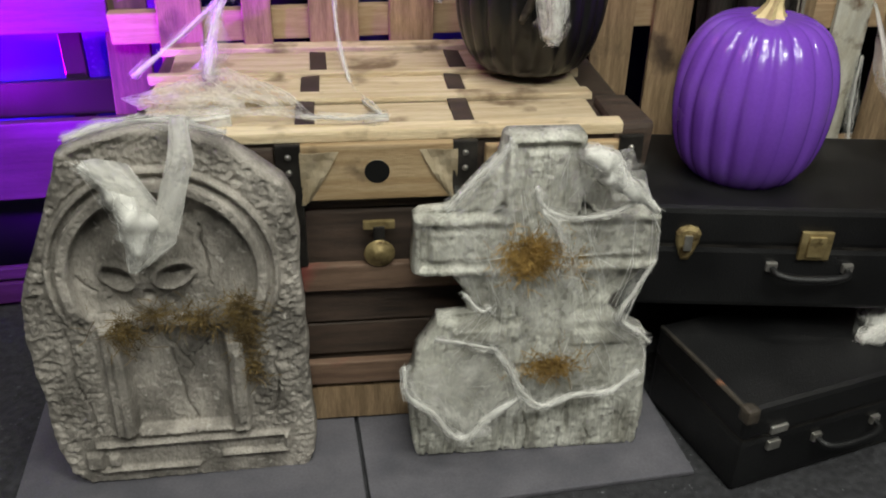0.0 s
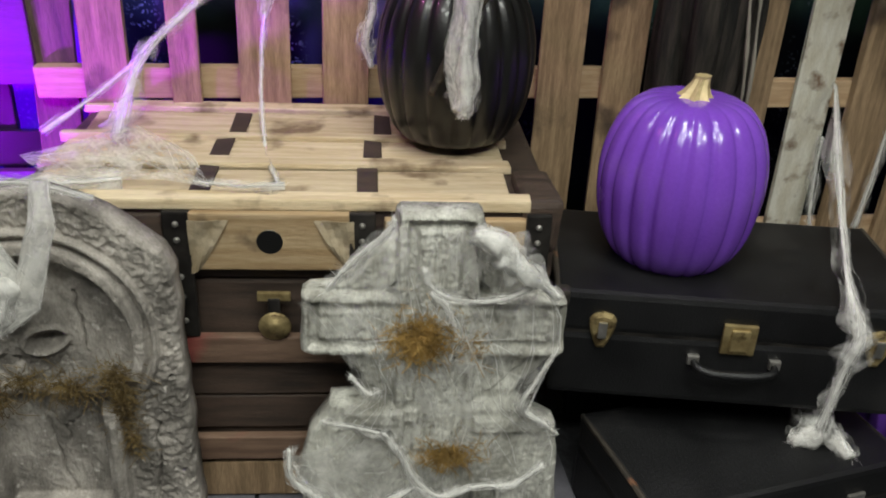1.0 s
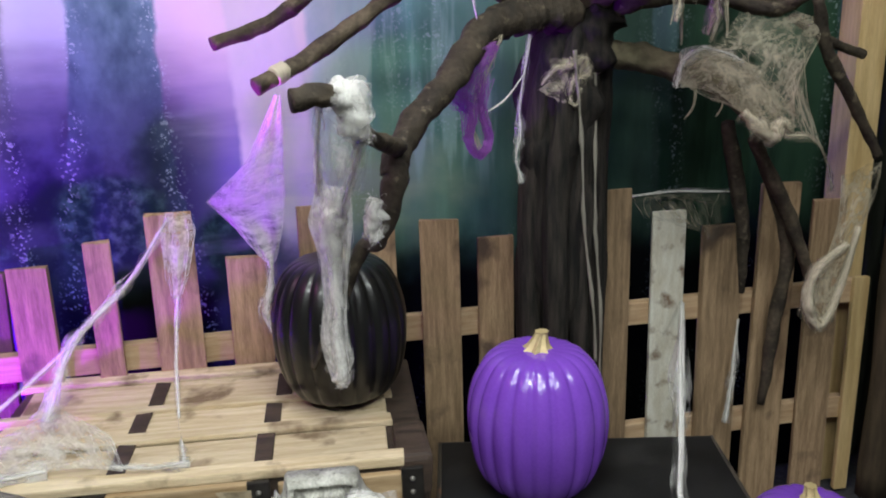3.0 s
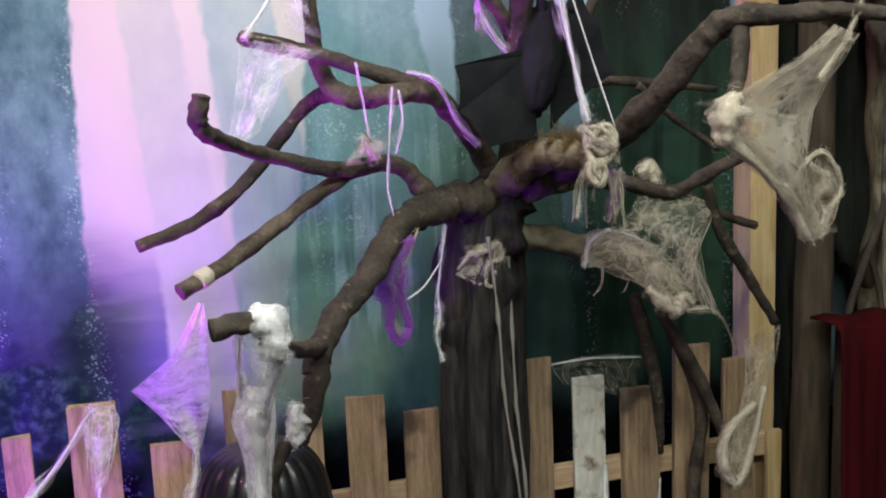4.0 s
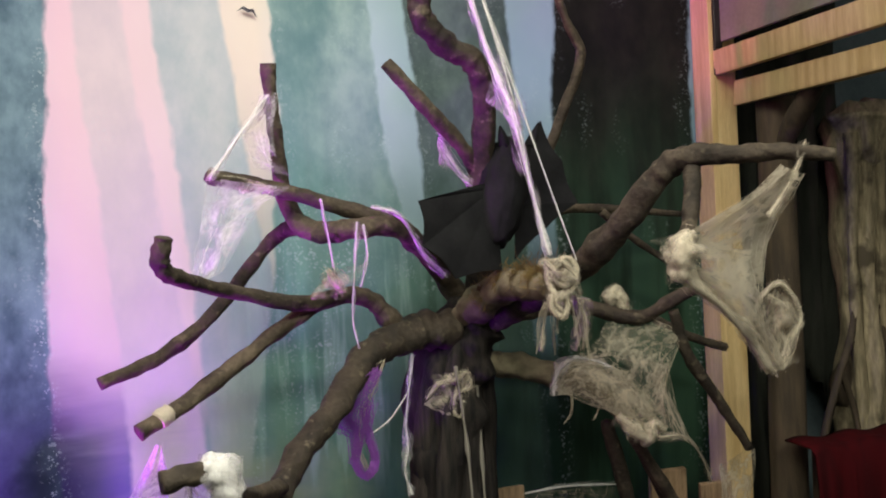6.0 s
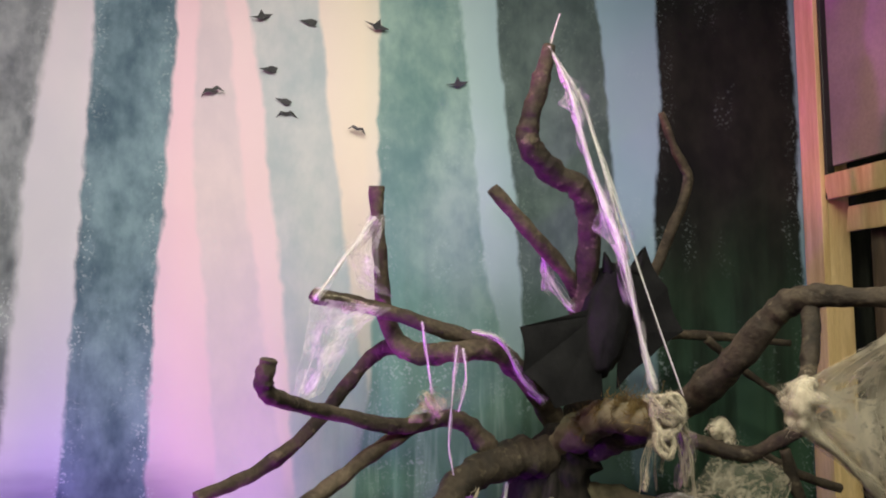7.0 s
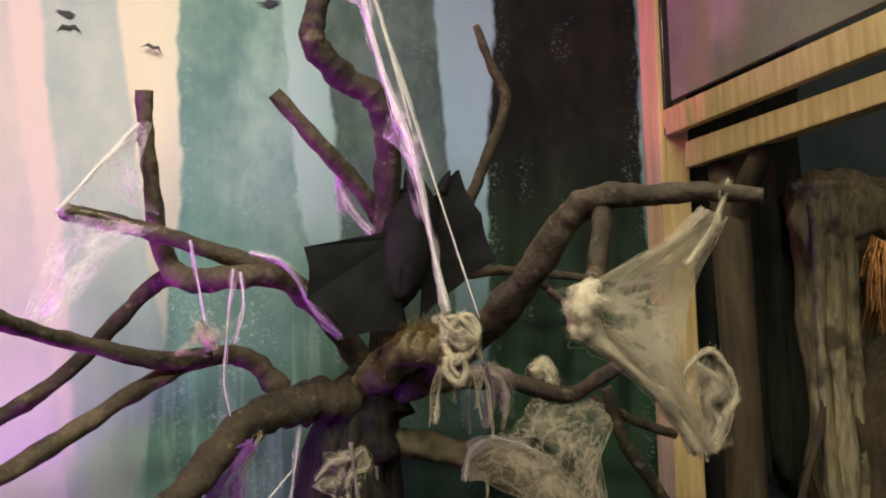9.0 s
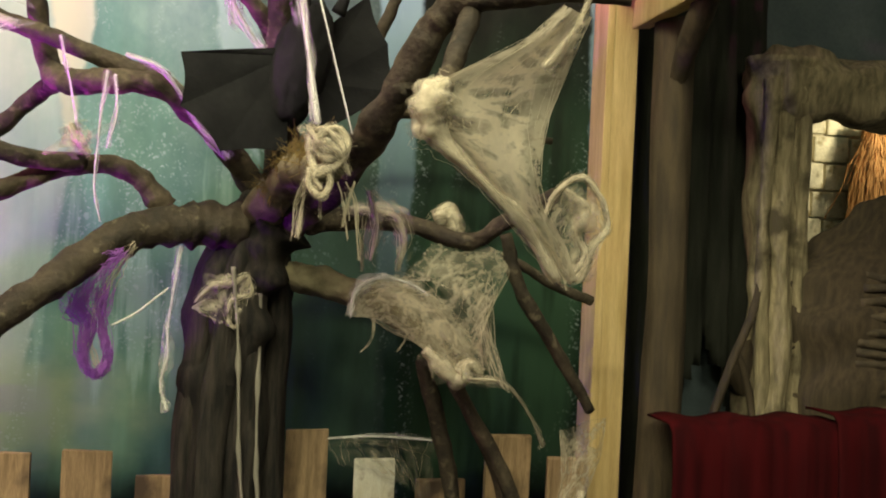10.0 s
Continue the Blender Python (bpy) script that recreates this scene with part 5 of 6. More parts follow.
bundle("web_strand", "pale web hanging from a picket", [(1.683, 1.93, 0.637, 0.00186), (1.67, 1.92, 0.462, 0.00496), (1.65, 1.91, 0.321, 0.00744)], 30, 0.008, M_WEB, 14, 1)
sheet("web_sheet", "thin stretched web below a branch end", [[(0.549, 1.645, 1.908), (0.628, 1.67, 1.894), (0.729, 1.69, 1.883)],
      [(0.535, 1.62, 1.841), (0.588, 1.64, 1.839), (0.662, 1.66, 1.849)],
      [(0.52, 1.59, 1.771), (0.561, 1.61, 1.774), (0.621, 1.63, 1.789)],
      [(0.503, 1.55, 1.698), (0.528, 1.56, 1.69), (0.569, 1.58, 1.712)]], 30, 15, 0.01, 0.6, M_WEB)
bundle("web_strand", "thin web stretched between two branches", [(0.552, 1.6, 1.901, 0.00372), (0.617, 1.63, 1.99, 0.00372), (0.685, 1.67, 2.081, 0.00744)], 36, 0.006, M_WEB, 16, 1)
sheet("web_sheet", "thin web stretched in a branch fork", [[(0.685, 1.67, 2.087), (0.697, 1.67, 2.092), (0.712, 1.67, 2.087)],
      [(0.629, 1.66, 2.005), (0.662, 1.66, 2.011), (0.693, 1.66, 2.011)],
      [(0.636, 1.66, 1.974), (0.667, 1.66, 1.967), (0.697, 1.66, 1.954)],
      [(0.654, 1.67, 1.925), (0.684, 1.67, 1.918), (0.727, 1.67, 1.904)]], 30, 17, 0.006, 0.4, M_WEB)
bundle("web_strand", "cream web wound along a branch", [(0.549, 1.645, 1.908, 0.0062), (0.617, 1.69, 1.899, 0.00806), (0.691, 1.69, 1.877, 0.0062)], 60, 0.006, M_WEBCREAM, 18, 1)
bundle("web_strand", "pale web running along a branch", [(0.896, 1.63, 1.827, 0.00248), (0.965, 1.65, 1.806, 0.00434), (1.028, 1.7, 1.718, 0.00434), (1.093, 1.74, 1.658, 0.00496)], 50, 0.006, M_WEB, 19, 1)
bundle("web_strand", "thin web thread with a cocoon below", [(0.783, 1.62, 1.85, 0.00248), (0.8, 1.65, 1.756, 0.00186), (0.813, 1.67, 1.679, 0.00248)], 16, 0.002, M_WEB, 20, 1)
bundle("cocoon", "small cream cotton cocoon resting on a branch", [(0.797, 1.67, 1.692, 0.01), (0.813, 1.67, 1.666, 0.02), (0.83, 1.68, 1.639, 0.01)], 60, 0.008, M_WEBCREAM, 21, 1)
bundle("web_strand", "hanging loop of pale web yarn", [(0.864, 1.64, 1.797, 0.00248), (0.857, 1.64, 1.728, 0.00186), (0.851, 1.65, 1.659, 0.00186), (0.846, 1.66, 1.576, 0.00124), (0.858, 1.67, 1.51, 0.00124)], 14, 0.002, M_WEB, 22, 1)
bundle("web_strand", "hanging loop of pale web yarn", [(0.877, 1.64, 1.79, 0.00186), (0.883, 1.64, 1.714, 0.00186), (0.866, 1.65, 1.651, 0.00248)], 14, 0.003, M_WEB, 23, 1)
bundle("web_strand", "pink lit web in a branch fork", [(1.073, 1.66, 2.005, 0.00372), (1.098, 1.68, 1.941, 0.00744), (1.161, 1.7, 1.87, 0.0062), (1.221, 1.71, 1.855, 0.00248)], 50, 0.008, M_WEB, 24, 1)
bundle("web_strand", "long pale web rope stretched from the top branch", [(1.06, 1.545, 2.452, 0.0026784), (1.091, 1.54, 2.387, 0.0035712), (1.11, 1.535, 2.326, 0.0098208), (1.122, 1.53, 2.264, 0.004464), (1.149, 1.52, 2.15, 0.0053568), (1.177, 1.51, 2.063, 0.0116064), (1.199, 1.5, 1.989, 0.0107136), (1.221, 1.49, 1.857, 0.004464), (1.244, 1.46, 1.702, 0.0053568)], 60, 0.004, M_WEB, 25, 0.5)
bundle("web_strand", "thin pale web strand beside the long rope", [(1.06, 1.545, 2.452, 0.00155), (1.125, 1.54, 2.343, 0.00279), (1.156, 1.53, 2.24, 0.00248), (1.188, 1.515, 2.101, 0.00186), (1.211, 1.5, 1.977, 0.00248)], 30, 0.003, M_WEB, 261, 0.4)
bundle("web_strand", "thin web thread from the top branch", [(1.125, 1.54, 2.356, 0.00186), (1.174, 1.53, 2.19, 0.00186), (1.253, 1.5, 1.905, 0.00124), (1.309, 1.46, 1.688, 0.00124)], 8, 0.001, M_WEB, 26, 0.4)
bundle("web_strand", "stiff fibre standing on a branch tip", [(1.065, 1.55, 2.456, 0.00186), (1.077, 1.55, 2.493, 0.00124), (1.09, 1.55, 2.529, 0.00062)], 5, 0.001, M_WEB, 27, 0.2)
bundle("web_clump", "cream web knotted round a branch end", [(1.232, 1.45, 1.685, 0.005), (1.233, 1.44, 1.643, 0.006), (1.246, 1.43, 1.613, 0.007), (1.279, 1.43, 1.629, 0.006), (1.299, 1.44, 1.669, 0.005), (1.274, 1.44, 1.695, 0.006), (1.240, 1.435, 1.665, 0.005), (1.262, 1.43, 1.636, 0.006), (1.290, 1.43, 1.655, 0.005), (1.262, 1.435, 1.688, 0.005), (1.235, 1.45, 1.69, 0.004)], 90, 0.01, M_WEBCREAM, 28, 1)
bundle("web_clump", "cream web knotted round a branch end", [(1.234, 1.43, 1.62, 0.004), (1.232, 1.43, 1.59, 0.005), (1.251, 1.43, 1.571, 0.006), (1.269, 1.43, 1.594, 0.005), (1.259, 1.43, 1.621, 0.005), (1.240, 1.427, 1.605, 0.004), (1.254, 1.427, 1.583, 0.004)], 60, 0.008, M_WEBCREAM, 281, 1)
bundle("web_strand", "cream web laid over a branch end", [(1.227, 1.45, 1.697, 0.00496), (1.244, 1.42, 1.667, 0.00744), (1.276, 1.42, 1.654, 0.0062), (1.303, 1.44, 1.614, 0.00496)], 60, 0.01, M_WEBCREAM, 282, 1)
bundle("web_strand", "frayed cream yarn hanging down", [(1.232, 1.44, 1.619, 0.004), (1.224, 1.46, 1.558, 0.003), (1.219, 1.47, 1.496, 0.004)], 24, 0.008, M_WEBCREAM, 29, 1)
for k, (x0, dx, z1) in enumerate(((1.225, -0.012, 1.49), (1.25, 0.004, 1.53), (1.285, 0.015, 1.50), (1.30, 0.02, 1.46), (1.315, -0.01, 1.52))):
    bundle("yarn_fringe", "frayed cream yarn end below the knotted web", [(x0, 1.45, 1.60, 0.003), (x0 + dx, 1.46, 1.56, 0.004), (x0 + dx * 1.6, 1.47, z1, 0.003)], 10, 0.006, M_YARN, 290 + k, 1)
bundle("web_strand", "frayed cream yarn hanging down", [(1.366, 1.6, 1.597, 0.0055), (1.387, 1.62, 1.527, 0.0077), (1.381, 1.64, 1.458, 0.0033)], 30, 0.012, M_WEBCREAM, 30, 1)
bundle("web_strand", "frayed yarn looped over a branch", [(1.349, 1.78, 1.566, 0.008), (1.403, 1.77, 1.566, 0.012), (1.455, 1.77, 1.552, 0.01), (1.476, 1.77, 1.497, 0.01), (1.468, 1.78, 1.434, 0.004)], 50, 0.012, M_WEBCREAM, 31, 1)
bundle("web_strand", "frayed yarn hanging from a branch", [(1.385, 1.77, 1.549, 0.008), (1.382, 1.77, 1.493, 0.004), (1.385, 1.77, 1.431, 0.003)], 16, 0.006, M_YARN, 32, 1)
bundle("web_strand", "tangled cream yarn under the fork", [(1.038, 1.775, 1.353, 0.004), (1.072, 1.77, 1.389, 0.008), (1.108, 1.765, 1.393, 0.009), (1.142, 1.765, 1.411, 0.005), (1.149, 1.765, 1.374, 0.006), (1.113, 1.765, 1.361, 0.007), (1.102, 1.77, 1.321, 0.005), (1.122, 1.77, 1.301, 0.004), (1.134, 1.77, 1.343, 0.005)], 60, 0.012, M_WEBCREAM, 33, 1)
sheet("web_sheet", "tattered cream web under the fork", [[(1.031, 1.775, 1.343), (1.079, 1.77, 1.378), (1.148, 1.765, 1.41)],
      [(1.056, 1.775, 1.328), (1.099, 1.77, 1.347), (1.149, 1.765, 1.374)],
      [(1.084, 1.775, 1.308), (1.113, 1.77, 1.317), (1.139, 1.77, 1.331)]], 40, 331, 0.01, 0.6, M_WEBCREAM)
for k, (x0, z0, x1, z1, yy) in enumerate(((1.111, 1.43, 1.178, 0.64, 1.757), (1.166, 1.40, 1.200, 0.56, 1.775))):
    line = [(x0 + (x1 - x0) * q + 0.004 * math.sin(q * 9 + k), yy + 0.003 * math.sin(q * 14), z0 + (z1 - z0) * q, 0.003 if j % 3 else 0.0052) for j, q in enumerate(i / 12 for i in range(13))]
    rope = link_mesh("yarn_rope", tube(line, 5, 8, 0.30, None, 340 + k, True, 0.5, 0.25), M_ROPE, True)
    tagged(rope, "long knotted grey yarn rope hanging beside the trunk", "rope", "hanging yarn ropes")
tagged(link_mesh("web_wrap", tube([(0.420, 1.566, 1.417, 0.0180), (0.428, 1.572, 1.421, 0.0200), (0.437, 1.577, 1.425, 0.0198), (0.446, 1.583, 1.429, 0.0180)], 6, 16, 0.08, None, 361, True, 0.1, 0.1), M_WEBCREAM, True), "cream web wound round a thin branch end", "spider web", "cotton spider webs")
bundle("yarn_rope", "pale web yarn hanging from the fork", [(1.004, 1.76, 1.47, 0.003), (0.995, 1.77, 1.389, 0.0035), (0.985, 1.78, 1.306, 0.003), (0.986, 1.78, 1.236, 0.005), (0.976, 1.78, 1.18, 0.003), (0.989, 1.78, 1.122, 0.004)], 20, 0.006, M_WEB, 36, 0.8)
bundle("yarn_tangle", "tangled violet yarn hanging below a branch", [(0.90, 1.68, 1.45, 0.010), (0.86, 1.68, 1.42, 0.022), (0.835, 1.68, 1.375, 0.026), (0.82, 1.68, 1.345, 0.018), (0.845, 1.68, 1.315, 0.012), (0.837, 1.68, 1.25, 0.006), (0.862, 1.68, 1.213, 0.006), (0.884, 1.68, 1.25, 0.007), (0.868, 1.68, 1.312, 0.008), (0.868, 1.68, 1.379, 0.016)], 150, 0.016, M_VIOLETYARN, 37, 1)
bundle("yarn_tangle", "pale pink yarn caught in the violet tangle", [(0.92, 1.70, 1.47, 0.006), (0.89, 1.69, 1.42, 0.012), (0.86, 1.69, 1.36, 0.010), (0.845, 1.69, 1.30, 0.008), (0.86, 1.69, 1.235, 0.007), (0.88, 1.69, 1.22, 0.006)], 30, 0.010, M_YARN, 371, 1)
bundle("yarn_tangle", "thin yarn swagged below a branch", [(0.984, 1.74, 1.382, 0.0015), (0.928, 1.7, 1.334, 0.0015), (0.884, 1.69, 1.308, 0.0015)], 14, 0.006, M_WEB, 38, 1)
bundle("web_clump", "white cotton web bunched on a branch stub", [(0.496, 1.12, 1.431, 0.014), (0.53, 1.13, 1.409, 0.022), (0.532, 1.14, 1.371, 0.019), (0.547, 1.16, 1.356, 0.012)], 130, 0.012, M_WEB, 39, 1)
sheet("web_sheet", "thin white web hanging from a branch stub", [[(0.479, 1.12, 1.406), (0.509, 1.13, 1.371), (0.545, 1.15, 1.354)],
      [(0.48, 1.27, 1.314), (0.511, 1.29, 1.286), (0.543, 1.3, 1.27)],
      [(0.477, 1.41, 1.216), (0.502, 1.44, 1.171), (0.535, 1.45, 1.159)],
      [(0.467, 1.48, 1.116), (0.494, 1.5, 1.082), (0.523, 1.51, 1.076)]], 40, 40, 0.012, 0.4, M_WEB)
sheet("web_sheet", "white cotton web hanging over the black pumpkin", [[(0.483, 1.46, 1.215), (0.514, 1.46, 1.214), (0.546, 1.46, 1.205)],
      [(0.46, 1.47, 1.145), (0.503, 1.47, 1.14), (0.548, 1.47, 1.133)],
      [(0.481, 1.49, 1.065), (0.51, 1.49, 1.061), (0.54, 1.49, 1.055)],
      [(0.483, 1.5, 0.962), (0.506, 1.5, 0.959), (0.528, 1.5, 0.956)],
      [(0.47, 1.505, 0.886), (0.498, 1.505, 0.881), (0.526, 1.505, 0.877)],
      [(0.475, 1.505, 0.833), (0.504, 1.505, 0.826), (0.538, 1.505, 0.83)],
      [(0.489, 1.505, 0.781), (0.498, 1.505, 0.777), (0.513, 1.505, 0.78)]], 70, 411, 0.008, 1.0, M_WEB)
sheet("web_sheet", "white cotton web hanging over the black pumpkin", [[(0.483, 1.45, 1.218), (0.513, 1.45, 1.217), (0.545, 1.45, 1.208)],
      [(0.46, 1.46, 1.148), (0.503, 1.46, 1.143), (0.548, 1.46, 1.136)],
      [(0.481, 1.48, 1.068), (0.509, 1.48, 1.065), (0.539, 1.48, 1.058)],
      [(0.483, 1.49, 0.966), (0.505, 1.49, 0.963), (0.527, 1.49, 0.96)],
      [(0.47, 1.495, 0.89), (0.498, 1.495, 0.886), (0.525, 1.495, 0.882)],
      [(0.475, 1.495, 0.838), (0.504, 1.495, 0.831), (0.537, 1.495, 0.835)],
      [(0.489, 1.495, 0.786), (0.498, 1.495, 0.782), (0.512, 1.495, 0.785)]], 60, 412, 0.010, 1.0, M_WEB)
bundle("web_clump", "white cotton web core over the black pumpkin", [(0.505, 1.465, 1.2, 0.007), (0.503, 1.47, 1.14, 0.019), (0.506, 1.485, 1.04, 0.012), (0.508, 1.49, 0.95, 0.010), (0.504, 1.495, 0.87, 0.012), (0.508, 1.495, 0.80, 0.014), (0.504, 1.495, 0.775, 0.006)], 90, 0.008, M_WEB, 41, 1)
bundle("web_clump", "white cotton web tuft on the branch", [(0.58, 1.33, 1.211, 0.01), (0.573, 1.34, 1.17, 0.014), (0.578, 1.35, 1.133, 0.012)], 70, 0.01, M_WEB, 42, 1)
sheet("web_sheet", "violet lit web sheet stretched above the pickets", [[(0.421, 1.47, 1.396), (0.426, 1.47, 1.391), (0.431, 1.47, 1.396)],
      [(0.346, 1.75, 1.218), (0.384, 1.72, 1.234), (0.428, 1.7, 1.247)],
      [(0.237, 1.93, 1.095), (0.317, 1.9, 1.087), (0.424, 1.86, 1.115)],
      [(0.296, 1.93, 1.023), (0.35, 1.91, 1.008), (0.412, 1.9, 1.019)],
      [(0.364, 1.92, 0.944), (0.376, 1.92, 0.927), (0.391, 1.92, 0.94)]], 160, 43, 0.02, 1.0, M_WEB)
bundle("web_strand", "violet lit web trailing behind the pumpkin", [(0.379, 1.92, 0.957, 0.0062), (0.372, 1.92, 0.882, 0.00744), (0.356, 1.9, 0.816, 0.00868), (0.368, 1.88, 0.761, 0.00372)], 60, 0.01, M_WEB, 44, 1)
sheet("web_sheet", "violet lit web draped over a picket top", [[(0.134, 1.945, 1.075), (0.164, 1.94, 1.078), (0.195, 1.945, 1.068)],
      [(0.122, 1.93, 1.028), (0.16, 1.93, 1.014), (0.203, 1.935, 1.025)],
      [(0.12, 1.93, 0.936), (0.152, 1.925, 0.922), (0.184, 1.93, 0.947)],
      [(0.129, 1.93, 0.853), (0.142, 1.925, 0.847), (0.154, 1.93, 0.866)]], 90, 45, 0.006, 0.75, M_WEB)
bundle("web_strand", "web strand hanging from a picket to the lid", [(0.144, 1.925, 0.868, 0.00496), (0.133, 1.9, 0.777, 0.0031), (0.134, 1.8, 0.698, 0.00248), (0.148, 1.65, 0.646, 0.0031), (0.177, 1.452, 0.672, 0.00496)], 40, 0.004, M_WEB, 46, 0.5)
bundle("web_strand", "long web rope from picket to chest corner", [(0.144, 1.94, 1.065, 0.00496), (0.043, 1.92, 0.927, 0.0062), (-0.051, 1.88, 0.839, 0.00496), (-0.184, 1.84, 0.728, 0.00372), (-0.286, 1.731, 0.672, 0.00496)], 60, 0.005, M_WEB, 47, 0.6)
bundle("web_strand", "web rope falling on the chest lid", [(0.028, 1.92, 0.907, 0.00496), (-0.064, 1.88, 0.833, 0.00496), (-0.122, 1.8, 0.752, 0.00868), (-0.138, 1.684, 0.675, 0.0124)], 60, 0.008, M_WEB, 48, 0.6)
sheet("web_sheet", "thin cotton web spread over the chest lid", [[(-0.295, 1.605, 0.672), (-0.2, 1.675, 0.676), (-0.115, 1.728, 0.69), (-0.032, 1.655, 0.674)],
      [(-0.272, 1.568, 0.674), (-0.168, 1.597, 0.68), (-0.079, 1.605, 0.684), (0.015, 1.585, 0.674)],
      [(-0.236, 1.52, 0.674), (-0.141, 1.53, 0.676), (-0.046, 1.545, 0.676), (0.035, 1.523, 0.674)],
      [(-0.274, 1.473, 0.674), (-0.138, 1.475, 0.676), (-0.021, 1.471, 0.676), (0.059, 1.438, 0.674)]], 90, 49, 0.004, 0.75, M_WEB)
bundle("web_strand", "cotton web along the lid edge", [(-0.275, 1.445, 0.675, 0.00744), (-0.197, 1.459, 0.675, 0.00868), (-0.091, 1.476, 0.675, 0.0062)], 70, 0.008, M_WEB, 50, 1)
bundle("web_strand", "cotton web lying across the lid", [(0.034, 1.46, 0.674, 0.00372), (0.112, 1.438, 0.674, 0.00434), (0.189, 1.438, 0.674, 0.00558)], 50, 0.006, M_WEB, 51, 1)
sheet("web_sheet", "white cotton web draped over the carved skull", [[(-0.307, 1.262, 0.7), (-0.275, 1.262, 0.701), (-0.239, 1.262, 0.691)],
      [(-0.28, 1.252, 0.66), (-0.248, 1.252, 0.658), (-0.21, 1.252, 0.64)],
      [(-0.27, 1.252, 0.6), (-0.231, 1.252, 0.602), (-0.179, 1.252, 0.59)],
      [(-0.263, 1.252, 0.556), (-0.226, 1.252, 0.555), (-0.184, 1.252, 0.553)],
      [(-0.267, 1.252, 0.5), (-0.251, 1.252, 0.502), (-0.234, 1.252, 0.513)]], 80, 521, 0.006, 1.0, M_WEB)
sheet("web_sheet", "white cotton web draped over the carved skull", [[(-0.305, 1.254, 0.704), (-0.273, 1.254, 0.704), (-0.238, 1.254, 0.694)],
      [(-0.279, 1.244, 0.664), (-0.246, 1.244, 0.662), (-0.209, 1.244, 0.644)],
      [(-0.268, 1.244, 0.604), (-0.23, 1.244, 0.606), (-0.178, 1.244, 0.594)],
      [(-0.261, 1.244, 0.561), (-0.224, 1.244, 0.559), (-0.183, 1.244, 0.558)],
      [(-0.265, 1.244, 0.505), (-0.25, 1.244, 0.506), (-0.233, 1.244, 0.518)]], 60, 522, 0.006, 1.0, M_WEB)
sheet("web_sheet", "white cotton web draped over the carved skull", [[(-0.168, 1.262, 0.762), (-0.154, 1.262, 0.763), (-0.14, 1.262, 0.759)],
      [(-0.178, 1.252, 0.701), (-0.159, 1.252, 0.701), (-0.14, 1.252, 0.696)],
      [(-0.198, 1.252, 0.644), (-0.178, 1.252, 0.641), (-0.159, 1.252, 0.636)],
      [(-0.219, 1.252, 0.58), (-0.201, 1.252, 0.571), (-0.181, 1.252, 0.566)]], 50, 523, 0.006, 1.0, M_WEB)
sheet("web_sheet", "white cotton web draped over the carved skull", [[(-0.167, 1.254, 0.765), (-0.153, 1.254, 0.766), (-0.14, 1.254, 0.762)],
      [(-0.177, 1.244, 0.704), (-0.158, 1.244, 0.705), (-0.139, 1.244, 0.7)],
      [(-0.196, 1.244, 0.648), (-0.177, 1.244, 0.644), (-0.158, 1.244, 0.64)],
      [(-0.218, 1.244, 0.585), (-0.2, 1.244, 0.576), (-0.18, 1.244, 0.571)]], 40, 524, 0.006, 1.0, M_WEB)
bundle("web_clump", "white cotton web draped over the carved skull", [(-0.311, 1.268, 0.689, 0.006), (-0.273, 1.265, 0.663, 0.015), (-0.246, 1.255, 0.617, 0.020), (-0.241, 1.25, 0.568, 0.019), (-0.249, 1.25, 0.516, 0.005)], 220, 0.01, M_WEB, 53, 1)
bundle("web_strand", "cotton web along the top of the gravestone", [(-0.328, 1.275, 0.729, 0.00496), (-0.252, 1.275, 0.75, 0.00496), (-0.178, 1.28, 0.751, 0.00496), (-0.088, 1.28, 0.725, 0.0031)], 50, 0.006, M_WEB, 55, 1)
bundle("web_rope", "white web rope hanging past the suitcases", [(1.505, 1.93, 0.708, 0.00372), (1.338, 1.6, 0.633, 0.00868), (1.241, 1.4, 0.586, 0.0062), (1.15, 1.22, 0.567, 0.0062), (1.145, 1.15, 0.513, 0.0124), (1.136, 1.145, 0.454, 0.00992), (1.125, 1.14, 0.374, 0.0062), (1.114, 1.135, 0.317, 0.00992)], 150, 0.007, M_WEB, 56, 0.6)
bundle("web_clump", "white cotton web end on the small suitcase", [(1.141, 1.234, 0.2, 0.01), (1.178, 1.241, 0.212, 0.02), (1.209, 1.269, 0.222, 0.026), (1.225, 1.239, 0.21, 0.016), (1.236, 1.184, 0.2, 0.012)], 150, 0.01, M_WEB, 57, 1)
bundle("web_strand", "white web strung over the cross ring", [(0.255, 1.222, 0.587, 0.00372), (0.292, 1.222, 0.631, 0.00558), (0.351, 1.222, 0.689, 0.00496), (0.359, 1.222, 0.712, 0.00248)], 60, 0.008, M_WEB, 61, 1)
bundle("web_clump", "white cotton web caught on the cross ring", [(0.486, 1.222, 0.678, 0.01), (0.529, 1.222, 0.655, 0.02), (0.558, 1.222, 0.621, 0.018), (0.604, 1.222, 0.585, 0.008), (0.635, 1.222, 0.555, 0.005)], 110, 0.012, M_WEB, 62, 1)
bundle("web_strand", "white web sagging across the cross", [(0.408, 1.222, 0.622, 0.0031), (0.421, 1.222, 0.584, 0.00372), (0.474, 1.222, 0.557, 0.00372), (0.546, 1.222, 0.559, 0.00434), (0.595, 1.222, 0.58, 0.0062)], 60, 0.006, M_WEB, 63, 1)
bundle("web_strand", "white web sagging across the cross", [(0.422, 1.222, 0.578, 0.00496), (0.456, 1.222, 0.531, 0.00558), (0.465, 1.222, 0.484, 0.00496), (0.459, 1.222, 0.438, 0.00248)], 50, 0.008, M_WEB, 64, 1)
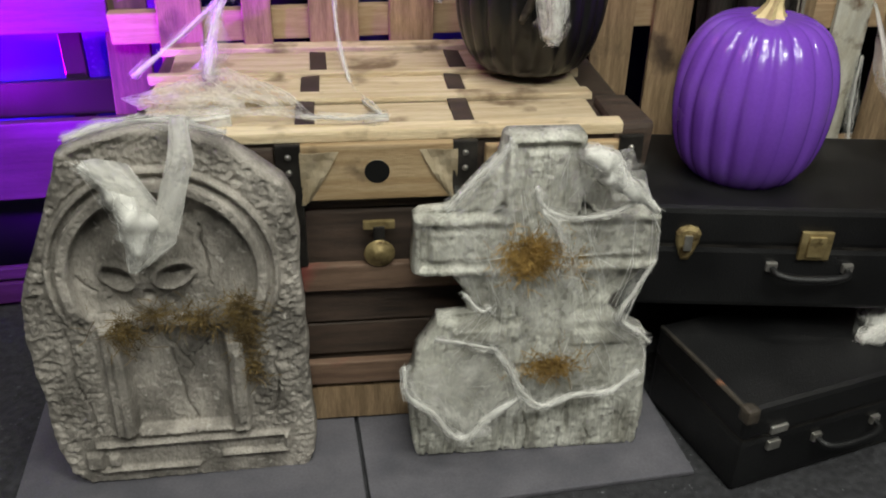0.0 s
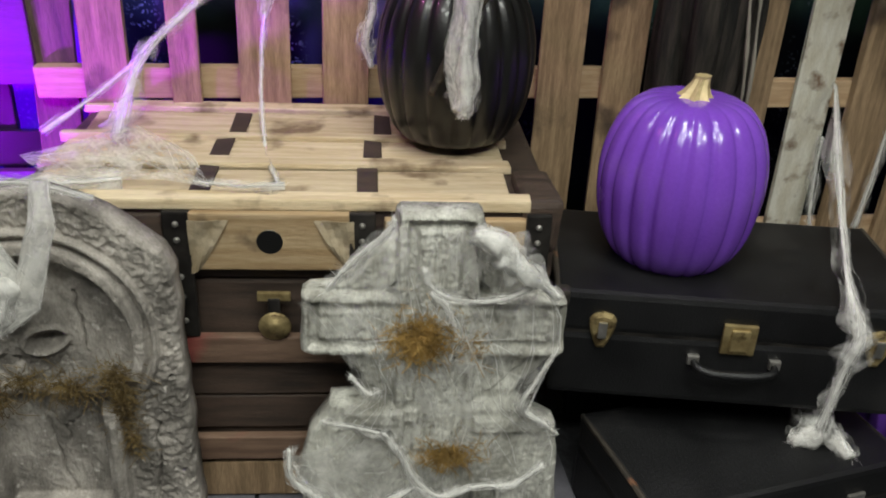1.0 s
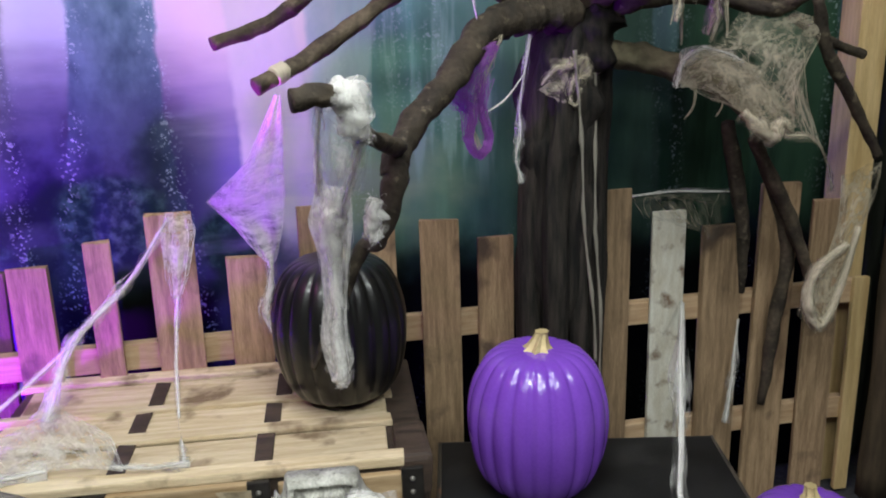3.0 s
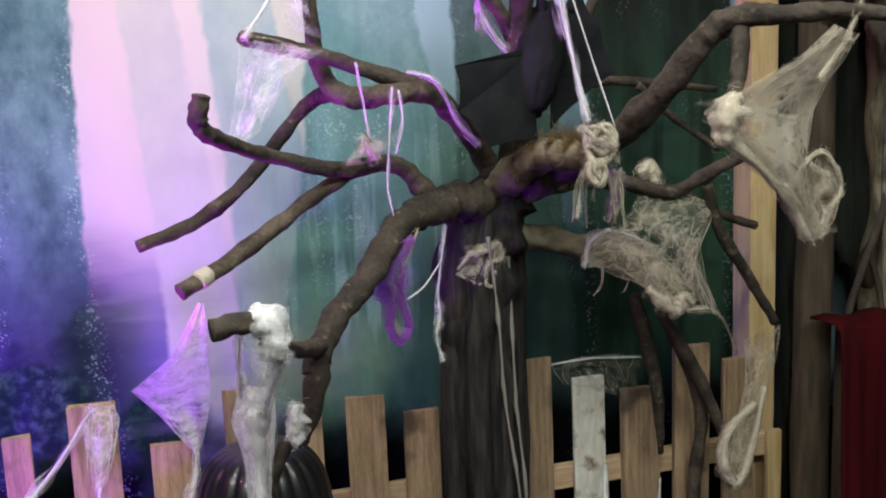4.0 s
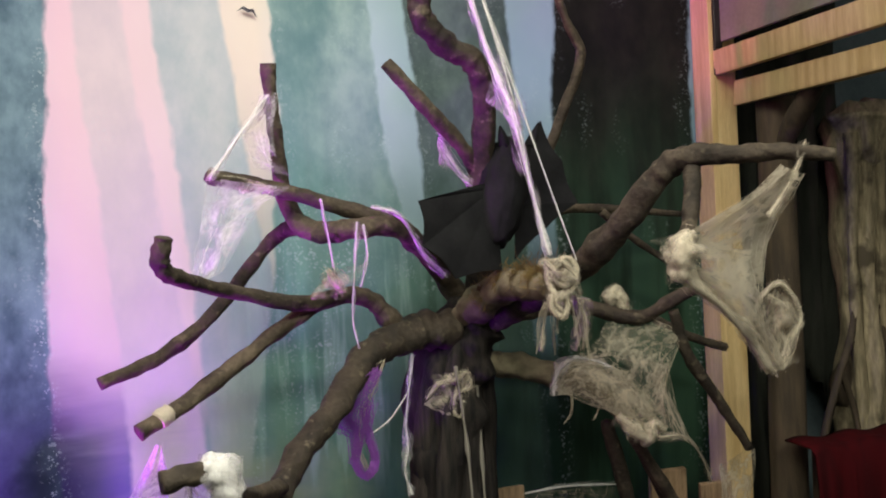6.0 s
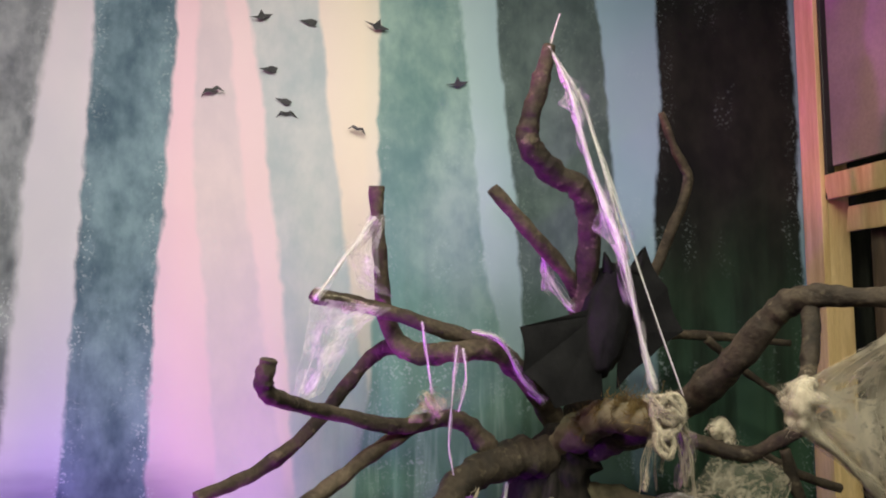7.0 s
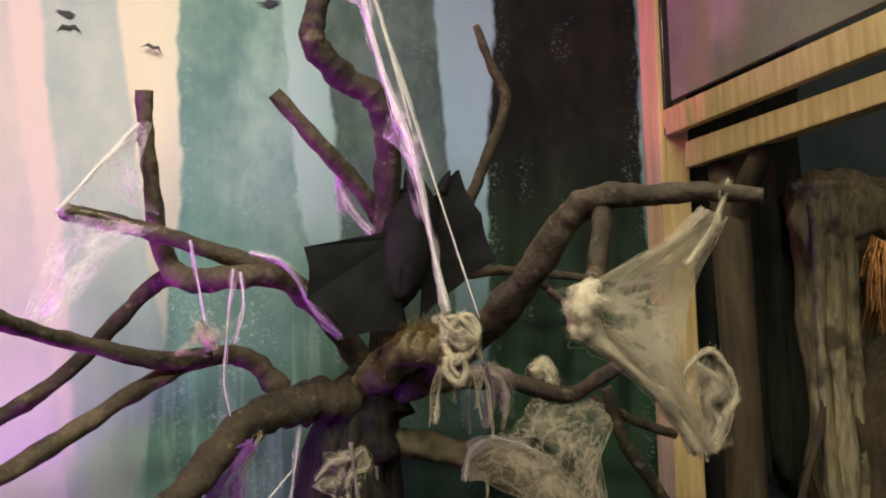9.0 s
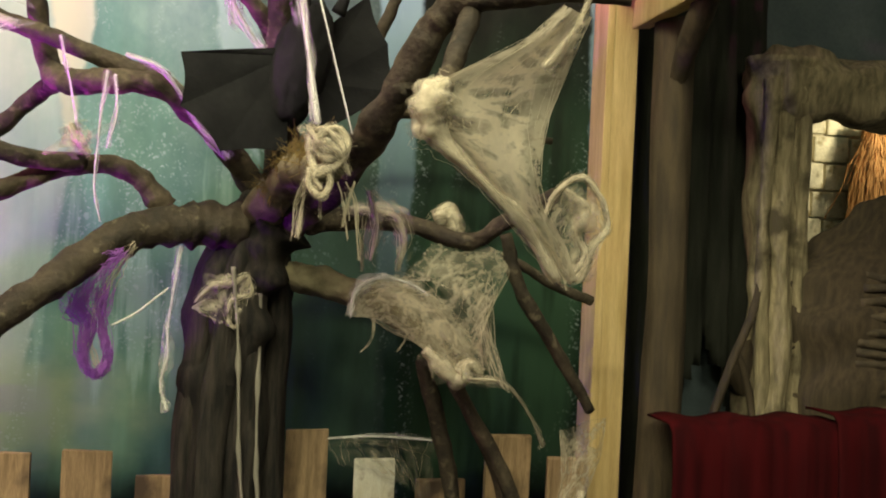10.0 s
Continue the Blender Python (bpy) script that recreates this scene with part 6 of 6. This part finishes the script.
bundle("web_strand", "white web edge stretched from arm to foot", [(0.645, 1.222, 0.455, 0.00248), (0.611, 1.222, 0.385, 0.00372), (0.591, 1.222, 0.33, 0.0062), (0.636, 1.222, 0.292, 0.00496), (0.662, 1.222, 0.268, 0.00372)], 60, 0.008, M_WEB, 65, 1)
bundle("web_strand", "white web edge stretched from arm to foot", [(0.289, 1.222, 0.42, 0.00372), (0.321, 1.222, 0.38, 0.00496), (0.342, 1.222, 0.384, 0.00248)], 36, 0.006, M_WEB, 66, 1)
bundle("web_strand", "thick white web fold across the gravestone foot", [(0.344, 1.215, 0.3, 0.0062), (0.372, 1.21, 0.268, 0.00744), (0.402, 1.205, 0.2, 0.0062), (0.448, 1.2, 0.158, 0.0062), (0.504, 1.2, 0.176, 0.00558), (0.584, 1.2, 0.178, 0.00496), (0.639, 1.205, 0.216, 0.00434)], 110, 0.006, M_WEB, 67, 1)
bundle("web_strand", "thick white web fold across the gravestone foot", [(0.183, 1.225, 0.268, 0.0062), (0.188, 1.215, 0.209, 0.00744), (0.233, 1.205, 0.169, 0.0062), (0.27, 1.195, 0.116, 0.00558), (0.304, 1.195, 0.107, 0.0062), (0.348, 1.2, 0.149, 0.00744), (0.403, 1.205, 0.179, 0.00496)], 110, 0.007, M_WEB, 68, 1)
bundle("web_strand", "white web fold at the gravestone shoulder", [(0.239, 1.222, 0.328, 0.0031), (0.303, 1.222, 0.307, 0.00372), (0.357, 1.222, 0.29, 0.00496)], 50, 0.006, M_WEB, 69, 1)
sheet("web_sheet", "thin gauzy web spread over the cross", [[(0.265, 1.222, 0.586), (0.36, 1.222, 0.692), (0.491, 1.222, 0.683), (0.6, 1.222, 0.58)],
      [(0.208, 1.222, 0.564), (0.363, 1.222, 0.561), (0.474, 1.222, 0.552), (0.64, 1.222, 0.543)],
      [(0.288, 1.222, 0.444), (0.37, 1.222, 0.447), (0.475, 1.222, 0.436), (0.647, 1.222, 0.443)],
      [(0.311, 1.222, 0.369), (0.385, 1.222, 0.36), (0.483, 1.222, 0.349), (0.596, 1.222, 0.336)],
      [(0.229, 1.222, 0.316), (0.381, 1.222, 0.257), (0.491, 1.222, 0.27), (0.657, 1.222, 0.262)],
      [(0.187, 1.222, 0.23), (0.342, 1.222, 0.152), (0.456, 1.222, 0.143), (0.656, 1.222, 0.193)]], 140, 70, 0.006, 0.4, M_WEB)
sheet("web_sheet", "thin gauzy web over the gravestone foot", [[(0.187, 1.222, 0.257), (0.261, 1.222, 0.273), (0.357, 1.222, 0.287)],
      [(0.198, 1.222, 0.188), (0.274, 1.222, 0.19), (0.371, 1.222, 0.232)],
      [(0.265, 1.222, 0.092), (0.31, 1.222, 0.084), (0.387, 1.222, 0.16)]], 70, 71, 0.006, 0.75, M_WEB)


# ---- marks printed on the backdrop ----
def print_mark(x, z, r, kind, tilt):
    """A small dark winged shape."""
    bm = bmesh.new()
    outline = {0: ((-1, -0.35), (-0.45, 0.45), (0.05, 0.25), (0.5, 0.42), (1, -0.5), (0.45, 0.05), (0.05, -0.15), (-0.5, 0.08)),
               1: ((-1, -0.1), (-0.3, 0.2), (0.2, 0.55), (0.9, 0.45), (0.75, -0.25), (0.2, -0.4), (-0.4, -0.2)),
               2: ((-1, 0.25), (-0.25, 0.1), (0.2, 0.7), (0.3, 0.1), (1, -0.15), (0.4, -0.3), (-0.1, -0.45), (-0.35, -0.1))}[kind]
    lo = [bm.verts.new((r * a, 0, r * b * 0.8)) for a, b in outline]
    hi = [bm.verts.new((r * a, -0.0015, r * b * 0.8)) for a, b in outline]
    bm.faces.new(hi)
    bm.faces.new(lo[::-1])
    n = len(lo)
    for i in range(n):
        bm.faces.new((lo[i], lo[(i + 1) % n], hi[(i + 1) % n], hi[i]))
    part("printed_mark", bm, M_INK, drop, "small dark printed winged shape", at=pose(x, 2.127, z, 0, tilt, 0))


M_INK = mat("faded_black_ink", (0.025, 0.03, 0.03), (0.05, 0.055, 0.055), 0.8, 20, bump=0.1)
for i, (x, z, r, kind) in enumerate([(0.302, 2.476, 0.034, 0), (0.452, 2.542, 0.026, 1), (0.491, 2.455, 0.024, 1), (0.499, 2.418, 0.03, 0), (0.56, 2.681, 0.026, 1), (0.431, 2.691, 0.032, 2), (0.751, 2.681, 0.036, 2), (0.76, 2.827, 0.022, 1), (0.67, 2.85, 0.036, 0), (0.693, 2.382, 0.028, 0), (0.981, 2.524, 0.034, 2), (1.067, 2.861, 0.026, 1)]):
    print_mark(x, z, r, kind, (-18, 8, 25, -5, 14)[i % 5])


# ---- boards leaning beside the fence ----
# board colour carries the violet of the stage light falling on the panel
M_VIOLETLITBOARD = mat("violet_lit_board", (0.06, 0.007, 0.09), (0.09, 0.014, 0.13), 0.6, 4, (1, 12, 12), 0.3, fine=50)
rack = thing("slat_panel", pose(-0.66, 2.0, 0), "panel of wide horizontal boards with violet light in their colour", "panel")
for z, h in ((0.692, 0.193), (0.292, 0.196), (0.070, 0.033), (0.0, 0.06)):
    part("board", box(0.60, 0.022, h, (0, 0, z), 0.004, jitter=0.002), M_VIOLETLITBOARD, rack)
# black strip added where a band of shadow lies between the boards
part("board", box(0.60, 0.018, 0.086, (0, 0.025, 0.488), 0.003), M_BLACK, rack, "dark strip standing for the shade between boards")
for x in (-0.22, 0.2):
    part("upright", box(0.05, 0.02, 0.87, (x, 0.045, 0.0), 0.003), M_BLACK, rack, "dark upright")


# ---- toy bat on the tree ----
bat = thing("bat_decoration", pose(1.222, 1.668, 1.845), "black felt toy bat with spread wings on the tree", "decoration")
unset = pose(-1.222, -1.668, -1.845)
bm = bmesh.new()
bmesh.ops.create_icosphere(bm, subdivisions=4, radius=1)
for v in bm.verts:
    q = v.co.copy()
    k = 1 + 0.10 * noise.fractal(q * 5, 0.7, 2.2, 4)
    v.co = Vector((1.222 + 0.062 * q.x * k + 0.03 * q.z, 1.668 + 0.055 * q.y * k, 1.845 + 0.135 * q.z * k))
for dx in (-0.03, 0.035):
    tube([(1.26 + dx, 1.655, 1.955, 0.016), (1.262 + dx * 1.3, 1.65, 1.985, 0.010), (1.264 + dx * 1.5, 1.65, 2.005, 0.002)], 3, 8, 0.1, bm, 2)
part("body", bm, M_BAT, bat, at=unset, smooth=True)
for root, tips in (((1.198, 1.655, 1.859), ((1.179, 1.650, 1.873), (0.996, 1.600, 1.836), (1.000, 1.600, 1.735), (1.076, 1.610, 1.655), (1.204, 1.650, 1.665))),
                   ((1.259, 1.680, 1.815), ((1.283, 1.690, 1.937), (1.372, 1.760, 2.029), (1.413, 1.730, 1.923), (1.436, 1.700, 1.817), (1.337, 1.680, 1.757), (1.249, 1.670, 1.687)))):
    root = Vector(root)
    wb = bmesh.new()
    for k in range(len(tips) - 1):
        p, q = Vector(tips[k]), Vector(tips[k + 1])
        face = (p - root).cross(q - root).normalized()
        for side in (0.0, 0.004):
            g = []
            for i in range(9):
                u = i / 8
                ray = (p.lerp(q, u) - root) * (1 - (0.035 * math.sin(math.pi * u) if k else 0))
                g.append([wb.verts.new(root + ray * (0.04 + 0.96 * v / 8) + face * (0.004 * math.sin(math.pi * u) * v / 8 + side)) for v in range(9)])
            for i in range(8):
                for v in range(8):
                    f = (g[i][v], g[i + 1][v], g[i + 1][v + 1], g[i][v + 1])
                    wb.faces.new(f if side else f[::-1])
    bmesh.ops.remove_doubles(wb, verts=wb.verts, dist=0.0005)
    part("wing", wb, M_BAT, bat, "folded black wing", at=unset)



# ---- timber porch beside the backdrop ----
porch = thing("timber_porch", pose(2.097, 2.07, 0), "timber porch with a yellow corner post and painted fascia", "porch")
part("corner_post", box(0.07, 0.085, 2.9, (0.018, 0.0, -0.012), 0.005, jitter=0.003), M_TIMBER, porch, "yellow planed corner post")
part("edge_board", box(0.022, 0.09, 2.9, (-0.030, 0.0, -0.012), 0.003), M_TIMBER, porch, "narrow edge board")
M_FASCIA = mat("faded_olive_board", (0.13, 0.125, 0.085), (0.22, 0.21, 0.15), 0.6, 3, bump=0.2)
fas = part("fascia", box(0.016, 1.15, 0.60, (0.004, -0.62, 2.29), 0.003), M_FASCIA, porch, "faded painted fascia board")
part("fascia_rail", box(0.03, 1.20, 0.075, (-0.012, -0.645, 2.19), 0.004, jitter=0.003), M_TIMBER, fas, "yellow lower rail")
part("fascia_edge", box(0.028, 0.02, 0.70, (-0.012, -0.045, 2.19), 0.003), M_BLACK, fas, "dark end strip")
part("beam", box(0.05, 1.15, 0.065, (0.035, -0.66, 2.095), 0.006, jitter=0.006), M_TIMBER, porch, "rough yellow beam")
part("log", tube([(0.10, -0.16, -0.012, 0.058), (0.095, -0.165, 0.7, 0.054), (0.10, -0.16, 1.4, 0.052), (0.09, -0.17, 2.1, 0.05)], 8, 16, 0.12, None, 3), M_LOG, porch, "brown bark-covered log", True)
part("knee_brace", tube([(0.09, -0.17, 1.92, 0.03), (0.07, -0.28, 2.02, 0.028), (0.05, -0.40, 2.12, 0.026)], 5, 10, 0.2, None, 4), M_LOG, porch, "short log brace", True)
bm = bmesh.new()
g = [[bm.verts.new((2.20 + 0.42 * i / 42, 2.12 + 0.018 * math.sin(i * 0.8) + 0.01 * math.sin(i * 2.1 + j * 0.5), 0.02 + 2.5 * j / 60)) for i in range(43)] for j in range(61)]
for j in range(60):
    for i in range(42):
        # the drape is drawn aside in a low triangular gap
        cx, cz = 2.205 + 0.42 * i / 42, 0.04 + 2.5 * j / 60
        if 0.7 < cz < 1.29 and 2.44 - (1.29 - cz) * 0.30 < cx < 2.44 + (1.29 - cz) * 0.42:
            continue
        bm.faces.new((g[j][i], g[j][i + 1], g[j + 1][i + 1], g[j + 1][i]))
bmesh.ops.delete(bm, geom=[v for v in bm.verts if not v.link_faces], context="VERTS")
cur = link_mesh("curtain", bm, M_FELT, True)
cur.modifiers.new("thickness", "SOLIDIFY").thickness = 0.004
tagged(cur, "dark grey-green curtain parted low inside the porch", "curtain")
M_PORCHWALL = mat("blue_grey_porch_wall", (0.045, 0.068, 0.075), (0.085, 0.112, 0.12), 0.8, 4, bump=0.2)
wp = box(0.42, 0.03, 3.2, (2.51, 2.235, 0), 0)
box(1.0, 0.03, 1.25, (3.22, 2.235, 0), 0, wp)
box(1.0, 0.03, 1.22, (3.22, 2.235, 1.98), 0, wp)
box(0.2, 0.03, 3.2, (3.82, 2.235, 0), 0, wp)
tagged(link_mesh("wall_porch", wp, M_PORCHWALL), "dark blue-grey wall inside the porch with an opening", "wall", kind="structure")
# bark pillar with split roots
pil = thing("bark_pillar", pose(2.615, 2.05, 0), "tan bark-textured prop pillar inside the porch", "pillar")
M_TANBARK = mat("tan_prop_bark", (0.14, 0.115, 0.066), (0.30, 0.245, 0.15), 0.85, 11, (6, 6, 1.2), 1.0, fine=40, spots=((0.07, 0.055, 0.03), 10, 0.4))
part("shaft", tube([(0, 0, 0, 0.11), (0.01, 0, 0.8, 0.10), (0.0, 0, 1.2, 0.080), (-0.01, 0, 1.6, 0.072), (-0.02, 0, 1.9, 0.078), (-0.02, 0, 2.06, 0.10)], 9, 30, 0.24, None, 9), M_TANBARK, pil, smooth=True)
for k, (dx, r) in enumerate(((-0.06, 0.022), (-0.015, 0.026), (0.045, 0.022))):
    part("bark_ridge", tube([(dx * 1.3, -0.075, 0.0, r * 1.2), (dx, -0.06, 0.9, r), (dx * 1.1 - 0.01, -0.052, 1.45, r * 0.8), (dx - 0.015, -0.06, 2.0, r)], 9, 10, 0.3, None, 30 + k), M_TANBARK, pil, smooth=True)
part("arch", tube([(-0.05, 0, 2.0, 0.10), (0.10, 0, 2.0, 0.105), (0.35, 0, 1.995, 0.10), (0.75, 0, 1.99, 0.11)], 9, 20, 0.2, None, 10), M_TANBARK, pil, "bark lintel", True)
part("root", tube([(-0.06, -0.05, 1.55, 0.010), (-0.10, -0.06, 1.36, 0.013), (-0.16, -0.06, 1.22, 0.012), (-0.21, -0.05, 1.05, 0.013), (-0.25, -0.05, 0.8, 0.014)], 5, 8, 0.2, None, 11), M_LOG, pil, "thin dark root", True)
part("root", tube([(-0.15, -0.06, 1.25, 0.009), (-0.11, -0.06, 1.15, 0.010), (-0.08, -0.06, 1.0, 0.012), (-0.06, -0.07, 0.8, 0.014)], 5, 8, 0.2, None, 13), M_LOG, pil, "thin dark root", True)
# lit brick niche
nic = thing("brick_niche", pose(3.719, 3.0, 1.224), "warmly lit niche of pale yellow bricks", "niche")
M_GOLDBRICK = mat("pale_yellow_brick", (0.55, 0.50, 0.36), (0.76, 0.71, 0.56), 0.6, 10, bump=0.5, spots=((0.30, 0.24, 0.12), 16, 0.38))
M_MORTAR = mat("pale_mortar", (0.50, 0.45, 0.34), (0.66, 0.62, 0.50), 0.9, 20, bump=0.4)
part("mortar", box(1.76, 0.03, 1.1, (-0.12, 0.03, 0), 0), M_MORTAR, nic, "pale joint backing")
part("plinth", box(1.78, 0.74, 1.218, (-0.12, -0.355, -1.230), 0), M_PORCHWALL, nic, "dark plinth under the niche")
part("side_wall", box(0.03, 0.72, 1.1, (0.76, -0.36, 0), 0), M_PORCHWALL, nic, "dark side of the niche")
part("side_wall", box(0.03, 0.72, 1.1, (-1.01, -0.36, 0), 0), M_PORCHWALL, nic, "dark side of the niche")
part("top", box(1.8, 0.75, 0.03, (-0.12, -0.36, 1.1), 0), M_PORCHWALL, nic, "dark top of the niche")
brick = bpy.data.meshes.new("brick")
bb = box(0.168, 0.03, 0.108, (0, 0, 0), 0.008, jitter=0.004, rng=random.Random(3))
bb.to_mesh(brick)
bb.free()
brick.materials.append(M_GOLDBRICK)
for j in range(9):
    for i in range(9):
        o = new("brick", brick)
        o.parent = nic
        o.matrix_basis = pose(-0.90 + 0.180 * i + (0.06 if j % 2 else 0), 0.006 + 0.003 * ((i * 7 + j * 3) % 3), 0.004 + 0.116 * j)
# stump, orange fibre and red cloth
stump = thing("stump", pose(2.97, 2.04, 0), "large dark brown prop stump wound with rope-like bark", "stump")
prof = [(0.0, 0, 0, 0.44), (0.0, 0, 0.9, 0.42), (0.0, 0, 1.2, 0.405), (0.01, 0, 1.38, 0.36), (0.03, 0.0, 1.52, 0.25), (0.06, 0.0, 1.64, 0.14), (0.08, 0.0, 1.70, 0.04)]
part("body", tube(prof, 8, 30, 0.14, None, 12), M_LOG, stump, smooth=True, at=Matrix.Diagonal((1, 0.30, 1, 1)))
for k in range(11):
    zz = 1.10 + 0.036 * k
    rr = float(np.interp(zz, [p[2] for p in prof], [p[3] for p in prof])) * 1.0
    part("bark_coil", tube([(rr * 0.72 * math.sin(a), -0.30 * rr * math.cos(a), zz + 0.010 * math.sin(3 * a + k), 0.014) for a in (-0.6, -0.3, 0.0, 0.3, 0.6, 0.9)], 4, 8, 0.25, None, 50 + k), M_COIL, stump, "coil of ridged bark", True)
M_ORANGE = fibre_material("orange_raffia", (0.55, 0.29, 0.12), 0.3)
rng = np.random.default_rng(5)
vs, fs = [], []
for c in range(1500):
    p0 = np.array((3.624 + rng.uniform(0.0, 0.34), 2.90 + rng.normal(0, 0.015), 2.057 + rng.normal(0, 0.02)))
    d = np.array((rng.normal(0.0, 0.05), rng.normal(0, 0.015), -rng.uniform(0.20, 0.50)))
    strand(vs, fs, np.array([p0 + d * k + rng.normal(0, 0.008, 3) for k in (0, 0.33, 0.66, 1)]), 0.002)
me = bpy.data.meshes.new("raffia_tuft")
me.from_pydata(vs, [], fs)
me.materials.append(M_ORANGE)
tagged(new("raffia_tuft", me), "tuft of dull orange raffia hanging in the niche", "raffia", kind="stuff")
tab = thing("cloth_table", pose(2.66, 1.80, 0), "low bench draped in dark red folded cloth", "bench")
part("bench", box(0.84, 0.14, 1.09, (0, 0, -0.012), 0.006), M_LOG, tab, "dark bench under the cloth")
for nm, x0, x1, ph in (("cloth", -0.54, -0.06, 0.0), ("cloth_fold", -0.09, 0.48, 1.7)):
    bm = bmesh.new()
    g = []
    prof2 = [(0.03, 1.098), (0.0, 1.10), (-0.075, 1.10), (-0.09, 1.085), (-0.10, 1.0), (-0.11, 0.65), (-0.12, 0.3), (-0.125, -0.01)]
    for j, (yy, zz) in enumerate(prof2):
        fall = max(0.0, 1.09 - zz) * 0.9 + 0.06
        g.append([bm.verts.new((x0 + (x1 - x0) * i / 60, yy - fall * (0.016 * math.sin(i * 0.31 + ph) + 0.010 * math.sin(i * 0.83 + ph * 2 + 0.5 * j) + 0.004 * math.sin(i * 1.9 + j)), zz + 0.006 * math.sin(i * 0.3 + ph) + (0.012 if ph else 0.0))) for i in range(61)])
    for j in range(len(prof2) - 1):
        for i in range(60):
            bm.faces.new((g[j][i], g[j][i + 1], g[j + 1][i + 1], g[j + 1][i]))
    ob = part(nm, bm, M_RED, tab, "dark red folded cloth", True)
    ob.modifiers.new("thickness", "SOLIDIFY").thickness = 0.006


# ---- moss and webs on the gravestones ----
def moss(at, rx, rz, count, seed, yaw, paint=None, label="dry brown moss clump stuck on a gravestone"):
    rng = np.random.default_rng(seed)
    vs, fs = [], []
    m = pose(*at, 0, 0, yaw)
    for c in range(count):
        r, an = abs(rng.normal(0, 0.5)), rng.uniform(0, 2 * math.pi)
        p0 = np.array((rx * r * math.cos(an), rng.uniform(-0.004, 0.002), rz * r * math.sin(an)))
        d = np.array((rng.normal(0, 0.014), -abs(rng.normal(0.004, 0.006)), rng.normal(0, 0.014)))
        pth = np.array([np.array(m @ Vector(p0 + d * k + rng.normal(0, 0.002, 3) * k)) for k in (0, 0.5, 1.0)])
        strand(vs, fs, pth, rng.uniform(0.0003, 0.0008))
    me = bpy.data.meshes.new("moss_clump")
    me.from_pydata(vs, [], fs)
    me.materials.append(paint or M_MOSS)
    tagged(new("moss_clump", me), label, "moss", "moss clumps", "stuff")


moss((0.405, 1.222, 0.487), 0.055, 0.048, 1700, 1, -4)
moss((0.46, 1.218, 0.24), 0.07, 0.03, 700, 2, -4)
moss((0.49, 1.235, 0.46), 0.045, 0.05, 120, 3, -4)
moss((-0.30, 1.283, 0.365), 0.045, 0.05, 330, 4, -2, M_MOSS_DARK)
moss((-0.17, 1.275, 0.385), 0.075, 0.04, 330, 5, -2, M_MOSS_DARK)
moss((-0.24, 1.281, 0.395), 0.06, 0.03, 160, 7, -2, M_MOSS_DARK)
moss((-0.10, 1.283, 0.40), 0.035, 0.03, 240, 8, -2, M_MOSS_DARK)
moss((-0.09, 1.287, 0.26), 0.02, 0.05, 130, 9, -2, M_MOSS_DARK)
moss((-0.095, 1.285, 0.34), 0.026, 0.08, 380, 6, -2, M_MOSS_DARK)
moss((1.188, 1.715, 1.605), 0.035, 0.03, 420, 20, 0, M_MOSS_DARK, "ragged dry moss clump on a branch stub")
moss((1.211, 1.655, 1.642), 0.035, 0.03, 420, 21, 0, M_MOSS_DARK, "ragged dry moss clump on a branch stub")
moss((1.227, 1.585, 1.658), 0.035, 0.03, 420, 22, 0, M_MOSS_DARK, "ragged dry moss clump on a branch stub")
moss((1.241, 1.535, 1.660), 0.035, 0.03, 420, 23, 0, M_MOSS_DARK, "ragged dry moss clump on a branch stub")
moss((1.259, 1.485, 1.643), 0.035, 0.03, 420, 24, 0, M_MOSS_DARK, "ragged dry moss clump on a branch stub")
